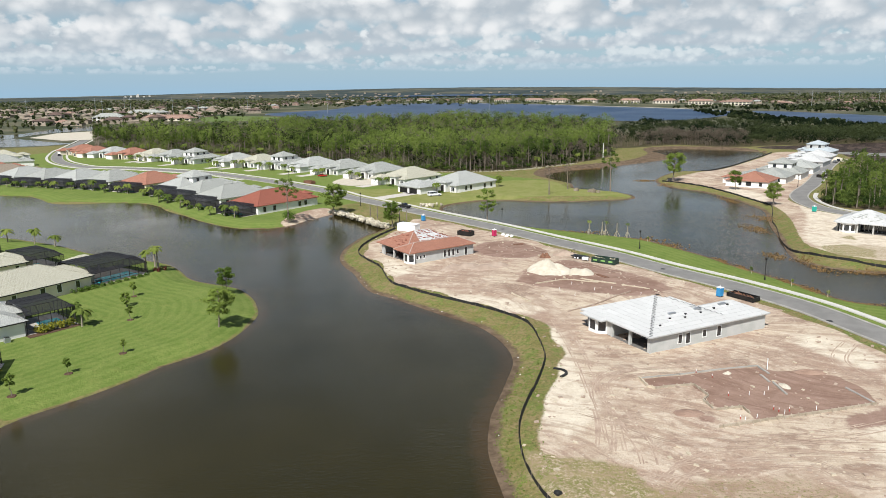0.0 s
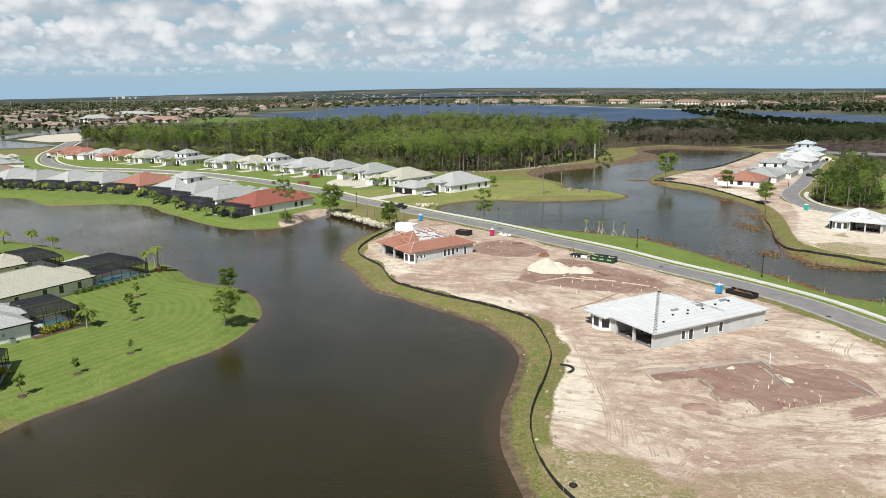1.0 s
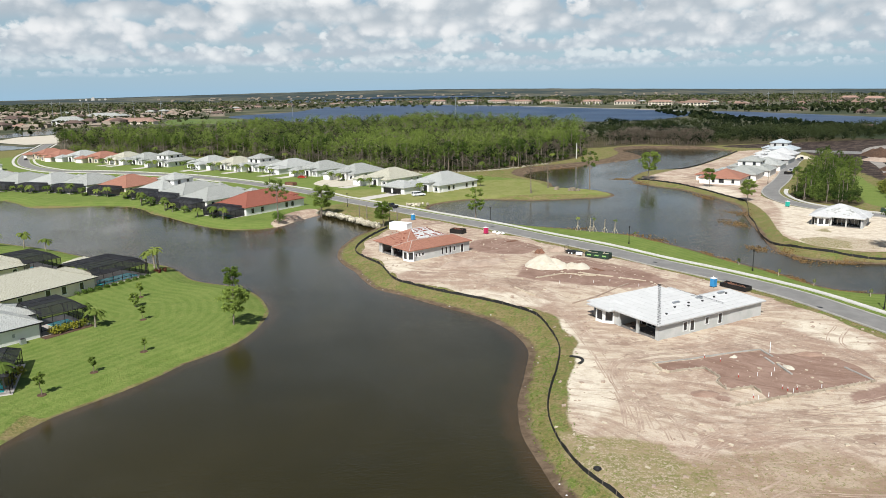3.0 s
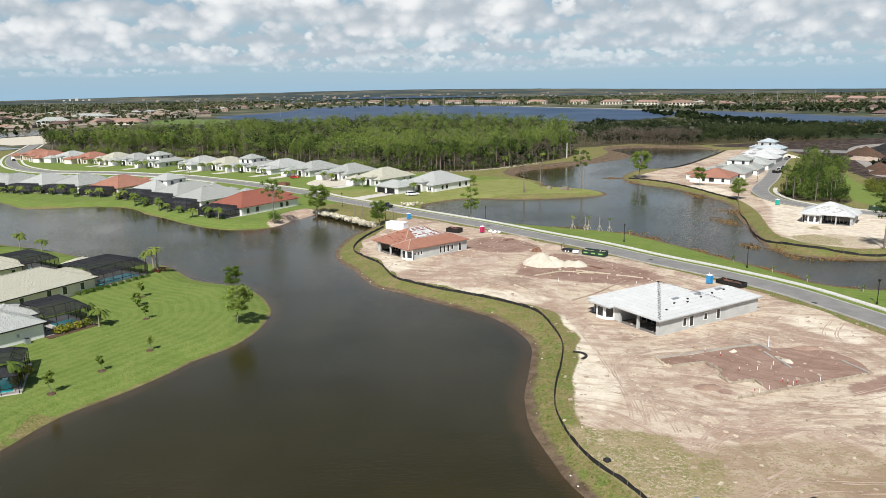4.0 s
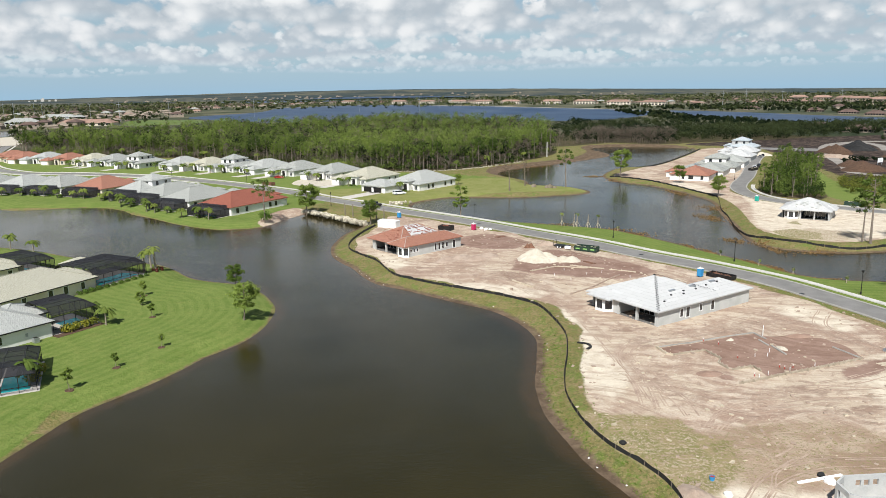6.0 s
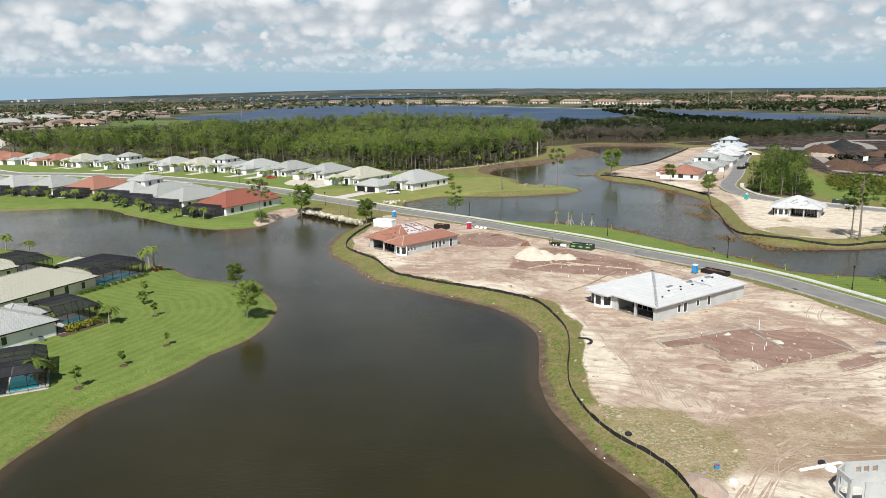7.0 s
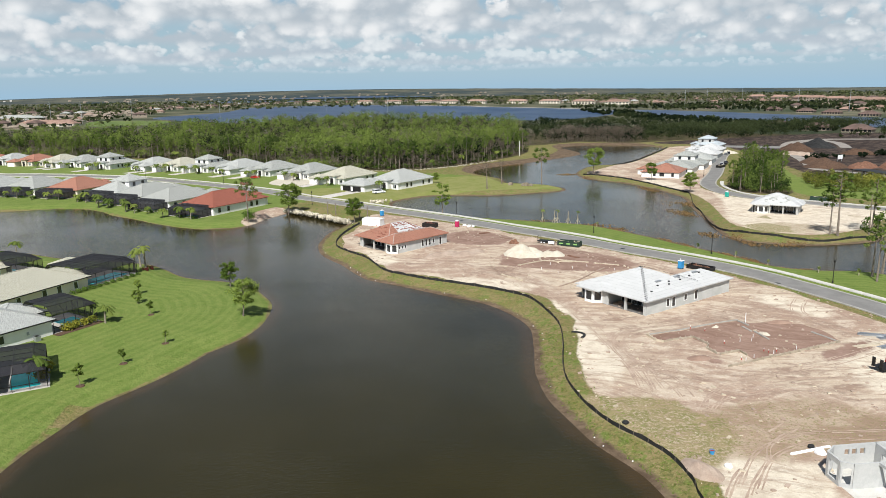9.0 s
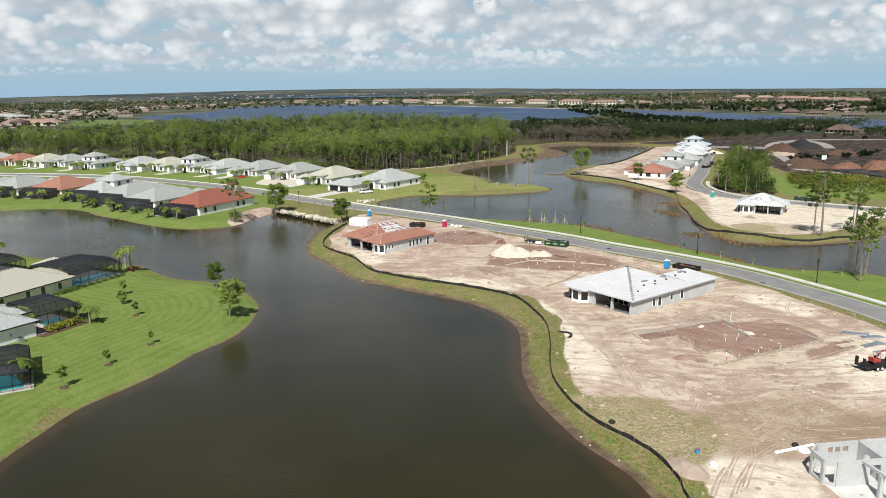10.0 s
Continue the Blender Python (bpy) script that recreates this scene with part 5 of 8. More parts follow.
for x in (0.2, 5.8):
    for y in (0.2, 4.2):
        part("column", Geo().box(x - 0.2, y - 0.2, 0, x + 0.2, y + 0.2, 3.5), STUCCO, kiosk)

L2M = local(-75.0, 125.6, 48)
near_house(L2M, [(-24, 0, 0, 15), (-6, 6.5, 2.4, 15.5)], PALE_TILE, STUCCO, "white stucco house with a ribbed pale grey tile roof", [(-9, 0, 0.9, 0.9, 1.4, "-y")])
cage(L2M @ pose(0.4, 10.6, 0, 0, 0, -90), 10.4, 8.6, 3.6, 1.3, "black pool cage behind yellow shrubs at the white house", pool=(3.6, 3.6, 8.8, 7.6))
ac = thing("air_conditioner", "grey air conditioner box beside the white wall", "air conditioner", L2M @ pose(-3.4, -1.0, 0))
part("case", Geo().box(-0.45, -0.45, 0.0, 0.45, 0.45, 0.9), STEEL, ac)
part("fan_grille", Geo().box(-0.35, -0.35, 0.9, 0.35, 0.35, 0.94), DARK, ac)
meterbox = solo("meter_box", Geo().box(-0.2, -0.12, 1.2, 0.2, 0.0, 1.8), STEEL, "grey meter box on the white wall", "meter box", L2M @ pose(-4.4, -0.02, 0))

L3M = local(-73.0, 96.9, 18.7)
near_house(L3M, [(-24, 0, -1.0, 14)], PALE_TILE, STUCCO, "white house with a pale grey tile roof near the shore", [(-6, 0, 0.9, 0.9, 1.4, "-y")])
cage(L3M @ pose(-0.6, 13.5, 0, 0, 0, -90), 13.0, 7.0, 2.8, 1.0, "black pool cage at the lawn's lower end", pool=(5.0, 2.0, 12.0, 6.0))
L0M = local(-98.3, 176.0, 52)
near_house(L0M, [(-26, 0, -4.0, 14), (-10, 2, -1.5, 11)], CREAM_TILE, CREAM, "cream house with a tan tile roof behind the pool house", [(-6, 0, 0.9, 0.9, 1.4, "-y")])
cage(L0M @ pose(-3.6, 13.5, 0, 0, 0, -90), 13.0, 9.0, 2.9, 1.3, "black pool cage by the far shore", pool=(4.5, 2.0, 11.0, 6.0))
L00M = local(-122.0, 190.5, 48)
near_house(L00M, [(-26, 0, -4.0, 14)], CREAM_TILE, CREAM, "cream house with a pale tile roof further up the point", [(-6, 0, 0.9, 0.9, 1.4, "-y")])
cage(L00M @ pose(-3.6, 13.5, 0, 0, 0, -90), 13.0, 8.0, 2.9, 1.3, "black pool cage further up the point", pool=(4.5, 2.0, 11.0, 6.0))


# ---- trees ----
def broadleaf(seed, h, spread, leaf, count=26, per=34, size=0.34, trunk=0.16, low=0.35, bark=BARK):
    """A young tree: a tapered trunk, limbs, and sprays of leaves at their ends."""
    r = random.Random(seed)
    wood, crown = Geo(), Geo()
    lean = Vector((r.uniform(-0.08, 0.08), r.uniform(-0.08, 0.08), 1))
    axis = [lean * (h * k / 5) + Vector((r.uniform(-0.1, 0.1), r.uniform(-0.1, 0.1), 0)) * (k > 0) for k in range(6)]
    wood.tube(axis, [trunk * (1.0 - 0.17 * k) for k in range(6)], 6)
    for k in range(count):
        t = r.uniform(low, 1.0)
        a = lean * (h * t)
        ang = r.uniform(0, 6.283)
        reach = spread * (0.35 + 0.65 * math.sin(math.pi * min(1, (t - low) / (1.02 - low) * 0.8 + 0.15))) * r.uniform(0.45, 1.05)
        b = a + Vector((math.cos(ang) * reach, math.sin(ang) * reach, r.uniform(0.1, 0.45) * reach))
        if k % 2 == 0:
            wood.tube([a, a * 0.45 + b * 0.55 + Vector((0, 0, -0.1)), b], [trunk * 0.28, trunk * 0.18, trunk * 0.07], 4, False)
        crown.leaves(b, spread * r.uniform(0.2, 0.36), int(per * 1.5), size * 0.62, r, 0.75)
        crown.leaves(a * 0.35 + b * 0.65, spread * 0.2, per // 3, size * 0.7, r, 0.75)
    return wood.mesh("trunk", bark), crown.mesh("crown", leaf)


def pine(seed, h, leaf=LEAF_PINE, per=46, dead=False, spread=0.115):
    """A slash pine: a tall bare trunk and a ragged crown in its upper half."""
    r = random.Random(seed)
    wood, crown = Geo(), Geo()
    bend = Vector((r.uniform(-0.05, 0.05), r.uniform(-0.05, 0.05), 1))
    axis = [bend * (h * k / 5) for k in range(6)]
    wood.tube(axis, [0.26 - 0.042 * k for k in range(6)], 5)
    for k in range(18):
        t = 0.56 + 0.42 * (k + r.random()) / 18
        a = bend * (h * t)
        ang = 2.4 * k + r.uniform(-0.6, 0.6)
        reach = h * spread * math.sin(math.pi * min(1.0, 0.25 + (t - 0.56) / 0.46 * 0.72)) * r.uniform(0.55, 1.25) + 0.3
        b = a + Vector((math.cos(ang) * reach, math.sin(ang) * reach, reach * r.uniform(0.1, 0.5)))
        wood.tube([a, b], [0.055, 0.02], 4, False)
        crown.leaves(b, h * r.uniform(0.045, 0.08), int(per * 1.5) if not dead else 5, 0.25, r, 0.7)
    return wood.mesh("trunk", BARK), crown.mesh("crown", leaf)


def palm(seed, h, fronds=13, length=2.1, leaf=LEAF_PALM, trunk=0.15, skirt=False):
    r = random.Random(seed)
    wood, crown = Geo(), Geo()
    bend = Vector((r.uniform(-0.06, 0.06), r.uniform(-0.06, 0.06), 1))
    wood.tube([bend * (h * k / 4) for k in range(5)], [trunk * 1.3, trunk, trunk * 0.95, trunk * 0.9, trunk * 0.8], 7)
    head = bend * h
    for k in range(fronds):
        ang = 6.283 * k / fronds + r.uniform(-0.25, 0.25)
        lift = r.uniform(-0.25, 0.95)
        d = Vector((math.cos(ang), math.sin(ang), 0))
        side = Vector((-d.y, d.x, 0))
        prev = None
        L = length * r.uniform(0.8, 1.15)
        for j in range(6):
            t = j / 5
            p = head + d * (L * t * (1 - 0.12 * t)) + Vector((0, 0, L * (lift * t - (0.55 + 0.5 * lift) * t * t)))
            w = L * 0.2 * (0.35 + 1.3 * t * (1.15 - t)) + 0.02
            now = (p + side * w - Vector((0, 0, w * 0.55)), p, p - side * w - Vector((0, 0, w * 0.55)))
            if prev:
                crown.face([prev[0], prev[1], now[1], now[0]])
                crown.face([prev[1], prev[2], now[2], now[1]])
            prev = now
    return wood.mesh("trunk", PALM_BARK), crown.mesh("crown", leaf)


def shrub(seed, w, d, h, leaf, count=220, size=0.16):
    r = random.Random(seed)
    g = Geo()
    for _ in range(count // 22):
        g.leaves((r.uniform(-w, w) / 2, r.uniform(-d, d) / 2, h * r.uniform(0.35, 0.7)), h * 0.42, 22, size, r, 1.0)
    return g.mesh("leaves", leaf)


def plant(kind, meshes, x, y, label, category="tree", deg=0.0, size=1.0, z=None, group=""):
    ob = thing(kind, label, category, Matrix.Translation((x, y, ground_at(x, y) - 0.05 if z is None else z)) @ pose(0, 0, 0, 0, 0, deg) @ Matrix.Scale(size, 4), group)
    part("trunk", meshes[0], None, ob)
    part("crown", meshes[1], None, ob)
    return ob


PALMS = [palm(k, 3.2 + 0.5 * (k % 3), 17, 2.2) for k in range(5)]
TALL_PALMS = [palm(20 + k, 5.6 + 0.6 * k, 16, 1.9, LEAF_PALM, 0.28) for k in range(2)]
YOUNG = [broadleaf(40 + k, 5.0, 1.5, LEAF_OAK, 18, 26, 0.26, 0.11) for k in range(3)]
SAPLING = [broadleaf(50 + k, 2.6, 0.55, LEAF_OAK, 22, 22, 0.24, 0.05, 0.5) for k in range(3)]
BUSHY = [broadleaf(60 + k, 3.0, 1.0, LEAF_OAK, 30, 34, 0.26, 0.07, 0.3) for k in range(2)]
LAKE_TREES = [broadleaf(70 + k, 8.5, 2.9, LEAF_OAK, 46, 52, 0.32, 0.2, 0.35) for k in range(3)]
THIN_PINES = [pine(80 + k, 12.5, LEAF_SUNNY, 30, spread=0.19) for k in range(3)]
BARE = [pine(90 + k, 10.0, LEAF_GREY, 20, True) for k in range(2)]

rng = random.Random(3)
# lawn trees on the point
plant("tree", LAKE_TREES[0], -41.5, 130.6, "young green tree on the lawn by the lake", size=0.86)
plant("tree", LAKE_TREES[1], -46.6, 154.0, "slim young tree at the lawn's edge", size=0.68)
for x, y, k, s in ((-62.4, 98.9, 0, 1.35), (-58.2, 107.2, 1, 0.95), (-53.4, 116.0, 2, 0.9), (-59.7, 134.4, 0, 1.1), (-65.7, 151.0, 1, 1.2)):
    plant("sapling", SAPLING[k], x, y, "staked young sapling in a mulch ring on the lawn", "sapling", size=s, deg=40 * k)
    solo("mulch_ring", Geo().tube([(0, 0, -0.1), (0, 0, 0.1)], [0.75, 0.6], 10), MULCH, "dark mulch ring round a sapling", "mulch", Matrix.Translation((x, y, ground_at(x, y))))
plant("bush", BUSHY[0], -64.2, 143.4, "round green bush on the lawn", "bush", size=0.95)
plant("palm_tree", PALMS[0], -67.3, 130.8, "small palm tree beside the white house", "palm tree")
plant("palm_tree", PALMS[1], -69.0, 101.5, "small palm beside the lower pool cage", "palm tree", size=1.05)
plant("palm_tree", PALMS[2], -71.0, 135.6, "bushy palm behind the pool cage", "palm tree", size=0.7)
for k, (x, y) in enumerate(((-71.6, 172.4), (-69.4, 175.0), (-71.5, 178.5))):
    plant("palm_tree", TALL_PALMS[k % 2], x, y, "cabbage palm with a thick trunk by the pool cage", "palm tree", deg=70 * k, size=0.95 - 0.1 * (k == 2))
for k, (x, y) in enumerate(((-112, 208), (-128, 212), (-119, 210))):
    plant("palm_tree", PALMS[k], x, y, "small palm by the far shore of the point", "palm tree", size=1.0)
GOLD, HEDGE, REDBUSH = shrub(1, 1.6, 1.2, 1.7, LEAF_GOLD, 260, 0.2), shrub(2, 2.2, 0.9, 0.8, LEAF_HEDGE, 220, 0.13), shrub(3, 1.6, 1.2, 1.0, LEAF_RED, 180, 0.15)
for k in range(5):
    p = L2M @ Vector((2.2 + 1.35 * k, -0.6 + 0.25 * k, 0))
    solo("shrub", GOLD, None, "yellow-green croton shrub in front of the pool cage", "shrub", Matrix.Translation((p.x, p.y, -0.05)) @ pose(0, 0, 0, 0, 0, 50 * k), "shrubs at the pool cage")
for k in range(7):
    p = L1M @ Vector((1.5 + 1.9 * k, -1.0, 0))
    solo("hedge", HEDGE, None, "low clipped green hedge along the pool cage", "hedge", Matrix.Translation((p.x, p.y, 0)) @ pose(0, 0, 0, 0, 0, 57), "hedge plants by the pool")
for k in range(3):
    p = L1M @ Vector((-3.8 + 1.6 * k, -0.9, 0))
    solo("hedge", HEDGE, None, "low green hedge at the cream house wall", "hedge", Matrix.Translation((p.x, p.y, 0)) @ pose(0, 0, 0, 0, 0, 57) @ Matrix.Scale(1.25, 4), "hedge plants by the wall")
for x, y in ((-69.4, 173.6), (-68.9, 176.4)):
    solo("shrub", REDBUSH, None, "dark red shrub under the palms", "shrub", Matrix.Translation((x, y, ground_at(x, y) - 0.1)))
solo("mulch_bed", Geo().box(-0.5, -1.4, -0.2, 9.0, 0.5, 0.06), MULCH, "dark mulch bed in front of the pool cage", "mulch", L2M @ pose(0.4, -0.6, 0, 0, 0, 4))
for k in range(3):
    p = L3M @ Vector((5.5 + 0.4 * k, 4 + 2.4 * k, 0))
    solo("shrub", GOLD, None, "yellow-green shrub beside the lower pool cage", "shrub", Matrix.Translation((p.x, p.y, -0.05)) @ pose(0, 0, 0, 0, 0, 90 * k))

# palms and young trees behind the lake villas
for k, (x, y, deg, rm, wm, lab, w, d, st) in enumerate(ROW_LAKE[:11]):
    for j in range(3):
        p = local(x, y, deg) @ Vector((-w / 2 + 2.5 + j * (w - 4) / 2 + rng.uniform(-1, 1), -d / 2 - 8.3 - rng.uniform(0, 2.0), 0))
        if inside(LAKE, p.x, p.y) < -1.5:
            plant("palm_tree", PALMS[(k + j) % 5], p.x, p.y, "small palm tree on the lawn behind a lake villa", "palm tree", deg=rng.uniform(0, 360), size=rng.uniform(0.75, 1.1), group="palms on the lake lawn")
    for j in range(2):
        p = local(x, y, deg) @ Vector((rng.uniform(-w / 2, w / 2), -d / 2 - 7.2, 0))
        solo("hedge", HEDGE, None, "dark green hedge along a lake villa's cage", "hedge", Matrix.Translation((p.x, p.y, -0.1)) @ pose(0, 0, 0, 0, 0, deg) @ Matrix.Scale(1.5, 4))
for k, (x, y, deg, rm, wm, lab, w, d, st, mir) in enumerate(ROW_FOREST[:11]):
    for j in range(2):
        p = local(x, y, deg) @ Vector((-3 + 7 * j + rng.uniform(-1, 1), -d / 2 - 2.5, 0))
        plant("palm_tree", PALMS[(k + j) % 5], p.x, p.y, "small palm tree in a villa's front garden", "palm tree", deg=rng.uniform(0, 360), size=rng.uniform(0.9, 1.25), group="palms in the front gardens")
    p = local(x, y, deg) @ Vector((5, -d / 2 - 0.8, 0))
    solo("shrub", HEDGE, None, "green shrubs along a villa's front", "shrub", Matrix.Translation((p.x, p.y, 0)) @ pose(0, 0, 0, 0, 0, deg) @ Matrix.Scale(1.4, 4))

# single trees round the water
plant("pine_tree", THIN_PINES[1], -50.6, 242.6, "tall sparse pine on the sandy beach", "pine tree", size=1.2)
plant("tree", LAKE_TREES[0], -37.6, 257.5, "green bushy tree at the beach", size=1.35)
solo("shrub", shrub(9, 3.2, 3.0, 3.2, LEAF_HEDGE, 420, 0.3), None, "dense dark bush at the foot of the beach tree", "shrub", Matrix.Translation((-50.0, 243.5, 0)))
plant("tree", LAKE_TREES[1], -14.6, 231.5, "round green tree at the end of the rock bank", size=1.0)
plant("tree", YOUNG[1], 16.8, 238.5, "slender green tree beside the pond", size=2.1)
plant("pine_tree", THIN_PINES[0], 73.4, 303.0, "lone slim pine on the grassy spit", "pine tree", size=1.35, group="pines on the spit")
plant("pine_tree", BARE[0], 46.5, 296.5, "thin bare tree on the grassy spit", "tree", size=1.2)
plant("pine_tree", BARE[1], 57, 312.0, "thin bare dead tree on the grassy spit", "tree", size=1.1)
plant("tree", LAKE_TREES[0], 110.0, 335.0, "dense green tree at the tip of the pond bank", size=1.5)
plant("tree", LAKE_TREES[1], 124.0, 262.5, "leafy tree on the sandy pond bank", size=1.0)
plant("tree", LAKE_TREES[2], 127.0, 304.0, "small tree beside the orange-roofed villa", size=0.9)
plant("tree", LAKE_TREES[1], 28.0, 323.0, "small ornamental tree beside the end villa", size=0.6)
for k, (x, y, s) in enumerate(((120.5, 170.6, 1.45), (119.4, 172.5, 1.1), (133.0, 172.4, 1.25), (131.0, 171.0, 1.0), (96.8, 128.6, 1.1), (102.1, 131.8, 1.25), (94.6, 124.5, 0.95))):
    plant("pine_tree", THIN_PINES[k % 3], x, y, "tall slash pine with a bare trunk beside the pond", "pine tree", deg=100 * k, size=s, z=max(ground_at(x, y), -1.5), group="pines by the pond")
for k, (x, y) in enumerate(((45.6, 212.5), (49.0, 210.5), (50.4, 211.8), (53.0, 208.8), (55.8, 207.6))):
    t = thing("staked_palm", "newly planted palm held by timber props", "palm tree", Matrix.Translation((x, y, ground_at(x, y) - 0.05)), "staked palms by the pond")
    part("trunk", Geo().tube([(0, 0, 0), (0, 0, 2.8), (0.05, 0, 4.2)], [0.17, 0.14, 0.1], 6), PALM_BARK, t)
    for j in range(3):
        a = j * 2.1
        part("prop", Geo().bar((math.cos(a) * 1.0, math.sin(a) * 1.0, 0), (math.cos(a) * 0.12, math.sin(a) * 0.12, 1.9), 0.09), LUMBER, t)
    if k % 2 == 0:
        part("crown", palm(120 + k, 0.4, 9, 0.9)[1], None, t).matrix_basis = pose(0, 0, 3.8)
for x, y in ((-20.5, 245.0), (-23.3, 249.0), (-12.5, 237.0), (-10.0, 234.0)):
    solo("palm_post", Geo().tube([(0, 0, -0.1), (0, 0, 3.0), (0, 0, 4.4)], [0.2, 0.17, 0.14], 7), BARK, "bare brown palm trunk by the street", "palm trunk", Matrix.Translation((x, y, 0)))

# ---- forests ----
PINES = [pine(200 + k, 13.0 + 0.9 * (k % 4), LEAF_SUNNY, 32) for k in range(6)]
GREY_TREES = [pine(220 + k, 12.0, LEAF_GREY, 26) for k in range(3)]
OAKS = [broadleaf(230 + k, 9.0, 3.6, LEAF_OAK, 26, 30, 0.45, 0.2, 0.3) for k in range(3)]
FPALMS = [palm(240 + k, 4.5, 15, 2.2, LEAF_PALM, 0.2) for k in range(2)]
rng = random.Random(11)
edge = curve(FOREST_AREA[:10], 3.2)
en = normals(edge)
for k in range(0, len(edge)):
    x, y = edge[k] - en[k] * rng.uniform(1.0, 12.0)
    c = rng.random()
    if c < 0.62:
        plant("pine_tree", rng.choice(PINES), x, y, "slash pine at the edge of the forest", "pine tree", rng.uniform(0, 360), rng.uniform(0.8, 1.2), group="pines at the forest edge")
    elif c < 0.8:
        plant("palm_tree", rng.choice(FPALMS), x, y, "cabbage palm at the edge of the forest", "palm tree", rng.uniform(0, 360), rng.uniform(0.8, 1.3), group="palms at the forest edge")
    elif c < 0.9:
        plant("tree", rng.choice(GREY_TREES), x, y, "bare grey tree at the edge of the forest", "tree", rng.uniform(0, 360), rng.uniform(0.7, 1.05), group="bare trees at the forest edge")
    else:
        plant("tree", rng.choice(OAKS), x, y, "low leafy tree at the edge of the forest", "tree", rng.uniform(0, 360), rng.uniform(0.6, 0.9), group="leafy trees at the forest edge")


def crowd(area, count, rng, hmin, hmax, quads, size, seed_name, leaf, label, width=0.24, trunks=True):
    """Many far trees in one mesh: numpy sprays on thin trunks."""
    poly = np.array(area, float)
    lo, hi = poly.min(0), poly.max(0)
    pts = np.stack([np.array([rng.uniform(lo[0], hi[0]) for _ in range(count * 14)]), np.array([rng.uniform(lo[1], hi[1]) for _ in range(count * 14)])], 1)
    pts = pts[sdf(poly, pts[:, 0], pts[:, 1]) > 1.0]
    # stands and clearings: slow drift of density, height and tone
    drift = np.array([noise.noise(Vector((x * 0.016, y * 0.016, 0.5))) + 0.5 * noise.noise(Vector((x * 0.05, y * 0.05, 7.5))) for x, y in pts[:count * 2]])
    pts = pts[:count * 2]
    order = np.argsort(-(drift + np.array([rng.uniform(-0.9, 0.9) for _ in drift])), kind="stable")[:count]
    pts, drift = pts[order], drift[order]
    gen_ = np.random.default_rng(len(pts) + quads)
    n = len(pts)
    h = gen_.uniform(hmin, hmax, n) * (1.0 + 0.36 * drift)
    # each crown is a handful of rounded clumps over a domed top
    limbs = 8 if quads >= 40 else 3
    quads = quads // limbs * limbs
    mid, deep = (0.68, 0.30) if trunks else (0.50, 0.36)
    rim = (h * width * gen_.uniform(0.65, 1.45, n))[:, None]
    out = gen_.normal(size=(n, limbs, 3)) + np.array([0, 0, 0.45])
    out /= np.linalg.norm(out, axis=2)[..., None] + 1e-9
    hub = np.stack([out[..., 0] * rim * 0.72, out[..., 1] * rim * 0.72, h[:, None] * (mid + deep * 0.75 * out[..., 2])], 2)
    ball = gen_.normal(size=(n, limbs, quads // limbs, 3))
    ball /= np.linalg.norm(ball, axis=3)[..., None] + 1e-9
    fat = (rim * gen_.uniform(0.40, 0.62, (n, limbs)))[:, :, None, None]
    q = (hub[:, :, None, :] + ball * fat * gen_.uniform(0.75, 1.0, (n, limbs, quads // limbs, 1)) * np.array([1, 1, 0.75])).reshape(n, quads, 3)
    c = q + np.concatenate([pts, np.zeros((n, 1))], 1)[:, None, :]
    c = c.reshape(-1, 3)
    nr = ball.reshape(-1, 3) + 0.6 * np.repeat(out, quads // limbs, axis=1).reshape(-1, 3)
    nr /= np.linalg.norm(nr, axis=1)[:, None] + 1e-9
    nr += gen_.normal(size=(len(c), 3)) * 0.22 + np.array([0, 0, 0.1])
    nr /= np.linalg.norm(nr, axis=1)[:, None]
    a = np.cross(nr, gen_.normal(size=(len(c), 3)))
    a /= np.linalg.norm(a, axis=1)[:, None] + 1e-9
    b = np.cross(nr, a)
    s = size * gen_.uniform(0.6, 1.3, (len(c), 1))
    w = size * gen_.uniform(0.45, 0.9, (len(c), 1))
    v = np.stack([c - a * s, c - b * w, c + a * s, c + b * w], 1).reshape(-1, 3)
    m = bpy.data.meshes.new(seed_name)
    m.from_pydata(v.tolist(), [], np.arange(len(v)).reshape(-1, 4).tolist())
    m.materials.append(leaf)
    tone = np.repeat(gen_.uniform(-0.40, 0.65, n) + 1.6 * drift - 0.15, quads * 4)
    m.attributes.new("tone", "FLOAT", "POINT").data.foreach_set("value", tone.astype(np.float32))
    ob = tagged(new(seed_name, m), label, "trees", kind="stuff")
    if trunks:
        g = Geo()
        for (x, y), hh in zip(pts, h):
            r = 0.14
            for k in range(3):
                a0, a1 = k * 2.094, (k + 1) * 2.094
                i = len(g.v)
                g.v += [(x + r * math.cos(a0), y + r * math.sin(a0), 0), (x + r * math.cos(a1), y + r * math.sin(a1), 0), (x, y, hh * 0.9)]
                g.f.append((i, i + 1, i + 2))
                g.uv += [(0, 0), (1, 0), (0, 1)]
        part("trunks", g, BARK, ob)
    return ob


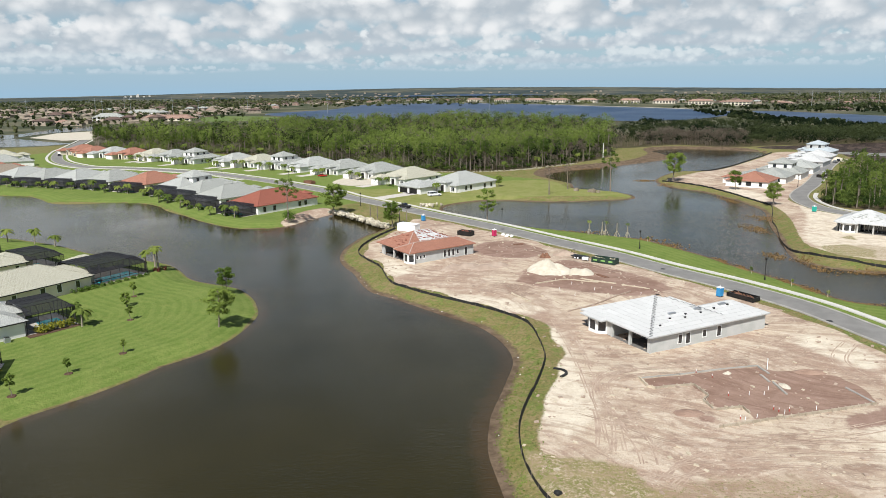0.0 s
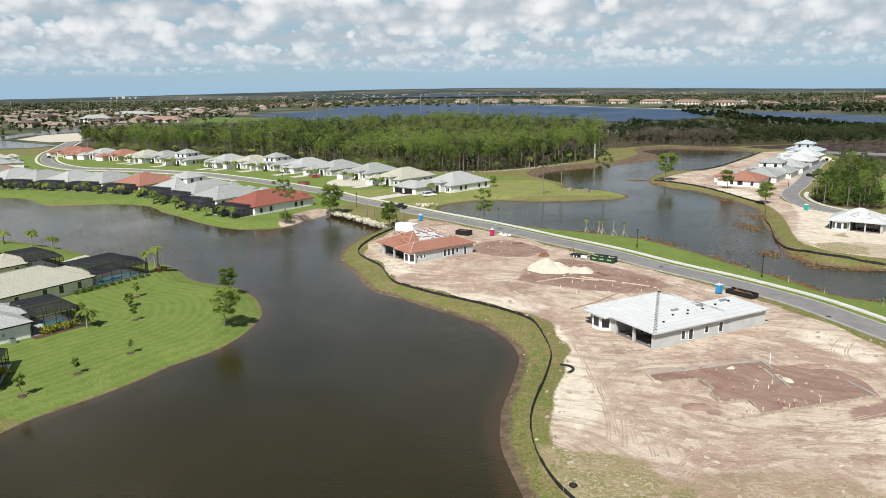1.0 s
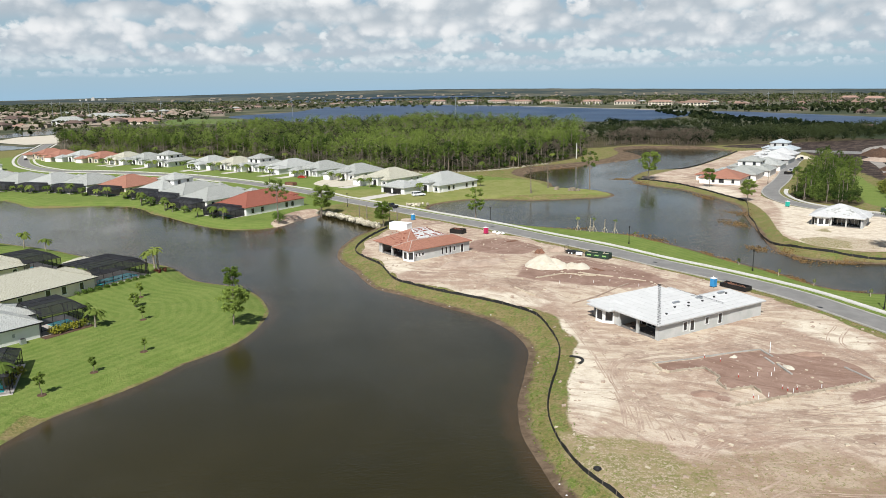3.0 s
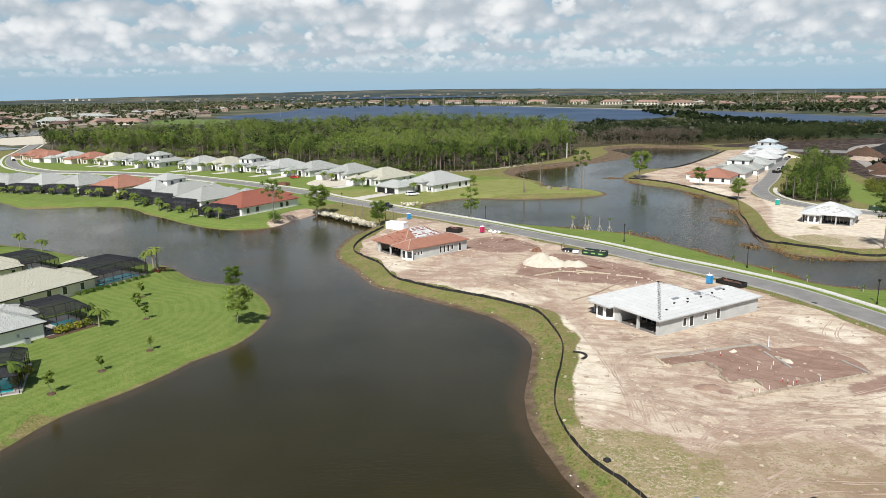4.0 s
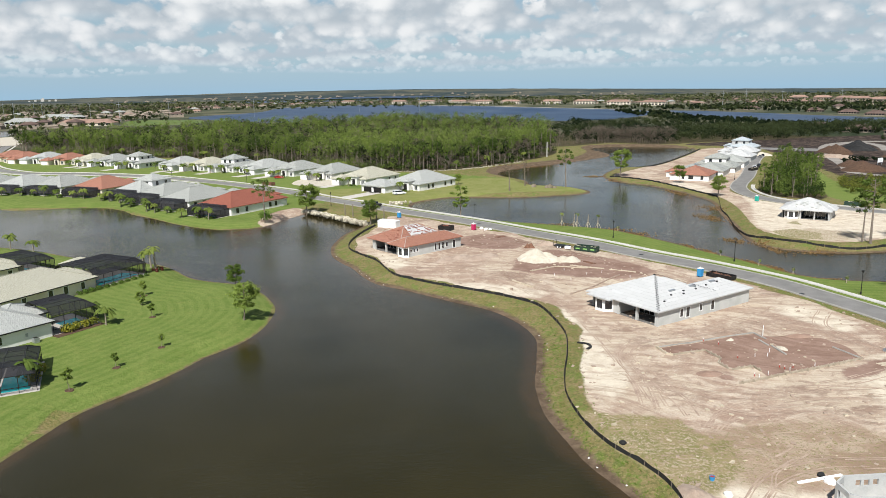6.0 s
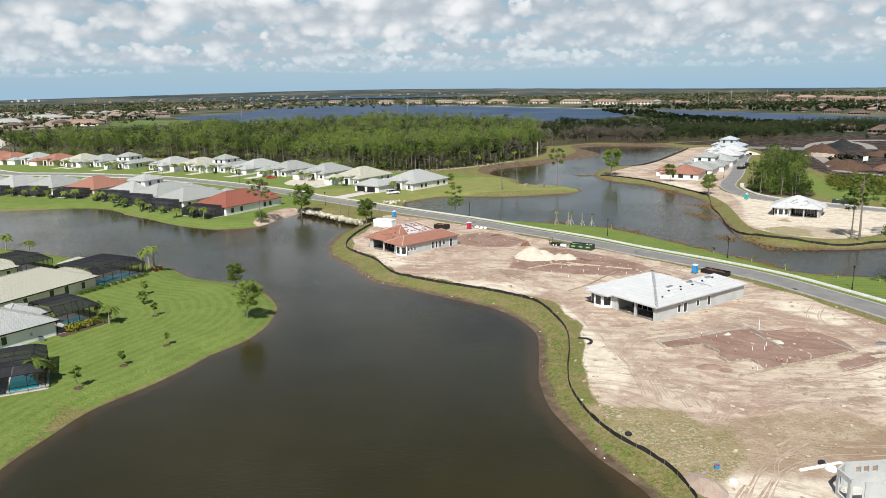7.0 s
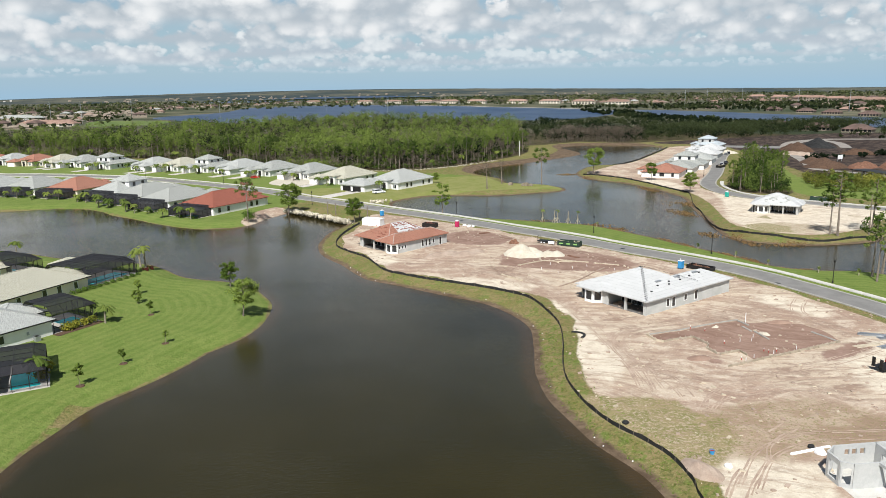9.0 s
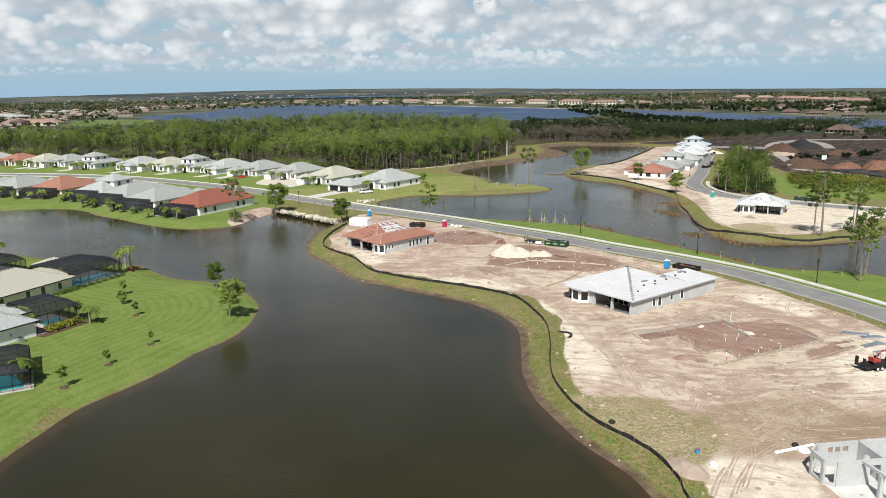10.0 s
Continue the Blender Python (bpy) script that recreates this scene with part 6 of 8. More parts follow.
FRONT = np.concatenate([edge - en * 3.0, (edge - en * 95.0)[::-1]])
crowd(FRONT, 900, rng, 9, 16.5, 184, 0.28, "forest", LEAF_PINE, "slash pines standing close behind the forest edge", width=0.19)
crowd(FRONT, 300, rng, 9, 15, 184, 0.30, "forest", LEAF_DARK, "dark-leaved trees among the pines at the forest edge", width=0.22)
crowd(FRONT, 420, rng, 8, 14, 80, 0.22, "forest", LEAF_GREY, "bare grey trees behind the forest edge", width=0.16)
crowd(FRONT, 560, rng, 4, 9, 72, 0.26, "undergrowth", LEAF_GREY, "brown twiggy undergrowth between the pines", width=0.34, trunks=False)
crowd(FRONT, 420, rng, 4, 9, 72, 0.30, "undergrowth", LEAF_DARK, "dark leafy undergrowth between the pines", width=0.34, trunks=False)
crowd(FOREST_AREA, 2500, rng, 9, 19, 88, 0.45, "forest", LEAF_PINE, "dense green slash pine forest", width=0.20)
crowd(FOREST_AREA, 700, rng, 9, 18, 80, 0.46, "forest", LEAF_DARK, "dark-leaved trees through the pine forest", width=0.24)
crowd(FOREST_AREA, 900, rng, 10, 18, 64, 0.34, "forest", LEAF_GREY, "bare grey cypress trees among the pines", width=0.17)
RIM = np.concatenate([edge + en * 1.0, (edge - en * 22.0)[::-1]])
crowd(RIM, 620, rng, 2.0, 7.5, 80, 0.27, "undergrowth", LEAF_PINE, "leafy undergrowth along the forest edge", width=0.55, trunks=False)
crowd(RIM, 480, rng, 2.0, 7.5, 72, 0.23, "undergrowth", LEAF_GREY, "dry brown scrub along the forest edge", width=0.5, trunks=False)
crowd(RIM, 130, rng, 2.0, 5.0, 50, 0.45, "undergrowth", LEAF_PALM, "palmetto thicket along the forest edge", width=0.5, trunks=False)
CYPRESS = [(110, 475), (130, 520), (180, 600), (250, 615), (244, 560), (213, 524), (181, 548), (135, 545)]
crowd(CYPRESS, 420, rng, 6, 12, 104, 0.28, "forest", LEAF_GREY, "grey leafless cypress wood behind the pond", width=0.26)
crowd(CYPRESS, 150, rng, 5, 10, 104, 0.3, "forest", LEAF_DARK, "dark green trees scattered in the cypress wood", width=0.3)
# these two woods are darkened by leaf colour, in place of a cloud's shadow
crowd([(205, 530), (250, 650), (340, 660), (470, 650), (520, 610), (430, 566), (300, 520), (256, 526), (225, 522)], 820, rng, 6, 13, 72, 0.46, "forest", LEAF_DARK, "wood behind the pond with cloud shade in its leaf colour", width=0.3, trunks=False)
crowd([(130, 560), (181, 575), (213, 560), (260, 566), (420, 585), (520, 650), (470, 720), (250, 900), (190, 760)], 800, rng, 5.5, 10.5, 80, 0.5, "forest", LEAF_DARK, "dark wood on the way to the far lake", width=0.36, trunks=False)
for k in range(60):
    while True:
        x, y = rng.uniform(140, 226), rng.uniform(232, 368)
        if inside(LANE_WOOD, x, y) > 0.5:
            break
    plant("pine_tree", rng.choice(PINES), x, y, "slash pine in the small wood by the side street", "pine tree", rng.uniform(0, 360), rng.uniform(0.55, 0.95), group="pines by the side street")
crowd(LANE_WOOD, 300, rng, 2.5, 7, 120, 0.24, "undergrowth", LEAF_PINE, "leafy undergrowth of the small wood", width=0.5, trunks=False)
crowd([(175, 255), (183, 275), (199, 298), (218, 294), (232, 266), (225, 238), (200, 236), (179, 243)], 240, rng, 2, 5, 80, 0.28, "undergrowth", LEAF_SCRUB, "yellow-green scrub beside the side street", width=0.5, trunks=False)


# ---- distance: far neighbourhoods, woods and the low horizon ----
rng = random.Random(21)
FAR_ROOFS = [TERRACOTTA, DIM_ROOF, TAN_TILE, GREY_TILE]


def far_house(roof_mat, w, d, storeys):
    ob = thing("house", "far house with a tiled hipped roof among trees", "house", local(0, 0, 0), "far houses")
    h = 3.2 * storeys
    part("wall", Geo().box(-w / 2, -d / 2, -0.3, w / 2, d / 2, h), FAR_STUCCO, ob)
    g = Geo()
    hip(g, -w / 2, -d / 2, w / 2, d / 2, h + 0.1, 0.42, 0.8)
    part("roof", g, roof_mat, ob)
    for k in range(3):
        window(ob, -w / 2 + w * (k + 0.5) / 3, -d / 2, h - 2.2, 1.8, 1.5, "-y", DARK)
    return ob


PROTO = [far_house(FAR_ROOFS[k % 4], 20 + 4 * (k % 3), 16, 1 + k % 2) for k in range(4)]
spots = []
for area, n in (
    ([(-1100, 900), (-500, 760), (-480, 1000), (-330, 1350), (-420, 2000), (-1300, 1900)], 70),
    ([(-420, 2100), (-260, 2500), (-60, 2860), (300, 2560), (480, 2400), (400, 2800), (-300, 2900), (-600, 2300)], 46),
    ([(600, 2050), (780, 1720), (900, 1550), (1300, 1400), (1500, 1900), (700, 2300)], 48),
    ([(700, 1180), (860, 860), (1150, 900), (1000, 1300)], 12),
    ([(-700, 560), (-520, 560), (-540, 720), (-760, 760)], 8),
):
    lo, hi = np.array(area).min(0), np.array(area).max(0)
    got = 0
    for _ in range(n * 30):
        x, y = rng.uniform(lo[0], hi[0]), rng.uniform(lo[1], hi[1])
        if got < n and inside(area, x, y) > 0 and all((x - a) ** 2 + (y - b) ** 2 > 26 ** 2 for a, b in spots):
            spots.append((x, y))
            got += 1
for k, p in enumerate(PROTO):
    p.matrix_basis = local(*spots[k], rng.uniform(-40, 40))
for k, (x, y) in enumerate(spots[4:]):
    copy_thing(PROTO[rng.choice((0, 0, 0, 1, 1, 2, 3))], local(x, y, rng.choice((0, 90)) + rng.uniform(-25, 25)))

FAR_WOODS = [
    [(-1300, 850), (-520, 640), (-420, 860), (-330, 1250), (-420, 2000), (-1500, 2000)],
    [(-1600, 2050), (-420, 2300), (-100, 2880), (300, 2520), (560, 2180), (760, 1760), (1500, 1500), (1900, 2300), (900, 2900), (-900, 2900)],
    [(480, 1520), (600, 1240), (860, 800), (1500, 1000), (1500, 1500)],
    [(380, 640), (480, 560), (470, 640), (476, 720), (488, 825), (468, 900), (472, 1030), (535, 1290), (460, 1320), (400, 1000)],
]
for area, n, lab in zip(FAR_WOODS, (1500, 1500, 1500, 420), ("trees and palms among far houses", "far woods round the lakes", "trees between far houses", "dark trees before the far lake")):
    crowd(area, n, rng, *((5, 11) if n != 420 else (3, 5.5)), 18, 2.2, "far_trees", LEAF_DARK if area in FAR_WOODS[2:] else LEAF_FAR, lab, width=0.42, trunks=False)
crowd(FAR_WOODS[1], 1300, rng, 5, 10, 18, 2.2, "far_trees", LEAF_GREY, "leafless grey cypress flats beyond the lake", width=0.42, trunks=False)
crowd([(-2600, 2000), (2600, 1900), (3800, 4500), (-3800, 4500)], 5200, rng, 3, 7, 8, 4.5, "far_trees", LEAF_FAR, "endless low woods towards the horizon", width=2.0, trunks=False)

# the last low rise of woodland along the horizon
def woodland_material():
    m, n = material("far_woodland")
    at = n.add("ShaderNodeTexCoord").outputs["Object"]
    shade_patch = n.noise(n.scaled(at, (0.0016, 0.0045, 0.02)), 1.0, 6.0, 0.7)
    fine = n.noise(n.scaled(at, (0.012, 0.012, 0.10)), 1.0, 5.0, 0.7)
    # bluish dark patches paint cloud shadow and haze over the brown woodland
    col = n.mix(n.ramp(shade_patch, 0.42, 0.58), (0.036, 0.050, 0.052), (0.105, 0.102, 0.076))
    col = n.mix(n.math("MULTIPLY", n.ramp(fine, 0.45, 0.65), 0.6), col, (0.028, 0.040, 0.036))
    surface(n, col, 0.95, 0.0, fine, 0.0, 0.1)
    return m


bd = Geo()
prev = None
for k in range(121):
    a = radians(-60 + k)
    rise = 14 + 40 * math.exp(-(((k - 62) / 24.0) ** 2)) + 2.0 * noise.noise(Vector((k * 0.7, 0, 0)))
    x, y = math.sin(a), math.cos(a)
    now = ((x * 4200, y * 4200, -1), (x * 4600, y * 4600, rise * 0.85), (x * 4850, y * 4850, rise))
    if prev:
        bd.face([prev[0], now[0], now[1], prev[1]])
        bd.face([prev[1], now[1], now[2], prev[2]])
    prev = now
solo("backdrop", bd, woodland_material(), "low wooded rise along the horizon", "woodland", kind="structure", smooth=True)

for k in range(18):
    x, y = rng.uniform(-900, 1000), rng.uniform(900, 1900)
    t = thing("power_pole", "tall far utility pole", "utility pole", Matrix.Translation((x, y, 0)), "far utility poles")
    part("mast", Geo().tube([(0, 0, 0), (0, 0, 34)], [0.35, 0.2], 6), STEEL, t)
    part("arm", Geo().box(-3, -0.2, 29, 3, 0.2, 29.5), STEEL, t)
solo("utility_post", Geo().tube([(0, 0, 0), (0, 0, 9.5)], [0.35, 0.28], 8), CONCRETE, "pale concrete post before the forest", "post", Matrix.Translation((103, 447, 0)))


def long_building(x, y, deg, w, d, h, roof_mat, wall_mat, label, group):
    t = thing("building", label, "building", local(x, y, deg), group)
    part("wall", Geo().box(-w / 2, -d / 2, -0.3, w / 2, d / 2, h), wall_mat, t)
    g = Geo()
    hip(g, -w / 2, -d / 2, w / 2, d / 2, h, 0.5, 1.0)
    part("roof", g, roof_mat, t)
    for j in range(7):
        for z in ((1.0, 4.6) if h > 6 else (1.0,)):
            window(t, -w / 2 + w * (j + 0.5) / 7, -d / 2, z, w / 12, 2.0, "-y", DARK)


for x, y in ((-39, 2740), (136, 2547), (224, 2438), (313, 2328), (379, 2245), (447, 2161), (541, 2044), (610, 1957), (654, 1811), (692, 1683)):
    long_building(x, y, -32, 58, 18, 8, TERRACOTTA, CREAM, "long two-storey cream apartment building with a terracotta roof", "apartment buildings on the far shore")
for x, y in ((1257, 1986), (1242, 1855), (1228, 1739), (1205, 1652), (1155, 1516), (1145, 1440), (1104, 1332)):
    long_building(x, y, -38, 46, 18, 9, TERRACOTTA, FAR_STUCCO, "far apartment building with a terracotta roof above dark trees", "apartment buildings beyond the trees")
long_building(-415, 1145, -12, 84, 20, 4, TERRACOTTA, CREAM, "long low far building with a terracotta roof", "far buildings")
long_building(-505, 1140, 12, 44, 22, 7, GREY_TILE, STUCCO, "white far clubhouse with a pale roof", "far buildings")
long_building(-560, 1420, 5, 60, 20, 6, GREY_TILE, STUCCO, "long white far building", "far buildings")
for x, y in ((425, 648), (436, 606), (446, 566), (700, 1255), (709, 1084), (700, 990), (690, 920), (680, 836)):
    long_building(x, y, -50, 24, 16, 3.0, DIM_ROOF, FAR_STUCCO, "far lakeside villa, brown tile roof coloured dark for cloud shade", "far lakeside villas")

for k in range(6):
    a = radians(-22.7 + 0.28 * k + 0.1 * (k % 3))
    solo("tower_block", Geo().box(-5, -5, 0, 5, 5, 24 + 4 * ((k * 5) % 4)), CONCRETE, "tiny pale tower block on the horizon", "tower", local(4500 * math.sin(a), 4500 * math.cos(a), 20), "towers on the horizon")

# a strip of lake and pale roofs on the far rise
def on_rise(deg, dist):
    a = radians(deg)
    k = deg + 60
    rise = 14 + 40 * math.exp(-(((k - 62) / 24.0) ** 2))
    return dist * math.sin(a), dist * math.cos(a), (dist - 4200) / 400 * rise * 0.85


strip = Geo()
for k in range(24):
    d0, d1 = -4.5 + 0.55 * k, -3.95 + 0.55 * k
    e0, e1 = [70 * math.sin(math.pi * (q / 24)) ** 0.6 for q in (k, k + 1)]
    q = [on_rise(d0, 4240), on_rise(d1, 4240), on_rise(d1, 4240 + e1), on_rise(d0, 4240 + e0)]
    strip.face([(x * 0.992, y * 0.992, z + 1.2) for x, y, z in q])
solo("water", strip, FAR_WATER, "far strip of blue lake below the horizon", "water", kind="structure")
# roofs too far off to tell apart
walls, roofs = Geo(), Geo()
for k in range(340):
    if k < 80:
        x, y, z = on_rise(rng.uniform(-18, 22), rng.uniform(4215, 4420))
        x, y, z = x * 0.994, y * 0.994, z + 0.4
    else:
        x, y, z = rng.uniform(-1100, -380), rng.uniform(1050, 2000), 0
    w, d, h = rng.uniform(10, 17), rng.uniform(9, 13), rng.choice((2.6, 2.8, 5.0))
    m = local(x, y, rng.uniform(-35, 35), z)
    walls.box(-w / 2, -d / 2, -1, w / 2, d / 2, h, m)
    g = Geo()
    hip(g, -w / 2, -d / 2, w / 2, d / 2, h + 0.1, 0.42, 0.8)
    base = len(roofs.v)
    roofs.v += [tuple(m @ Vector(p)) for p in g.v]
    roofs.f += [tuple(base + i for i in f) for f in g.f]
    roofs.uv += list(g.uv)
town = tagged(part("far_houses", walls, FAR_STUCCO), "countless far houses with tan tile roofs", "houses", kind="stuff")
part("roofs", roofs, TAN_TILE, town)


# ---- silt fences ----
def silt_fence(line, label, h=0.65):
    ob = thing("silt_fence", label, "silt fence")
    g = Geo()
    pts = [(x, y, ground_at(x, y)) for x, y in line]
    for k, (a, b) in enumerate(zip(pts, pts[1:])):
        ha, hb = (h * (0.9 + 0.22 * math.sin(j * 1.9) * math.sin(j * 0.37)) for j in (k, k + 1))
        g.face([(a[0], a[1], a[2] - 0.1), (b[0], b[1], b[2] - 0.1), (b[0], b[1], b[2] + hb), (a[0], a[1], a[2] + ha)])
        g.face([(a[0] + 0.03, a[1], a[2] + ha), (b[0] + 0.03, b[1], b[2] + hb), (b[0] + 0.25, b[1] + 0.05, b[2] + 0.0), (a[0] + 0.25, a[1] + 0.05, a[2] + 0.0)])
    part("fabric", g, BLACK, ob, "sagging black silt fabric")
    post = Geo().box(-0.025, -0.025, -0.1, 0.025, 0.025, h + 0.12).mesh("post", BARK)
    for k in range(0, len(pts), 2):
        part("post", post, None, ob).matrix_basis = pose(pts[k][0] - 0.05, pts[k][1], pts[k][2], 0, 4 * math.sin(k), 0)
    return ob


silt_fence(FENCE_LINE, "black silt fence winding along the sandy lots")
silt_fence(POND_FENCE, "black silt fence along the far pond bank", 0.8)
silt_fence(POND_FENCE_2, "black silt fence round the pond's sandy bank", 0.7)

# ---- site furniture ----
def toilet(x, y, deg, shell_mat, label):
    ob = thing("portable_toilet", label, "portable toilet", local(x, y, deg, ground_at(x, y)) @ Matrix.Scale(0.93, 4))
    part("base", Geo().box(-0.6, -0.6, 0, 0.6, 0.6, 0.14), DARK, ob)
    part("cabin", Geo().box(-0.55, -0.55, 0.14, 0.55, 0.55, 2.05), shell_mat, ob)
    part("door", Geo().box(-0.4, -0.58, 0.2, 0.4, -0.55, 1.95), shell_mat, ob)
    g = Geo()
    hip(g, -0.55, -0.55, 0.55, 0.55, 2.12, 0.35, 0.06, 0.08)
    part("roof", g, WHITE_PLASTIC, ob, "white domed roof")
    part("vent_pipe", Geo().tube([(0.4, 0.4, 1.9), (0.4, 0.4, 2.55)], [0.06, 0.06], 6), WHITE_PLASTIC, ob)
    return ob


toilet(59.1, 145.3, 30, BLUE_PLASTIC, "blue portable toilet with a white roof beside the street")
toilet(17.0, 211.5, 35, PINK_PLASTIC, "magenta portable toilet with a white roof on the lot")
toilet(-4.6, 239.0, 35, BLUE_PLASTIC, "blue portable toilet at the kerb")
toilet(131.5, 247.5, 20, TEAL_PLASTIC, "teal portable toilet on the sandy lane corner")


def dumpster(x, y, deg, length, mat, label, junk=None, band=None, h=1.35):
    ob = thing("dumpster", label, "dumpster", local(x, y, deg, ground_at(x, y)))
    w = 2.3
    g = Geo()
    g.box(-length / 2, -w / 2, 0.15, length / 2, w / 2, 0.25)
    for a in (-1, 1):
        g.box(-length / 2, a * w / 2 - 0.05, 0.15, length / 2, a * w / 2 + 0.05, h)
        g.box(a * length / 2 - 0.05, -w / 2, 0.15, a * length / 2 + 0.05, w / 2, h)
    part("bin", g, mat, ob)
    n = int(length / 0.75)
    for k in range(n + 1):
        xx = -length / 2 + length * k / n
        for a in (-1, 1):
            part("rib", Geo().box(xx - 0.06, a * (w / 2 + 0.05) - 0.05, 0.15, xx + 0.06, a * (w / 2 + 0.05) + 0.05, h - 0.05), mat, ob)
    for a in (-1, 1):
        part("rim", Geo().box(-length / 2, a * w / 2 - 0.09, h, length / 2, a * w / 2 + 0.09, h + 0.1), mat, ob)
    for a in (-1, 1):
        part("wheel", Geo().tube([(a * length * 0.36, -w / 2 - 0.1, 0.14), (a * length * 0.36, w / 2 + 0.1, 0.14)], [0.14, 0.14], 8), STEEL, ob)
    if band:
        for k in range(3):
            xx = -length / 2 + length * (k + 0.5) / 3
            part("marking", Geo().box(xx - 0.55, -w / 2 - 0.13, 0.6, xx + 0.55, -w / 2 - 0.11, 0.95), band, ob, "pale green marking bar")
    r = random.Random(int(x * 10))
    g = Geo()
    for _ in range(26):
        g.box(-0.5, -0.12, -0.06, 0.5, 0.12, 0.06, pose(r.uniform(-length / 2 + 0.5, length / 2 - 0.5), r.uniform(-w / 2 + 0.4, w / 2 - 0.4), h * r.uniform(0.55, 1.0), r.uniform(-30, 30), r.uniform(-25, 25), r.uniform(0, 180)))
    part("debris", g, junk or LUMBER, ob, "heap of building waste")
    return ob


dumpster(42.0, 176.0, -39, 6.2, GREEN_PAINT, "dark green open dumpster with pale markings", LUMBER, LIME_PAINT)
dumpster(63.2, 143.4, -58, 6.0, DARK, "dark low dumpster filled with rusty scrap", RUST, None, 0.95)
dumpster(-60.4, 342.5, -45, 6.0, RUST, "brown dumpster at the street's edge", RUST)
dumpster(8.6, 213.6, -35, 4.4, DARK, "dark dumpster heaped with broken roof tiles", RED_TILE)
dumpster(158.4, 229.5, -38, 6.4, GREEN_PAINT, "dark dumpster beside the side street", LUMBER)
dumpster(185.0, 344.0, 35, 6.0, DARK, "dark dumpster in front of the new villas", LUMBER)

# white-wrapped container behind the tiled shell
box_ = thing("container", "white wrapped storage container behind the tiled roof", "container", local(-8.8, 221.8, -35))
part("body", Geo().box(-3.6, -1.4, 0, 3.2, 1.4, 2.2), WHITE_PLASTIC, box_)
part("lid", Geo().box(-3.5, -1.5, 2.2, 3.3, 1.5, 2.32), WHITE_PLASTIC, box_)
for k in range(5):
    part("rib", Geo().box(-3.4 + 1.6 * k, -1.46, 0.1, -3.3 + 1.6 * k, -1.4, 2.2), WHITE_PLASTIC, box_)


def street_lamp(x, y):
    ob = thing("street_lamp", "black street lamp on a tall slim post", "street lamp", local(x, y, 0, ground_at(x, y)), "street lamps")
    part("base", Geo().tube([(0, 0, -0.1), (0, 0, 0.6)], [0.22, 0.14], 8), DARK, ob)
    part("post", Geo().tube([(0, 0, 0.6), (0, 0, 4.6)], [0.09, 0.07], 8), DARK, ob)
    part("lantern", Geo().tube([(0, 0, 4.6), (0, 0, 4.75), (0, 0, 5.1), (0, 0, 5.2)], [0.08, 0.24, 0.28, 0.06], 8), DARK, ob)


for x, y in ((74.1, 157.7), (55.0, 191.5), (21.7, 237.5), (84.6, 125.6), (-29.0, 272.0), (-72.0, 352.0), (-118, 397), (157.0, 311.0)):
    street_lamp(x, y)


def mound(x, y, w, d, h, mat, label, seed, category="pile", deg=0, peaks=3):
    """A heap of loose earth with several humps."""
    r = random.Random(seed)
    hum = [(r.uniform(-0.35, 0.35), r.uniform(-0.25, 0.25), r.uniform(0.7, 1.0)) for _ in range(peaks)]
    n = 26
    m = local(x, y, deg, ground_at(x, y))
    g = Geo()
    P = []
    for j in range(n + 1):
        for i in range(n + 1):
            u, v = 2 * i / n - 1, 2 * j / n - 1
            z = max(max(0.0, a - 1.25 * math.hypot((u - hx) * 0.95, (v - hy))) for hx, hy, a in hum)
            z = z * h * (1 + 0.16 * noise.noise(Vector((u * 4 + seed, v * 4, 0)))) + 0.07 * h * noise.noise(Vector((u * 11, v * 11, seed)))
            z *= max(0.0, 1 - max(abs(u), abs(v)) ** 6)
            z -= 0.5 * h * max(0.0, math.hypot(u, v) - 0.62 + 0.38 * noise.noise(Vector((u * 2.6, v * 2.6, seed + 4.0))))
            q = m @ Vector((u * w / 2, v * d / 2, 0))
            P.append((u * w / 2, v * d / 2, z - 0.05 + ground_at(q.x, q.y) - m.translation.z))
    for j in range(n):
        for i in range(n):
            k = j * (n + 1) + i
            g.face([P[k], P[k + 1], P[k + n + 2], P[k + n + 1]])
    return solo("sand_mound" if mat == SANDPILE else "earth_mound", g, mat, label, category, m, smooth=False)


mound(27.5, 167.5, 15, 11, 3.3, SANDPILE, "heap of fresh pale yellow sand on the lot", 1, deg=-20)
mound(34.0, 166.0, 8, 7, 1.5, SANDPILE, "low spread of pale sand beside the heap", 2)
mound(5.5, 173.0, 14, 7, 1.1, DIRTPILE, "low brown dirt heap before the tiled shell", 3, deg=35, peaks=5)
mound(12.5, 173.5, 13, 8, 1.0, DIRTPILE, "low brown dirt heap on the lot", 4, deg=20, peaks=5)
mound(28.0, 183.0, 3.4, 2.6, 1.3, RUST, "small heap of rusty brown rubble", 5)
mound(33.5, 186.0, 8, 5, 1.2, DIRTPILE, "brown dirt heap near the street", 6, peaks=4)
mound(16.4, 58.0, 4.0, 8.0, 0.9, DIRTPILE, "lumpy sandy spoil heap against the silt fence", 7, deg=14, peaks=9)
rng = random.Random(17)
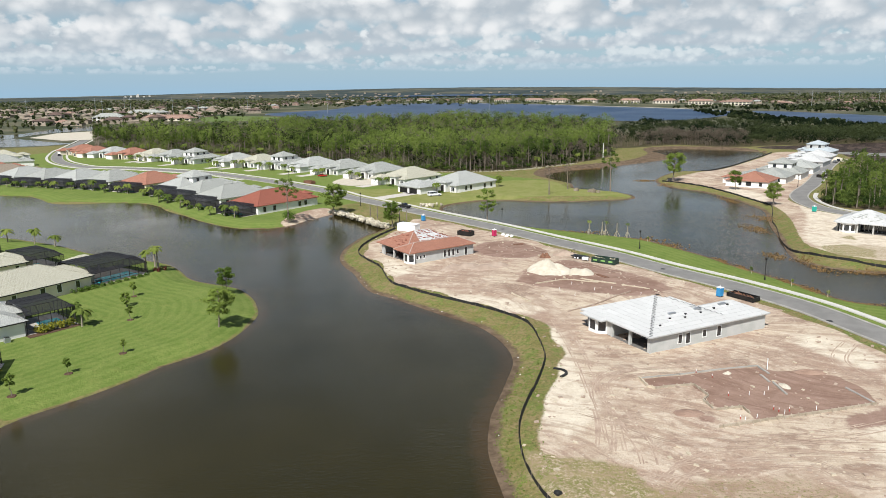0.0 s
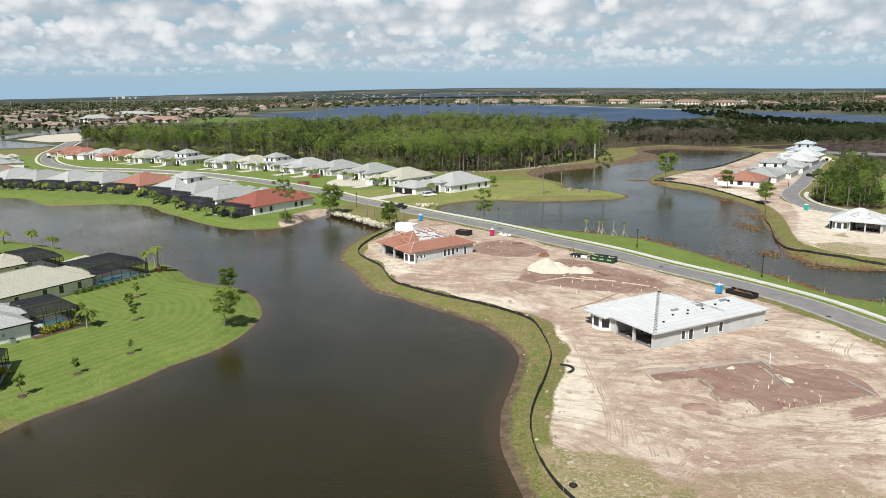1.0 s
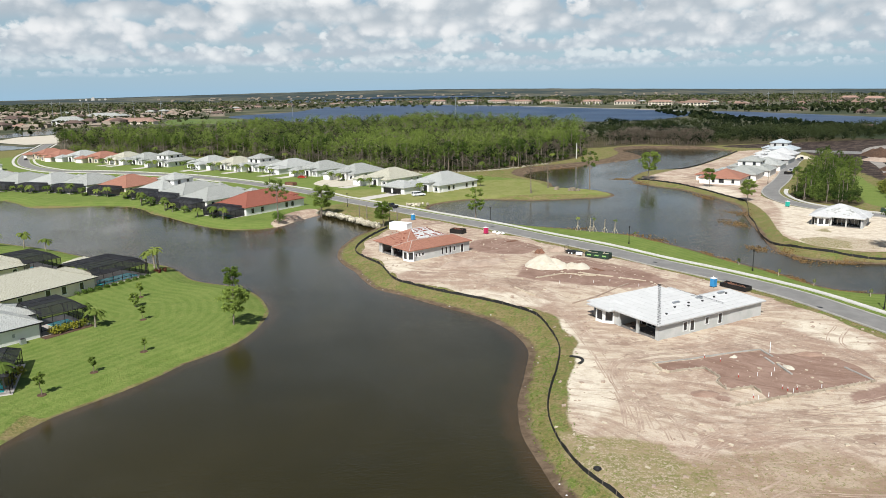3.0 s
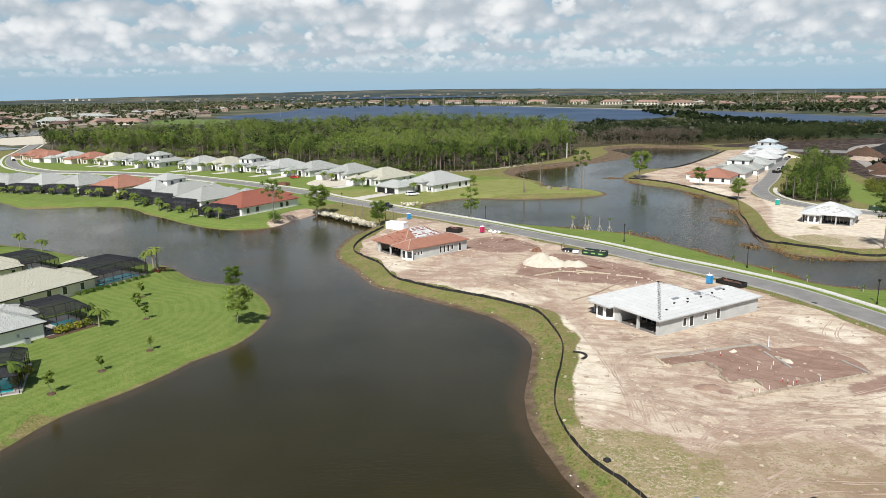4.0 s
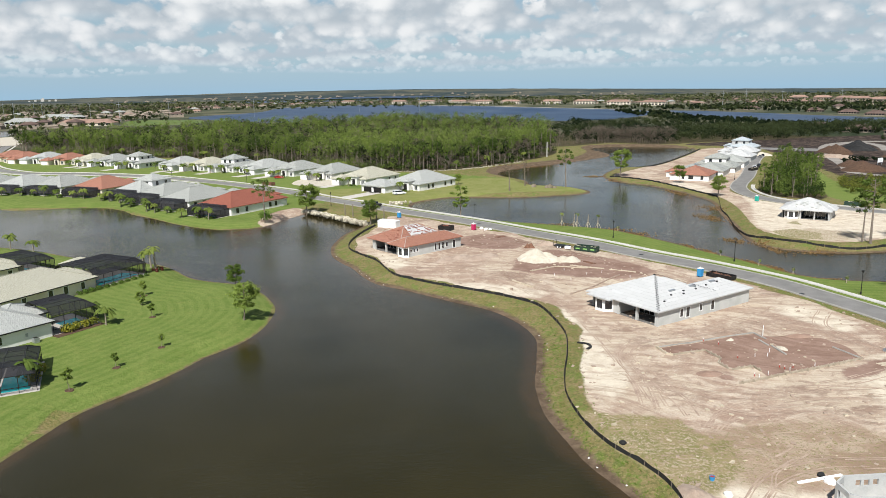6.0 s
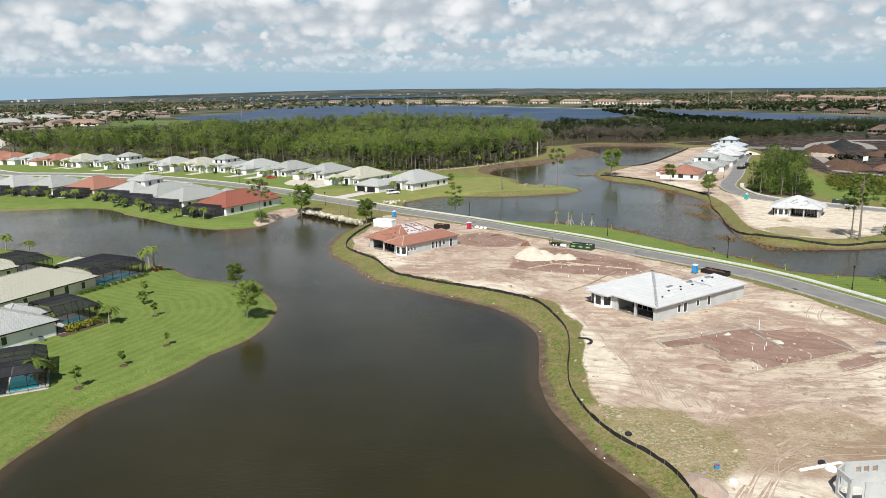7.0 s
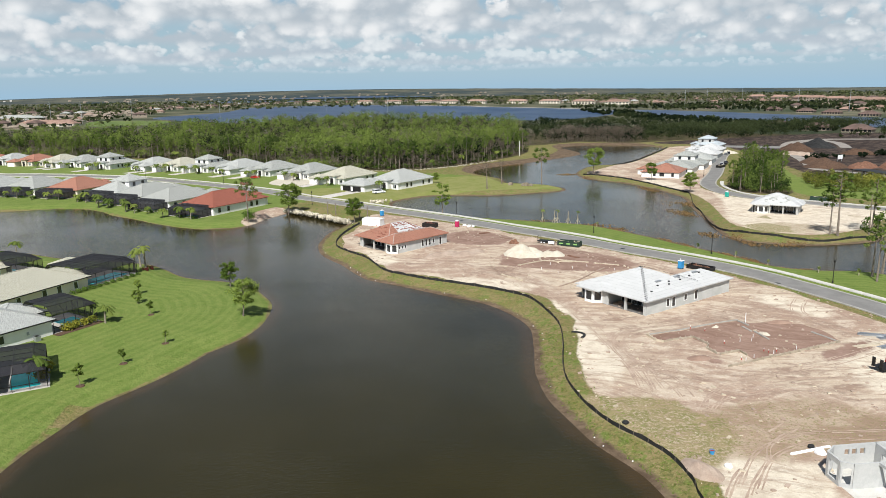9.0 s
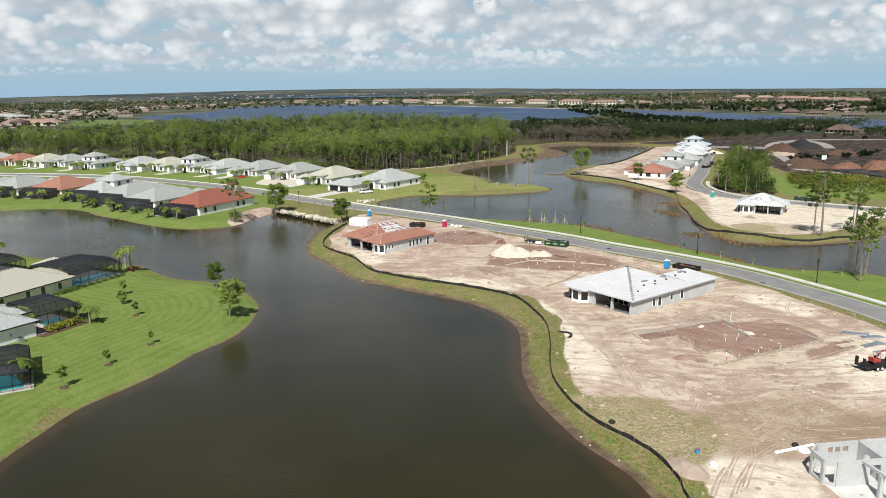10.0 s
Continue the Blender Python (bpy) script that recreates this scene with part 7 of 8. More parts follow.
for k, (x, y, w, d, h, mt, lab) in enumerate((
        (236, 328, 30, 22, 5.0, MULCH, "large heap of brown mulch in the yard"), (252, 322, 26, 18, 4.0, RUST, "reddish brown mulch heap in the yard"),
        (266, 316, 28, 18, 4.5, RUST, "rust-coloured bark heap in the yard"), (243, 350, 22, 16, 3.5, MULCH, "dark brown soil heap in the yard"),
        (285, 421, 34, 24, 6.0, MULCH, "dark soil heap at the back of the yard"), (314, 438, 36, 24, 6.5, BLACK, "black soil heap at the back of the yard"),
        (268, 395, 26, 18, 2.2, DIRTPILE, "pale dirt heap in the yard"), (300, 385, 24, 16, 4.0, MULCH, "brown heap behind the hedge"), (232, 420, 20, 14, 2.5, SANDPILE, "yellow sand heap by the last villa"))):
    mound(x, y, w, d, h, mt, lab, 30 + k, peaks=5, deg=20 * k)
for pts, w_ in ([(292, 441), (310, 466), (330, 486), (353, 497), (372, 500), (420, 480)], 11), ([(293, 440), (276, 415), (262, 392), (250, 368), (238, 346), (225, 322), (230, 305), (234, 287), (240, 262)], 6), ([(325, 427), (340, 450), (352, 474), (356, 497)], 7):
    solo("yard_track", ribbon(curve(pts, 5.0), -w_ / 2, w_ / 2, 0.06), YARD_SAND, "pale dusty track through the earth yard", "track", kind="structure")
solo("parking_area", Geo().face([(x, y, 0.05) for x, y in ((250, 470), (262, 476), (286, 462), (300, 448), (288, 436), (268, 446))]), ASPHALT, "dark asphalt parking area behind the new villas", "parking area", kind="structure")
shed = thing("shed", "long open shed with a dark metal roof in the yard", "shed", local(222, 262, -88))
sg = Geo()
sg.box(-26, -4, 3.4, 26, 4, 3.75)
part("roof", sg, DARK, shed)
for k in range(9):
    for yy in (-3.6, 3.6):
        part("post", Geo().box(-25 + 6.2 * k - 0.15, yy - 0.15, -0.2, -25 + 6.2 * k + 0.15, yy + 0.15, 3.4), STEEL, shed)
solo("tank", Geo().tube([(0, 0, 0), (0, 0, 2.2)], [1.3, 1.3], 12), WHITE_PLASTIC, "white tank under the shed", "tank", local(219, 252, 0))
sign = thing("sign", "pale blue site sign in the yard", "sign", local(262, 352, 20))
part("board", Geo().box(-2.2, -0.1, 1.2, 2.2, 0.1, 3.6), WHITE_PLASTIC, sign)
for a in (-1.8, 1.8):
    part("post", Geo().box(a - 0.1, 0.1, 0, a + 0.1, 0.3, 3.4), STEEL, sign)
crowd([(240, 360), (300, 365), (330, 385), (300, 375), (250, 368)], 26, rng, 3, 5, 70, 0.5, "hedge_row", LEAF_DARK, "dark hedge across the yard", width=0.5, trunks=False)
crowd([(300, 470), (420, 520), (560, 560), (640, 480), (500, 380), (420, 420), (380, 500)], 420, rng, 4, 9, 64, 0.6, "yard_trees", LEAF_DARK, "dark trees round the yard", width=0.35)

# ---- rocks ----
def rock_mesh(seed):
    r = random.Random(seed)
    bm = bmesh.new()
    bmesh.ops.create_icosphere(bm, subdivisions=1, radius=0.5)
    for v in bm.verts:
        v.co *= r.uniform(0.72, 1.25)
        v.co.z *= 0.75
    m = bpy.data.meshes.new("rock")
    bm.to_mesh(m)
    bm.free()
    m.materials.append(ROCK)
    return m


ROCKS = [rock_mesh(k) for k in range(7)]
rng = random.Random(9)
bank_ = thing("rock_bank", "bank of pale limestone boulders where the street meets the lake", "rock bank")
wall_line = curve([(-38, 263), (-35, 261.5), (-26.6, 250.5), (-19.8, 240.2), (-15.5, 233.5)], 0.5)
wn = normals(wall_line)
for k in range(298):
    j = rng.randrange(len(wall_line))
    q = rng.random()
    x, y = wall_line[j] + wn[j] * (q * 5.6 - 1.4)
    part("rock", rng.choice(ROCKS), None, bank_).matrix_basis = pose(x, y, -1.3 + 1.35 * q + rng.uniform(-0.1, 0.25), rng.uniform(0, 360), rng.uniform(0, 360), rng.uniform(0, 360)) @ Matrix.Scale(rng.uniform(0.8, 2.1), 4)
heap = thing("rock_pile", "small pile of pale boulders at the pond's end", "rock pile")
for k in range(40):
    x, y = -12.5 + rng.gauss(0, 2.0), 272 + rng.gauss(0, 1.2)
    part("rock", rng.choice(ROCKS), None, heap).matrix_basis = pose(x + 9, y - 1.5, rng.uniform(0.0, 0.7), rng.uniform(0, 360), rng.uniform(0, 360), 0) @ Matrix.Scale(rng.uniform(0.8, 1.7), 4)
for x, y, s in ((59.7, 306.6, 3.0), (64.6, 302.5, 2.6), (66.0, 301.5, 3.2), (68.0, 301.0, 2.4), (65.4, 303.5, 2.0)):
    stone = rng.choice(ROCKS).copy()
    stone.materials[0] = BOULDER
    solo("boulder", stone, None, "brown-grey boulder on the grassy spit", "boulder", pose(x, y, 0.2, 20 * s, 30 * s, 0) @ Matrix.Scale(s, 4))
line_n = curve([(-2, 386), (20, 383), (40, 388), (60, 402), (80, 420)], 1.0)
rub = Geo()
for k in range(240):
    x, y = line_n[rng.randrange(len(line_n))]
    rub.box(-0.5, -0.4, -0.3, 0.5, 0.4, 0.35, pose(x + rng.gauss(0, 1.2), y + rng.gauss(0, 1.2), 0.1, rng.uniform(-30, 30), rng.uniform(-30, 30), rng.uniform(0, 180)) @ Matrix.Scale(rng.uniform(0.25, 0.85), 4))
tagged(part("rubble", rub, ROCK), "line of pale rubble before the forest", "rubble", kind="stuff")

# ---- form boards and stakes of the slab ----
def board_line(ob, pts, w=0.2, h=0.34, mat=LUMBER, every=2.4):
    """Lengths of board along pts, each with its stakes."""
    for a, b in zip(pts, pts[1:]):
        a, b = Vector(a), Vector(b)
        n = max(1, int((b - a).length / 3.6))
        for k in range(n):
            p, q = a + (b - a) * (k / n), a + (b - a) * ((k + 0.985) / n)
            zp, zq = ground_at(p.x, p.y) - 0.04, ground_at(q.x, q.y) - 0.04
            part("board", Geo().bar((p.x, p.y, zp + h / 2), (q.x, q.y, zq + h / 2), w, h), mat, ob)
        side = Vector(((b - a).y, -(b - a).x)).normalized() * 0.38
        for k in range(int((b - a).length / every)):
            m = a + (b - a).normalized() * (0.5 + every * k)
            z = ground_at(m.x, m.y)
            part("stake", Geo().bar((m.x + side.x, m.y + side.y, z - 0.05), (m.x, m.y, z + h + 0.12), 0.09), mat, ob)


forms = thing("slab_forms", "weathered timber form boards and grey footings round a future slab", "form boards")
# boards on edge, held by stakes along the outside
board_line(forms, [(36.1, 85.7), (44.0, 87.7), (52.4, 89.8), (60.3, 91.9)], 0.10, 0.42, OLD_LUMBER, 1.1)
board_line(forms, [(41.6, 89.4), (41.5, 91.5), (37.6, 90.7)], 0.10, 0.40, OLD_LUMBER, 1.1)
board_line(forms, [(37.3, 91.1), (36.9, 93.8), (38.2, 95.2), (37.6, 99.3), (33.3, 98.6), (31.5, 98.1)], 0.10, 0.40, OLD_LUMBER, 1.1)
board_line(forms, [(31.5, 98.1), (30.6, 98.8), (30.2, 102.2)], 0.14, 0.40, LUMBER, 1.1)
# grey footing walls just above the soil
board_line(forms, [(30.3, 102.0), (36.8, 103.5), (43.4, 105.0), (50.0, 106.4), (50.4, 103.0)], 0.30, 0.20, GUTTER, 9.0)
board_line(forms, [(49.0, 102.9), (49.1, 100.0)], 0.30, 0.20, GUTTER, 9.0)
board_line(forms, [(49.6, 100.0), (49.5, 95.5)], 0.30, 0.20, GUTTER, 9.0)
board_line(forms, [(59.2, 97.8), (60.2, 92.2)], 0.30, 0.20, GUTTER, 9.0)
old = thing("slab_forms", "timber form boards of a second slab near the sand heap", "form boards")
for pts in ([(25.5, 135.9), (31.4, 140.2), (37.5, 146.1), (41.5, 149.5)], [(40.9, 154.9), (46.2, 151.4)], [(15.8, 149.3), (19.2, 142.8)], [(22, 157), (29.3, 160.4), (36.4, 157.6)], [(33, 161), (40, 156)]):
    board_line(old, pts, 0.25, 0.25, DIRTPILE if len(pts) > 3 else LUMBER)
pipe_w = Geo().tube([(0, 0, -0.1), (0, 0, 0.6)], [0.045, 0.045], 6).mesh("pipe", WHITE_PLASTIC)
pipe_r = Geo().tube([(0, 0, 0.0), (0, 0, 0.35)], [0.07, 0.07], 6).mesh("sleeve", RED_PAINT)
for k, (x, y) in enumerate(((39.5, 103.9), (44.2, 95.7), (41.3, 102.1), (46.3, 95.6), (41.1, 95.4), (51.2, 90.6), (45.4, 90.7), (46.3, 89.4), (45.8, 90.0), (42.1, 88.3), (47.3, 90.2), (47.7, 97.4), (39.8, 88.1), (40.2, 87.5),
                           (34, 151), (38, 152), (30, 156), (29, 147), (43, 147), (26.5, 152))):
    t = thing("stub_pipe", "white plumbing stub pipe standing in the slab bed", "pipe", local(x, y, 0, ground_at(x, y)), "stub pipes in the slab beds")
    part("pipe", pipe_w, None, t)
    if k % 2 == 0 and k < 14:
        part("sleeve", pipe_r, None, t, "red marking sleeve")
solo("vent_pipe", Geo().tube([(0, 0, 0), (0, 0, 1.9)], [0.06, 0.06], 6), WHITE_PLASTIC, "tall white vent pipe at the slab's corner", "pipe", local(50.9, 104.9, 0, ground_at(50.9, 104.9)))
mound(44.0, 103.4, 1.8, 1.4, 0.45, SANDPILE, "small pale heap inside the form boards", 60)
mound(33.7, 90.1, 6.0, 3.6, 0.5, CLAYPILE, "low red-brown dirt heap beside the form boards", 61, peaks=4)
mound(50.6, 98.6, 1.6, 3.4, 0.35, SANDPILE, "pale sand spilled beside the grey footing", 62)
mound(57.2, 103.6, 7.0, 2.6, 0.55, CLAYPILE, "red-brown dirt heaped at the slab's edge", 63, peaks=5)

# ---- the roofless shell ----
SH = thing("house", "roofless pale concrete house shell with open bay windows", "house", local(29.9, 51.0, -4), "houses under construction")
def shell_wall(a, b, h=3.0, holes=(), t=0.2, name="wall"):
    """A wall from a to b with rectangular openings (along, low, width, height)."""
    a, b = Vector((*a, 0)), Vector((*b, 0))
    L = (b - a).length
    ang = math.degrees(math.atan2(b.y - a.y, b.x - a.x))
    g = Geo()
    cuts = sorted(holes)
    x = 0.0
    for s, z0, w, hh in cuts:
        g.box(x, -t / 2, -0.2, s, t / 2, h)
        g.box(s, -t / 2, -0.2, s + w, t / 2, z0)
        if z0 + hh < h:
            g.box(s, -t / 2, z0 + hh, s + w, t / 2, h)
        x = s + w
    g.box(x, -t / 2, -0.2, L, t / 2, h)
    o = part(name, g, SHELL, SH)
    o.matrix_basis = pose(a.x, a.y, 0, 0, 0, ang)
    return o


shell_wall((0.0, 0.0), (3.0, 0.0), holes=())
shell_wall((-1.0, 0.7), (0.0, 0.0), holes=((0.2, 0.45, 0.85, 1.95),), name="bay_wall")
shell_wall((-1.0, 3.0), (-1.0, 0.7), holes=((0.4, 0.45, 1.5, 1.95),), name="bay_wall")
shell_wall((0.4, 4.1), (-1.0, 3.0), holes=((0.3, 0.45, 1.1, 1.95),), name="bay_wall")
shell_wall((0.4, 4.1), (24, 4.6), holes=((1.3, 1.75, 0.6, 0.7), (2.2, 1.75, 0.6, 0.7), (3.2, 1.75, 0.6, 0.7), (9.0, 0.9, 1.0, 1.4), (11.5, 0.9, 1.0, 1.4), (15, 0.9, 1.0, 1.4)))
shell_wall((3.0, 0.0), (10.0, 0.2), holes=((0.9, 0.0, 1.3, 2.3), (3.6, 0.0, 3.0, 2.4)))
shell_wall((24, 4.6), (24, -10))
shell_wall((5.5, 4.2), (5.5, 0.1), holes=((1.2, 0, 1.0, 2.1),))
for x0, y0, x1, y1 in ((2.9, -0.1, 3.4, -5.5), (3.4, -5.5, 13, -5.0), (8.6, 0, 8.9, -5.2)):
    part("beam", Geo().bar((x0, y0, 2.85), (x1, y1, 2.85), 0.24, 0.34), SHELL, SH)
for x, y in ((3.4, -5.5), (8.2, -5.25), (13, -5), (3.1, -2.8)):
    part("column", Geo().box(x - 0.2, y - 0.2, -0.2, x + 0.2, y + 0.2, 2.7), SHELL, SH)
part("floor", Geo().box(-0.8, -5.6, -0.2, 23.8, 4.2, 0.05), CONCRETE, SH, "bare concrete floor slab")
solo("plank", Geo().box(-2.9, -0.16, 0, 2.9, 0.16, 0.2), WHITE_PLASTIC, "long white beam lying on the ground", "beam", local(31.2, 59.5, 8, ground_at(31.2, 59.5)))
rng = random.Random(31)


def bag(x, y, s, mat, label, seed, category="bag"):
    r = random.Random(seed)
    bm = bmesh.new()
    bmesh.ops.create_icosphere(bm, subdivisions=2, radius=0.5)
    for v in bm.verts:
        v.co *= 1 + 0.3 * noise.noise(v.co * 3 + Vector((seed, 0, 0)))
        v.co.z = max(v.co.z * 0.7, -0.18)
    m = bpy.data.meshes.new("bag")
    bm.to_mesh(m)
    bm.free()
    m.materials.append(mat)
    return solo("bag", m, None, label, category, local(x, y, seed * 40, ground_at(x, y) + 0.12 * s) @ Matrix.Scale(s, 4))


bag(31.9, 58.7, 1.3, WHITE_PLASTIC, "crumpled white sheet beside the long beam", 1)
bag(19.6, 57.9, 1.0, WHITE_PLASTIC, "crumpled white sack on the weeds", 2)
bag(31.8, 60.2, 0.9, BLACK, "black coil of pipe behind the long beam", 3, "pipe coil")
bag(12.8, 70.9, 0.9, BLACK, "black rubbish sack by the silt fence", 4)
bucket = thing("bucket", "blue bucket standing on the weeds", "bucket", local(19.4, 61.1, 0, ground_at(19.4, 61.1)))
part("body", Geo().tube([(0, 0, 0), (0, 0, 0.5)], [0.26, 0.32], 10, False), BLUE_PLASTIC, bucket)
part("content", Geo().tube([(0, 0, 0.3), (0, 0, 0.42)], [0.27, 0.27], 10), RED_PAINT, bucket)
loose = curve([(18.0, 106.5), (19.4, 105.6), (19.6, 104.2), (18.6, 103.0)], 0.4)
g = ribbon(loose, -0.2, 0.2, ground_at(18.8, 105) + 0.22, 0.3)
solo("loose_fabric", g, BLACK, "torn piece of black silt fabric on the sand", "fabric")
for k, (x, y) in enumerate(((19.8, 213.2), (21.0, 212.0), (22.2, 211.4), (20.6, 210.8))):
    bag(x, y, 1.4 - 0.15 * k, WHITE_PLASTIC, "white rubble sack beside the magenta toilet", 10 + k)


def lumber_stack(x, y, deg, n, length, mat, label, lift=0.0):
    t = thing("lumber_stack", label, "stack", local(x, y, deg, ground_at(x, y)))
    r = random.Random(int(x * 7 + y))
    for k in range(n):
        part("plank", Geo().box(-length / 2, -0.12, 0, length / 2, 0.12, 0.09, pose(r.uniform(-0.3, 0.3), (k % 5) * 0.28 - 0.6, 0.1 * (k // 5), 0, 0, r.uniform(-4, 4))), mat, t)


lumber_stack(68.0, 94.0, -28, 14, 4.0, STEEL, "stack of grey steel formwork beside the street")
lumber_stack(69.6, 92.0, -10, 8, 3.5, STEEL, "grey formwork panels lying on sand")
lumber_stack(63.6, 89.8, 10, 4, 5.0, LUMBER, "weathered planks lying on sand")
lumber_stack(67.0, 88.6, 12, 6, 4.5, STEEL, "grey steel beams lying on sand")
lumber_stack(23.0, 199.5, 30, 5, 3.0, RUST, "brown planks lying in the dirt")
lumber_stack(57.5, 137.0, -25, 4, 4.0, LUMBER, "pale planks beside the white-roofed shell")
lumber_stack(38.5, 163.5, -60, 4, 4.0, RUST, "rusty bars beside the sand heap")
lumber_stack(148.0, 196.5, 120, 4, 6.0, LUMBER, "planks lying on the pond lot")

# ---- vehicles ----
def vehicle(x, y, deg, paint, label, style="car", group=""):
    ob = thing("car", label, "car" if style != "pickup" else "pickup truck", local(x, y, deg, 0.04), group)
    L, w = (4.7, 1.85) if style == "car" else (5.6, 2.0)
    side = {"car": [(-L / 2, 0.35), (-L / 2, 0.85), (-L * 0.42, 0.95), (L * 0.22, 0.95), (L * 0.46, 0.82), (L / 2, 0.6), (L / 2, 0.35)],
            "van": [(-L / 2, 0.35), (-L / 2, 1.05), (L * 0.30, 1.05), (L * 0.48, 0.85), (L / 2, 0.6), (L / 2, 0.35)],
            "pickup": [(-L / 2, 0.45), (-L / 2, 1.1), (L * 0.28, 1.1), (L * 0.48, 0.98), (L / 2, 0.7), (L / 2, 0.45)]}[style]
    cab = {"car": [(-L * 0.36, 0.95), (-L * 0.24, 1.45), (L * 0.06, 1.45), (L * 0.22, 0.95)], "van": [(-L * 0.49, 1.05), (-L * 0.46, 1.85), (L * 0.1, 1.85), (L * 0.3, 1.05)],
           "pickup": [(-L * 0.12, 1.1), (-L * 0.08, 1.75), (L * 0.12, 1.75), (L * 0.24, 1.1)]}[style]
    g = Geo()
    for prof, hw in ((side, w / 2), (cab, w / 2 - 0.12)):
        for (xa, za), (xb, zb) in zip(prof, prof[1:] + prof[:1]):
            g.face([(xa, -hw, za), (xa, hw, za), (xb, hw, zb), (xb, -hw, zb)])
        g.face([(a, -hw, b) for a, b in prof]).face([(a, hw, b) for a, b in prof[::-1]])
    part("body", g, paint, ob)
    mid = [(a * 0.93 + (cab[0][0] + cab[-1][0]) / 2 * 0.07, b) for a, b in cab]
    z0, z1 = cab[0][1] + 0.08, cab[1][1] - 0.1
    for s in (-1, 1):
        yy = s * (w / 2 - 0.11)
        part("window", Geo().face([(cab[0][0] + 0.25, yy, z0), (cab[3][0] - 0.25, yy, z0), (cab[2][0], yy, z1), (cab[1][0] + 0.05, yy, z1)]), GLASS, ob)
    for p, q in ((cab[3], cab[2]), (cab[0], cab[1])):
        dx = 0.02 if p[0] > 0 else -0.02
        hw = w / 2 - 0.22
        part("windscreen", Geo().face([(p[0] * 0.95 + q[0] * 0.05 + dx, -hw, p[1] + 0.06), (p[0] * 0.95 + q[0] * 0.05 + dx, hw, p[1] + 0.06), (q[0] + dx, hw, q[1] - 0.06), (q[0] + dx, -hw, q[1] - 0.06)]), GLASS, ob)
    if style == "pickup":
        part("bed", Geo().box(-L / 2 + 0.1, -w / 2 + 0.12, 1.06, -L * 0.14, w / 2 - 0.12, 1.115), RUBBER, ob, "dark load bed")
    for sx in (-0.32, 0.32):
        for sy in (-1, 1):
            wh = part("wheel", Geo().tube([(sx * L, sy * (w / 2 - 0.2), 0.34), (sx * L, sy * (w / 2 + 0.02), 0.34)], [0.34, 0.34], 12), RUBBER, ob)
            part("rim", Geo().tube([(sx * L, sy * (w / 2 + 0.0), 0.34), (sx * L, sy * (w / 2 + 0.03), 0.34)], [0.2, 0.19], 10), STEEL, wh)
    for sy in (-1, 1):
        part("headlight", Geo().box(L / 2 - 0.1, sy * w * 0.36 - 0.15, 0.62, L / 2 + 0.02, sy * w * 0.36 + 0.15, 0.74), WHITE_PLASTIC, ob)
    return ob


vehicle(-12.0, 266.6, 128, CAR_BLACK, "black pickup truck parked on the street", "pickup")
vehicle(-1.0, 296.5, 20, CAR_WHITE, "white van parked on a villa's driveway", "van")
vehicle(-58.5, 370.0, 10, CAR_RED, "red car parked before a villa")
vehicle(-266.0, 515.0, 110, CAR_BLACK, "dark car on the far street bend")
vehicle(196.0, 357.5, 50, CAR_BLACK, "black pickup parked at the new villas", "pickup")
vehicle(189.0, 350.0, 60, CAR_WHITE, "white pickup parked at the new villas", "pickup")
vehicle(226.0, 408.0, 50, CAR_GREY, "grey car parked by the last villas")
vehicle(231.0, 414.0, 60, CAR_BLACK, "black car parked by the last villas")
vehicle(-150.0, 470.0, -40, CAR_WHITE, "white car on a far driveway")


def trailer(x, y, deg, length, label, ramp=True):
    ob = thing("trailer", label, "trailer", local(x, y, deg, ground_at(x, y)))
    part("deck", Geo().box(0, -1.05, 0.62, length, 1.05, 0.74), DARK, ob)
    for s in (-1, 1):
        part("side_rail", Geo().box(0, s * 1.08 - 0.05, 0.52, length, s * 1.08 + 0.05, 0.72), DARK, ob)
    part("drawbar", Geo().bar((length, 0, 0.62), (length + 1.4, 0, 0.5), 0.14), DARK, ob)
    for k in range(2):
        for s in (-1, 1):
            wh = part("wheel", Geo().tube([(length * 0.32 + 0.85 * k, s * 1.1, 0.36), (length * 0.32 + 0.85 * k, s * 1.34, 0.36)], [0.36, 0.36], 14), RUBBER, ob)
            part("rim", Geo().tube([(length * 0.32 + 0.85 * k, s * 1.34, 0.36), (length * 0.32 + 0.85 * k, s * 1.36, 0.36)], [0.22, 0.2], 10), WHITE_PLASTIC, wh, "white wheel rim")
    if ramp:
        for s in (-0.7, 0.7):
            part("ramp", Geo().box(-0.12, s - 0.28, 0.7, 0.0, s + 0.28, 2.1), DARK, ob)
    return ob


tr = trailer(56.8, 79.4, 6, 6.4, "dark flatbed trailer carrying a small excavator")
ex = thing("excavator", "red mini excavator with an open cab on a trailer", "excavator", local(59.6, 79.7, 6, 0.74 + ground_at(56.8, 79.4)) @ Matrix.Scale(0.85, 4))
for s in (-1, 1):
    tg = Geo()
    prof = [(-0.85, 0.12), (-0.95, 0.28), (-0.8, 0.46), (0.8, 0.46), (0.95, 0.28), (0.85, 0.12), (0.6, 0), (-0.6, 0)]
    for (xa, za), (xb, zb) in zip(prof, prof[1:] + prof[:1]):
        tg.face([(xa, s * 0.45, za), (xa, s * 0.75, za), (xb, s * 0.75, zb), (xb, s * 0.45, zb)])
    tg.face([(a, s * 0.45, b) for a, b in prof]).face([(a, s * 0.75, b) for a, b in prof])
    part("track", tg, RUBBER, ex)
part("body", Geo().box(-1.0, -0.65, 0.5, 0.55, 0.65, 1.0).box(-1.05, -0.6, 1.0, -0.45, 0.6, 1.25), RED_PAINT, ex)
cabg = Geo()
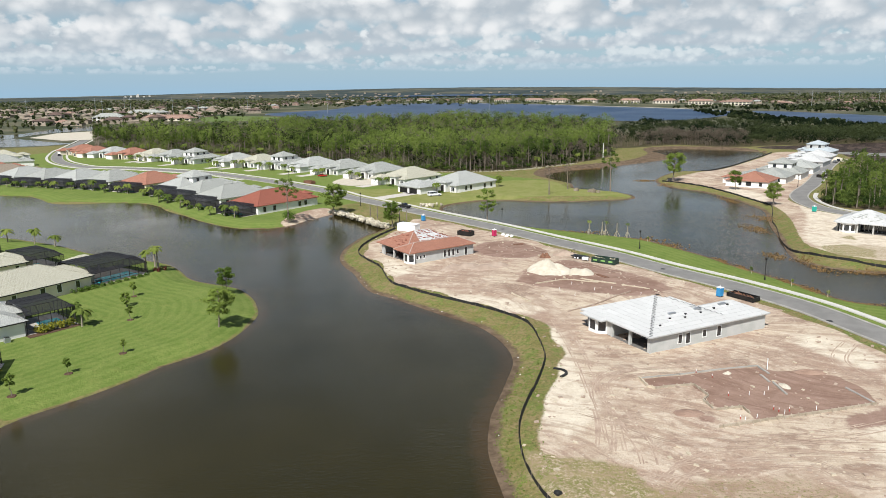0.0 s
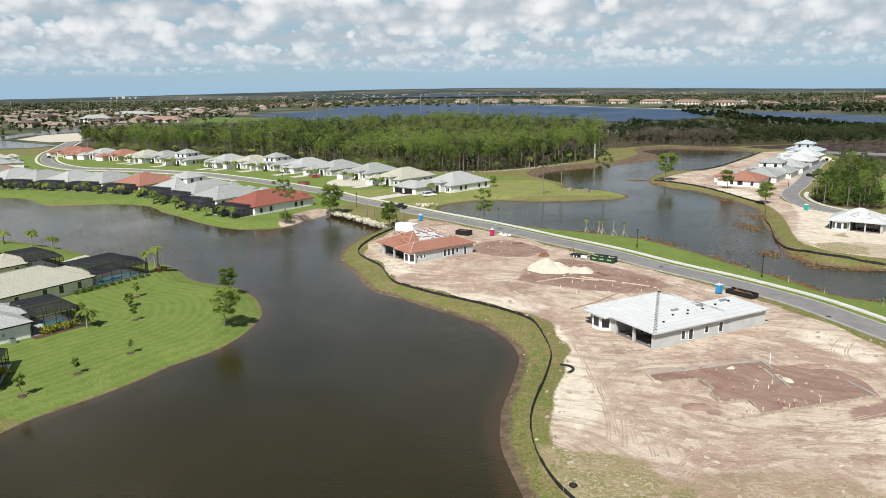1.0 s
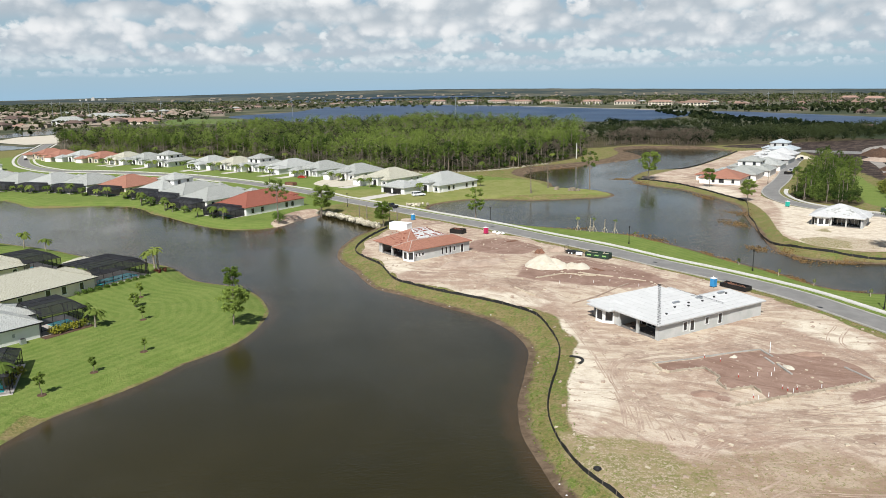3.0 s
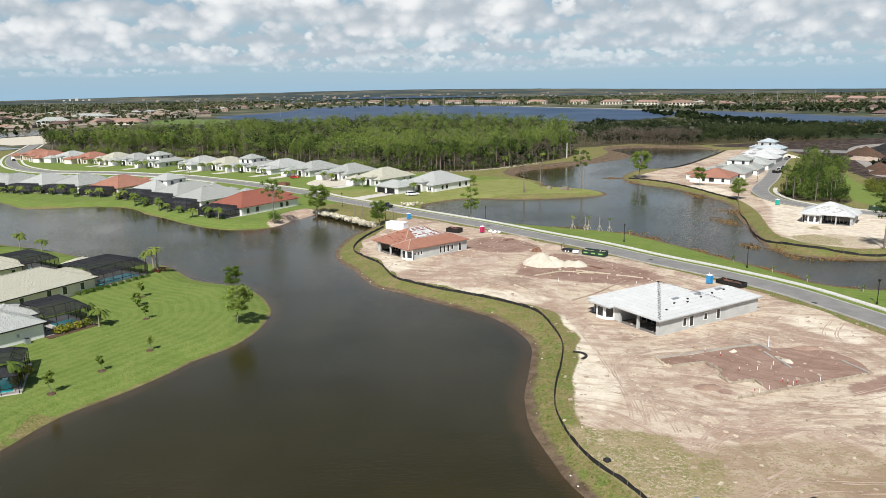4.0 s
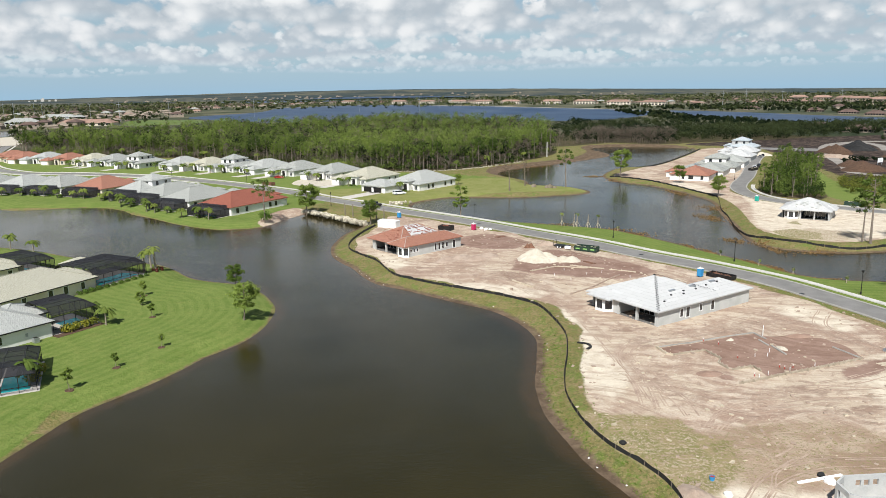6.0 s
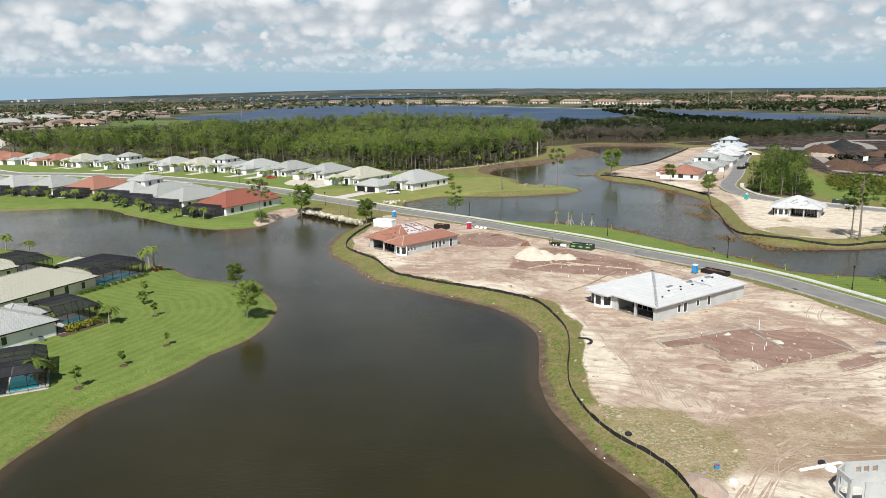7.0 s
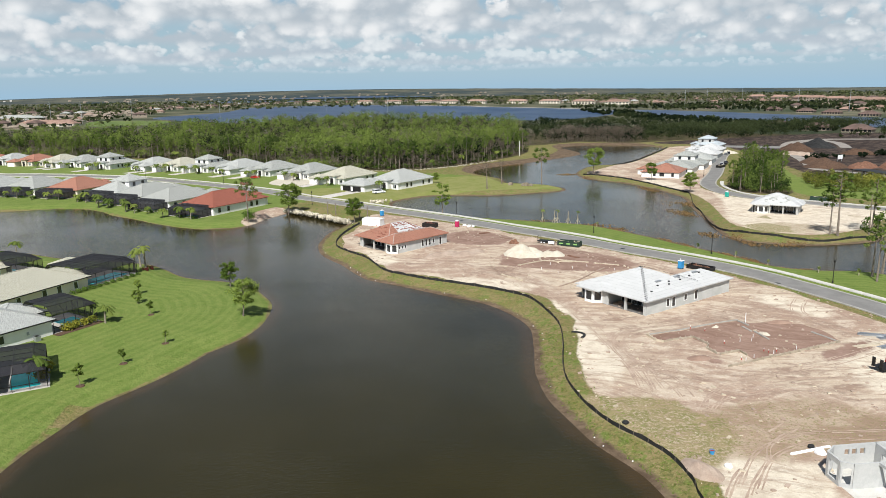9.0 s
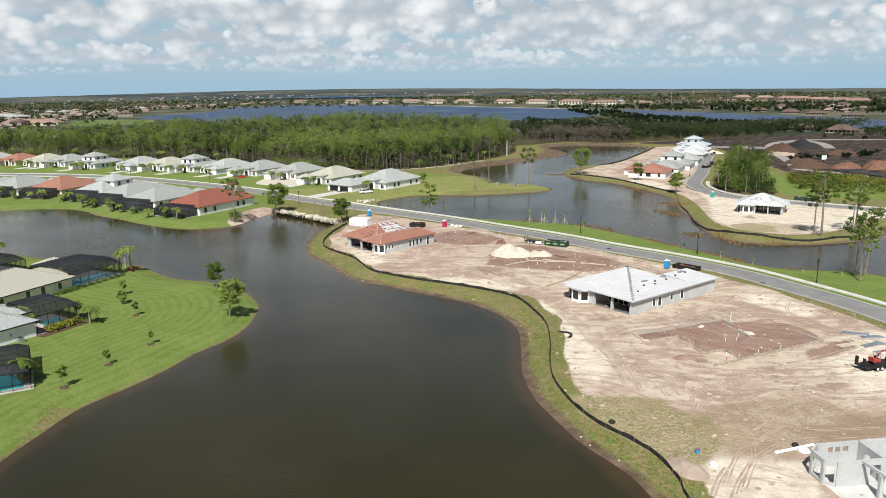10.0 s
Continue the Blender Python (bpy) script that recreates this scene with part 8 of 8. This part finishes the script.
for a, b in (((-0.4, -0.55), (-0.4, 0.15)), ((0.5, -0.55), (0.5, 0.15))):
    for q in (a, b):
        cabg.bar((*q, 1.0), (q[0], q[1], 2.25), 0.08)
cabg.box(-0.5, -0.62, 2.25, 0.6, 0.22, 2.35)
part("cab_frame", cabg, STEEL, ex)
part("seat", Geo().box(-0.3, -0.4, 1.0, 0.1, 0.0, 1.2).box(-0.35, -0.4, 1.2, -0.2, 0.0, 1.65), BLACK, ex)
part("boom", Geo().bar((0.5, 0.35, 0.9), (1.5, 0.35, 2.0), 0.2, 0.26).bar((1.5, 0.35, 2.0), (2.6, 0.35, 2.1), 0.18, 0.24), RED_PAINT, ex)
part("arm", Geo().bar((2.6, 0.35, 2.1), (3.2, 0.35, 0.7), 0.16, 0.2), RED_PAINT, ex)
part("bucket", Geo().box(2.9, 0.05, 0.2, 3.4, 0.65, 0.7), DARK, ex)
tr2 = trailer(35.2, 182.8, -40, 4.2, "grey utility trailer parked beside the street", False)
part("cage_side", Geo().bar((0, -1, 0.8), (0, -1, 2.0), 0.08).bar((0, 1, 0.8), (0, 1, 2.0), 0.08).bar((0, -1, 2.0), (0, 1, 2.0), 0.08), DARK, tr2)
sk = thing("machine", "small pale machine with a frame beside the trailer", "machine", local(37.6, 178.6, -30, ground_at(37.6, 178.6)))
part("body", Geo().box(-0.8, -0.4, 0.3, 0.8, 0.4, 0.9), WHITE_PLASTIC, sk)
for a in (-0.7, 0.7):
    part("leg", Geo().box(a - 0.06, -0.4, 0, a + 0.06, 0.4, 0.3), STEEL, sk)

# ---- manholes, paths and scattered bits ----
for x, y in ((73.0, 128.0), (54.5, 169.0), (20.5, 222.5)):
    solo("manhole_cover", Geo().tube([(0, 0, 0.0), (0, 0, 0.045)], [0.6, 0.6], 14), DARK, "dark round manhole cover in the street", "manhole cover", local(x, y, 0))
open_lot = curve([(-50, 345), (-38, 332), (-26, 345), (-30, 358), (-44, 366)], 3.0, True)
solo("sand_lot", Geo().face([(x, y, 0.03) for x, y in open_lot]), SANDPILE, "bare pale sand lot between two villas", "ground", kind="structure")

rng = random.Random(41)
bits, pale = Geo(), Geo()
for k in range(2600):
    x, y = rng.uniform(-20, 80), rng.uniform(52, 235)
    s = rng.choice((0.08, 0.1, 0.14, 0.2, 0.3))
    target = bits if k % 3 else pale
    target.box(-s, -s * rng.uniform(0.3, 1), -s * 0.3, s, s * rng.uniform(0.3, 1), s * 0.5, Matrix.Translation((x, y, 0)) @ pose(0, 0, 0, rng.uniform(-15, 15), rng.uniform(-15, 15), rng.uniform(0, 180)))
lotpoly = np.concatenate([FENCE_LINE, [(-9, 243), (-3, 244), (16, 221), (29, 203), (43, 182), (54, 163), (63, 148), (69, 136), (74, 120), (77.5, 100), (80.5, 75), (84, 40)]])


def keep(g, test, lift=True):
    """Only the eight-cornered bits whose middle passes the test, set on the ground."""
    v = np.array(g.v).reshape(-1, 24, 3)
    c = v.mean(1)
    ok = test(c[:, 0], c[:, 1])
    out = Geo()
    for b, m, o in zip(v, c, ok):
        if o:
            z = ground_at(m[0], m[1])
            b = b + np.array([0, 0, z])
            for q in range(6):
                out.face([tuple(p) for p in b[q * 4:q * 4 + 4]])
    return out


tagged(part("clods", keep(bits, lambda x, y: sdf(lotpoly, x, y) > 0.5), DIRTPILE), "clods of brown earth scattered over the lots", "clods", kind="stuff")
tagged(part("litter", keep(pale, lambda x, y: sdf(lotpoly, x, y) > 0.5), LUMBER), "scraps of timber and pale rubble on the lots", "rubble", kind="stuff")
shore_bits = Geo()
for k in range(900):
    x, y = rng.uniform(-30, 22), rng.uniform(52, 235)
    s = rng.choice((0.04, 0.06, 0.09))
    shore_bits.box(-s, -s, -s * 0.3, s, s, s * 0.6, pose(x, y, 0, 0, 0, rng.uniform(0, 90)))
tagged(part("litter", keep(shore_bits, lambda x, y: (sdf(LAKE, x, y) < -0.1) & (sdf(LAKE, x, y) > -1.8)), WHITE_PLASTIC), "white litter along the water's edge", "litter", kind="stuff")

# tufts of weeds along the banks and reeds in the shallow pond
tuft = Geo()
for k in range(20000):
    x, y = rng.uniform(-32, 46), rng.uniform(50, 235 if k % 2 else 110)
    tuft.v.append((x, y, 0))
cand = np.array(tuft.v)
d = sdf(LAKE, cand[:, 0], cand[:, 1])
lot = sdf(lotpoly, cand[:, 0], cand[:, 1])
weed = Geo()
for (x, y, _), a, b in zip(cand, d, lot):
    near_fence = 0.2 < b < 3.0 and y < 130 and noise.noise(Vector((x * 0.4, y * 0.4, 0))) > -0.1
    if a < -0.8 and (b < -0.2 or near_fence):
        z = ground_at(x, y)
        weed.leaves((x, y, z + 0.05), 0.2, 4 if b < 0 else 3, 0.11 if b < 0 else 0.09, rng, 0.4)
tagged(part("weeds", weed, LEAF_OAK), "green weed tufts along the grassy bank", "weeds", kind="stuff")
reed = Geo()
for cx, cy, rx, ry, n in ((73.5, 181, 1.0, 4, 90), (75.5, 173.5, 1.2, 3, 110), (80.2, 160, 1.2, 3, 160), (82.6, 153, 1.5, 3.5, 180), (90, 186.5, 2.5, 4, 150), (94.3, 172.7, 2, 5, 140), (88, 142, 4, 0.7, 70), (95, 181, 2.5, 3, 140), (101, 224, 3, 7, 240), (112, 243, 4, 6, 200),
                         (101, 348, 4, 3, 160), (106, 330, 3, 6, 160), (116, 283, 2, 10, 200), (60, 209, 6, 3, 180), (45, 221, 7, 2.5, 180), (66, 200, 3, 5, 160), (104, 168, 5, 2.5, 160), (80, 402, 18, 4, 200)):
    for _ in range(n):
        x, y = cx + rng.gauss(0, rx * 0.6), cy + rng.gauss(0, ry * 0.6)
        reed.leaves((x, y, max(ground_at(x, y), WATER_Z) + 0.05), 0.3, 3, 0.2, rng, 0.25)
tagged(part("reeds", reed, LEAF_REED), "reddish brown reeds in the pond's shallows", "reeds", kind="stuff")

# ruts that machines left in the sand
def ruts(points, label, width=0.42):
    ob = thing("tyre_track", label, "tyre track", kind="stuff")
    line = curve(points, 0.9)
    nr = normals(line)
    for side in (-1.25, -0.8, 0.75, 1.15):
        g = Geo()
        for k in range(len(line) - 1):
            if noise.noise(Vector((k * 0.16, side * 3.1, points[0][1]))) < -0.22:
                continue
            wob = [0.25 + 0.6 * abs(noise.noise(Vector((j * 0.31, side, points[0][0])))) * 1.6 for j in (k, k + 1)]
            q = []
            for j, e in ((k, -1), (k, 1), (k + 1, 1), (k + 1, -1)):
                p = line[j] + nr[j] * (side + e * width / 2 * wob[j - k])
                q.append((p[0], p[1], ground_at(p[0], p[1]) + 0.035))
            g.face(q)
        part("rut", g, RUT, ob)


RUT = plain("damp_rut_sand", (0.290, 0.205, 0.155), (0.44, 0.345, 0.268), 0.5, 6.0, 0.95)
for pts in ([(70, 76), (60, 72), (53.6, 70.8), (46.2, 72.5), (42.9, 76.4), (33.6, 76.3), (27.9, 75.2), (24.5, 72.2)],
            [(66, 82), (56, 80), (44, 80), (36.7, 79), (30, 77), (26, 73)], [(64, 88), (52, 84), (42, 82.4), (36.7, 81.3), (28.8, 83.4), (23.7, 88.0), (19.5, 91.4)],
            [(45.7, 106.6), (37.9, 105.5), (30.1, 104.6), (25.4, 102.0), (23.8, 97.1), (24.4, 90.5), (25.0, 81.3), (24.5, 76.4)],
            [(56, 110), (45.7, 109), (35, 107.2), (28, 105.6), (24, 101), (22.6, 95), (22.4, 88), (21.4, 80)],
            [(22.6, 131.0), (23.0, 114.7), (22.6, 100.1), (21.8, 88.2), (20, 80)],
            [(45.1, 61.0), (38.5, 61.9), (32.6, 62.4), (25.7, 59.9), (19.5, 53.5)], [(16.9, 51.5), (19.5, 54.5), (24.2, 59), (26.8, 62.4), (33, 66)],
            [(64, 112), (56, 111), (46, 110.5)], [(70, 116), (64, 108), (65, 98), (68, 88), (66, 76)],
            [(8, 158), (16, 150), (22, 140), (24, 128)], [(6, 166), (14, 158), (20, 150), (24, 140)], [(20, 196), (28, 190), (36, 178), (44, 166)]):
    ruts(pts, "pair of tyre ruts curving through the sand")

for x, y in ((73.8, 164.1), (77.8, 152.8), (81.4, 144.4), (87.6, 134.3), (94.5, 129.9), (60.5, 203.0)):
    t = thing("sapling", "small staked sapling on the pond verge", "sapling", local(x, y, 20, ground_at(x, y)), "saplings on the verge")
    part("stake", Geo().box(-0.06, -0.06, -0.1, 0.06, 0.06, 1.5), LUMBER, t)
    part("crown", SAPLING[int(x) % 3][1], None, t).matrix_basis = Matrix.Scale(0.6, 4)
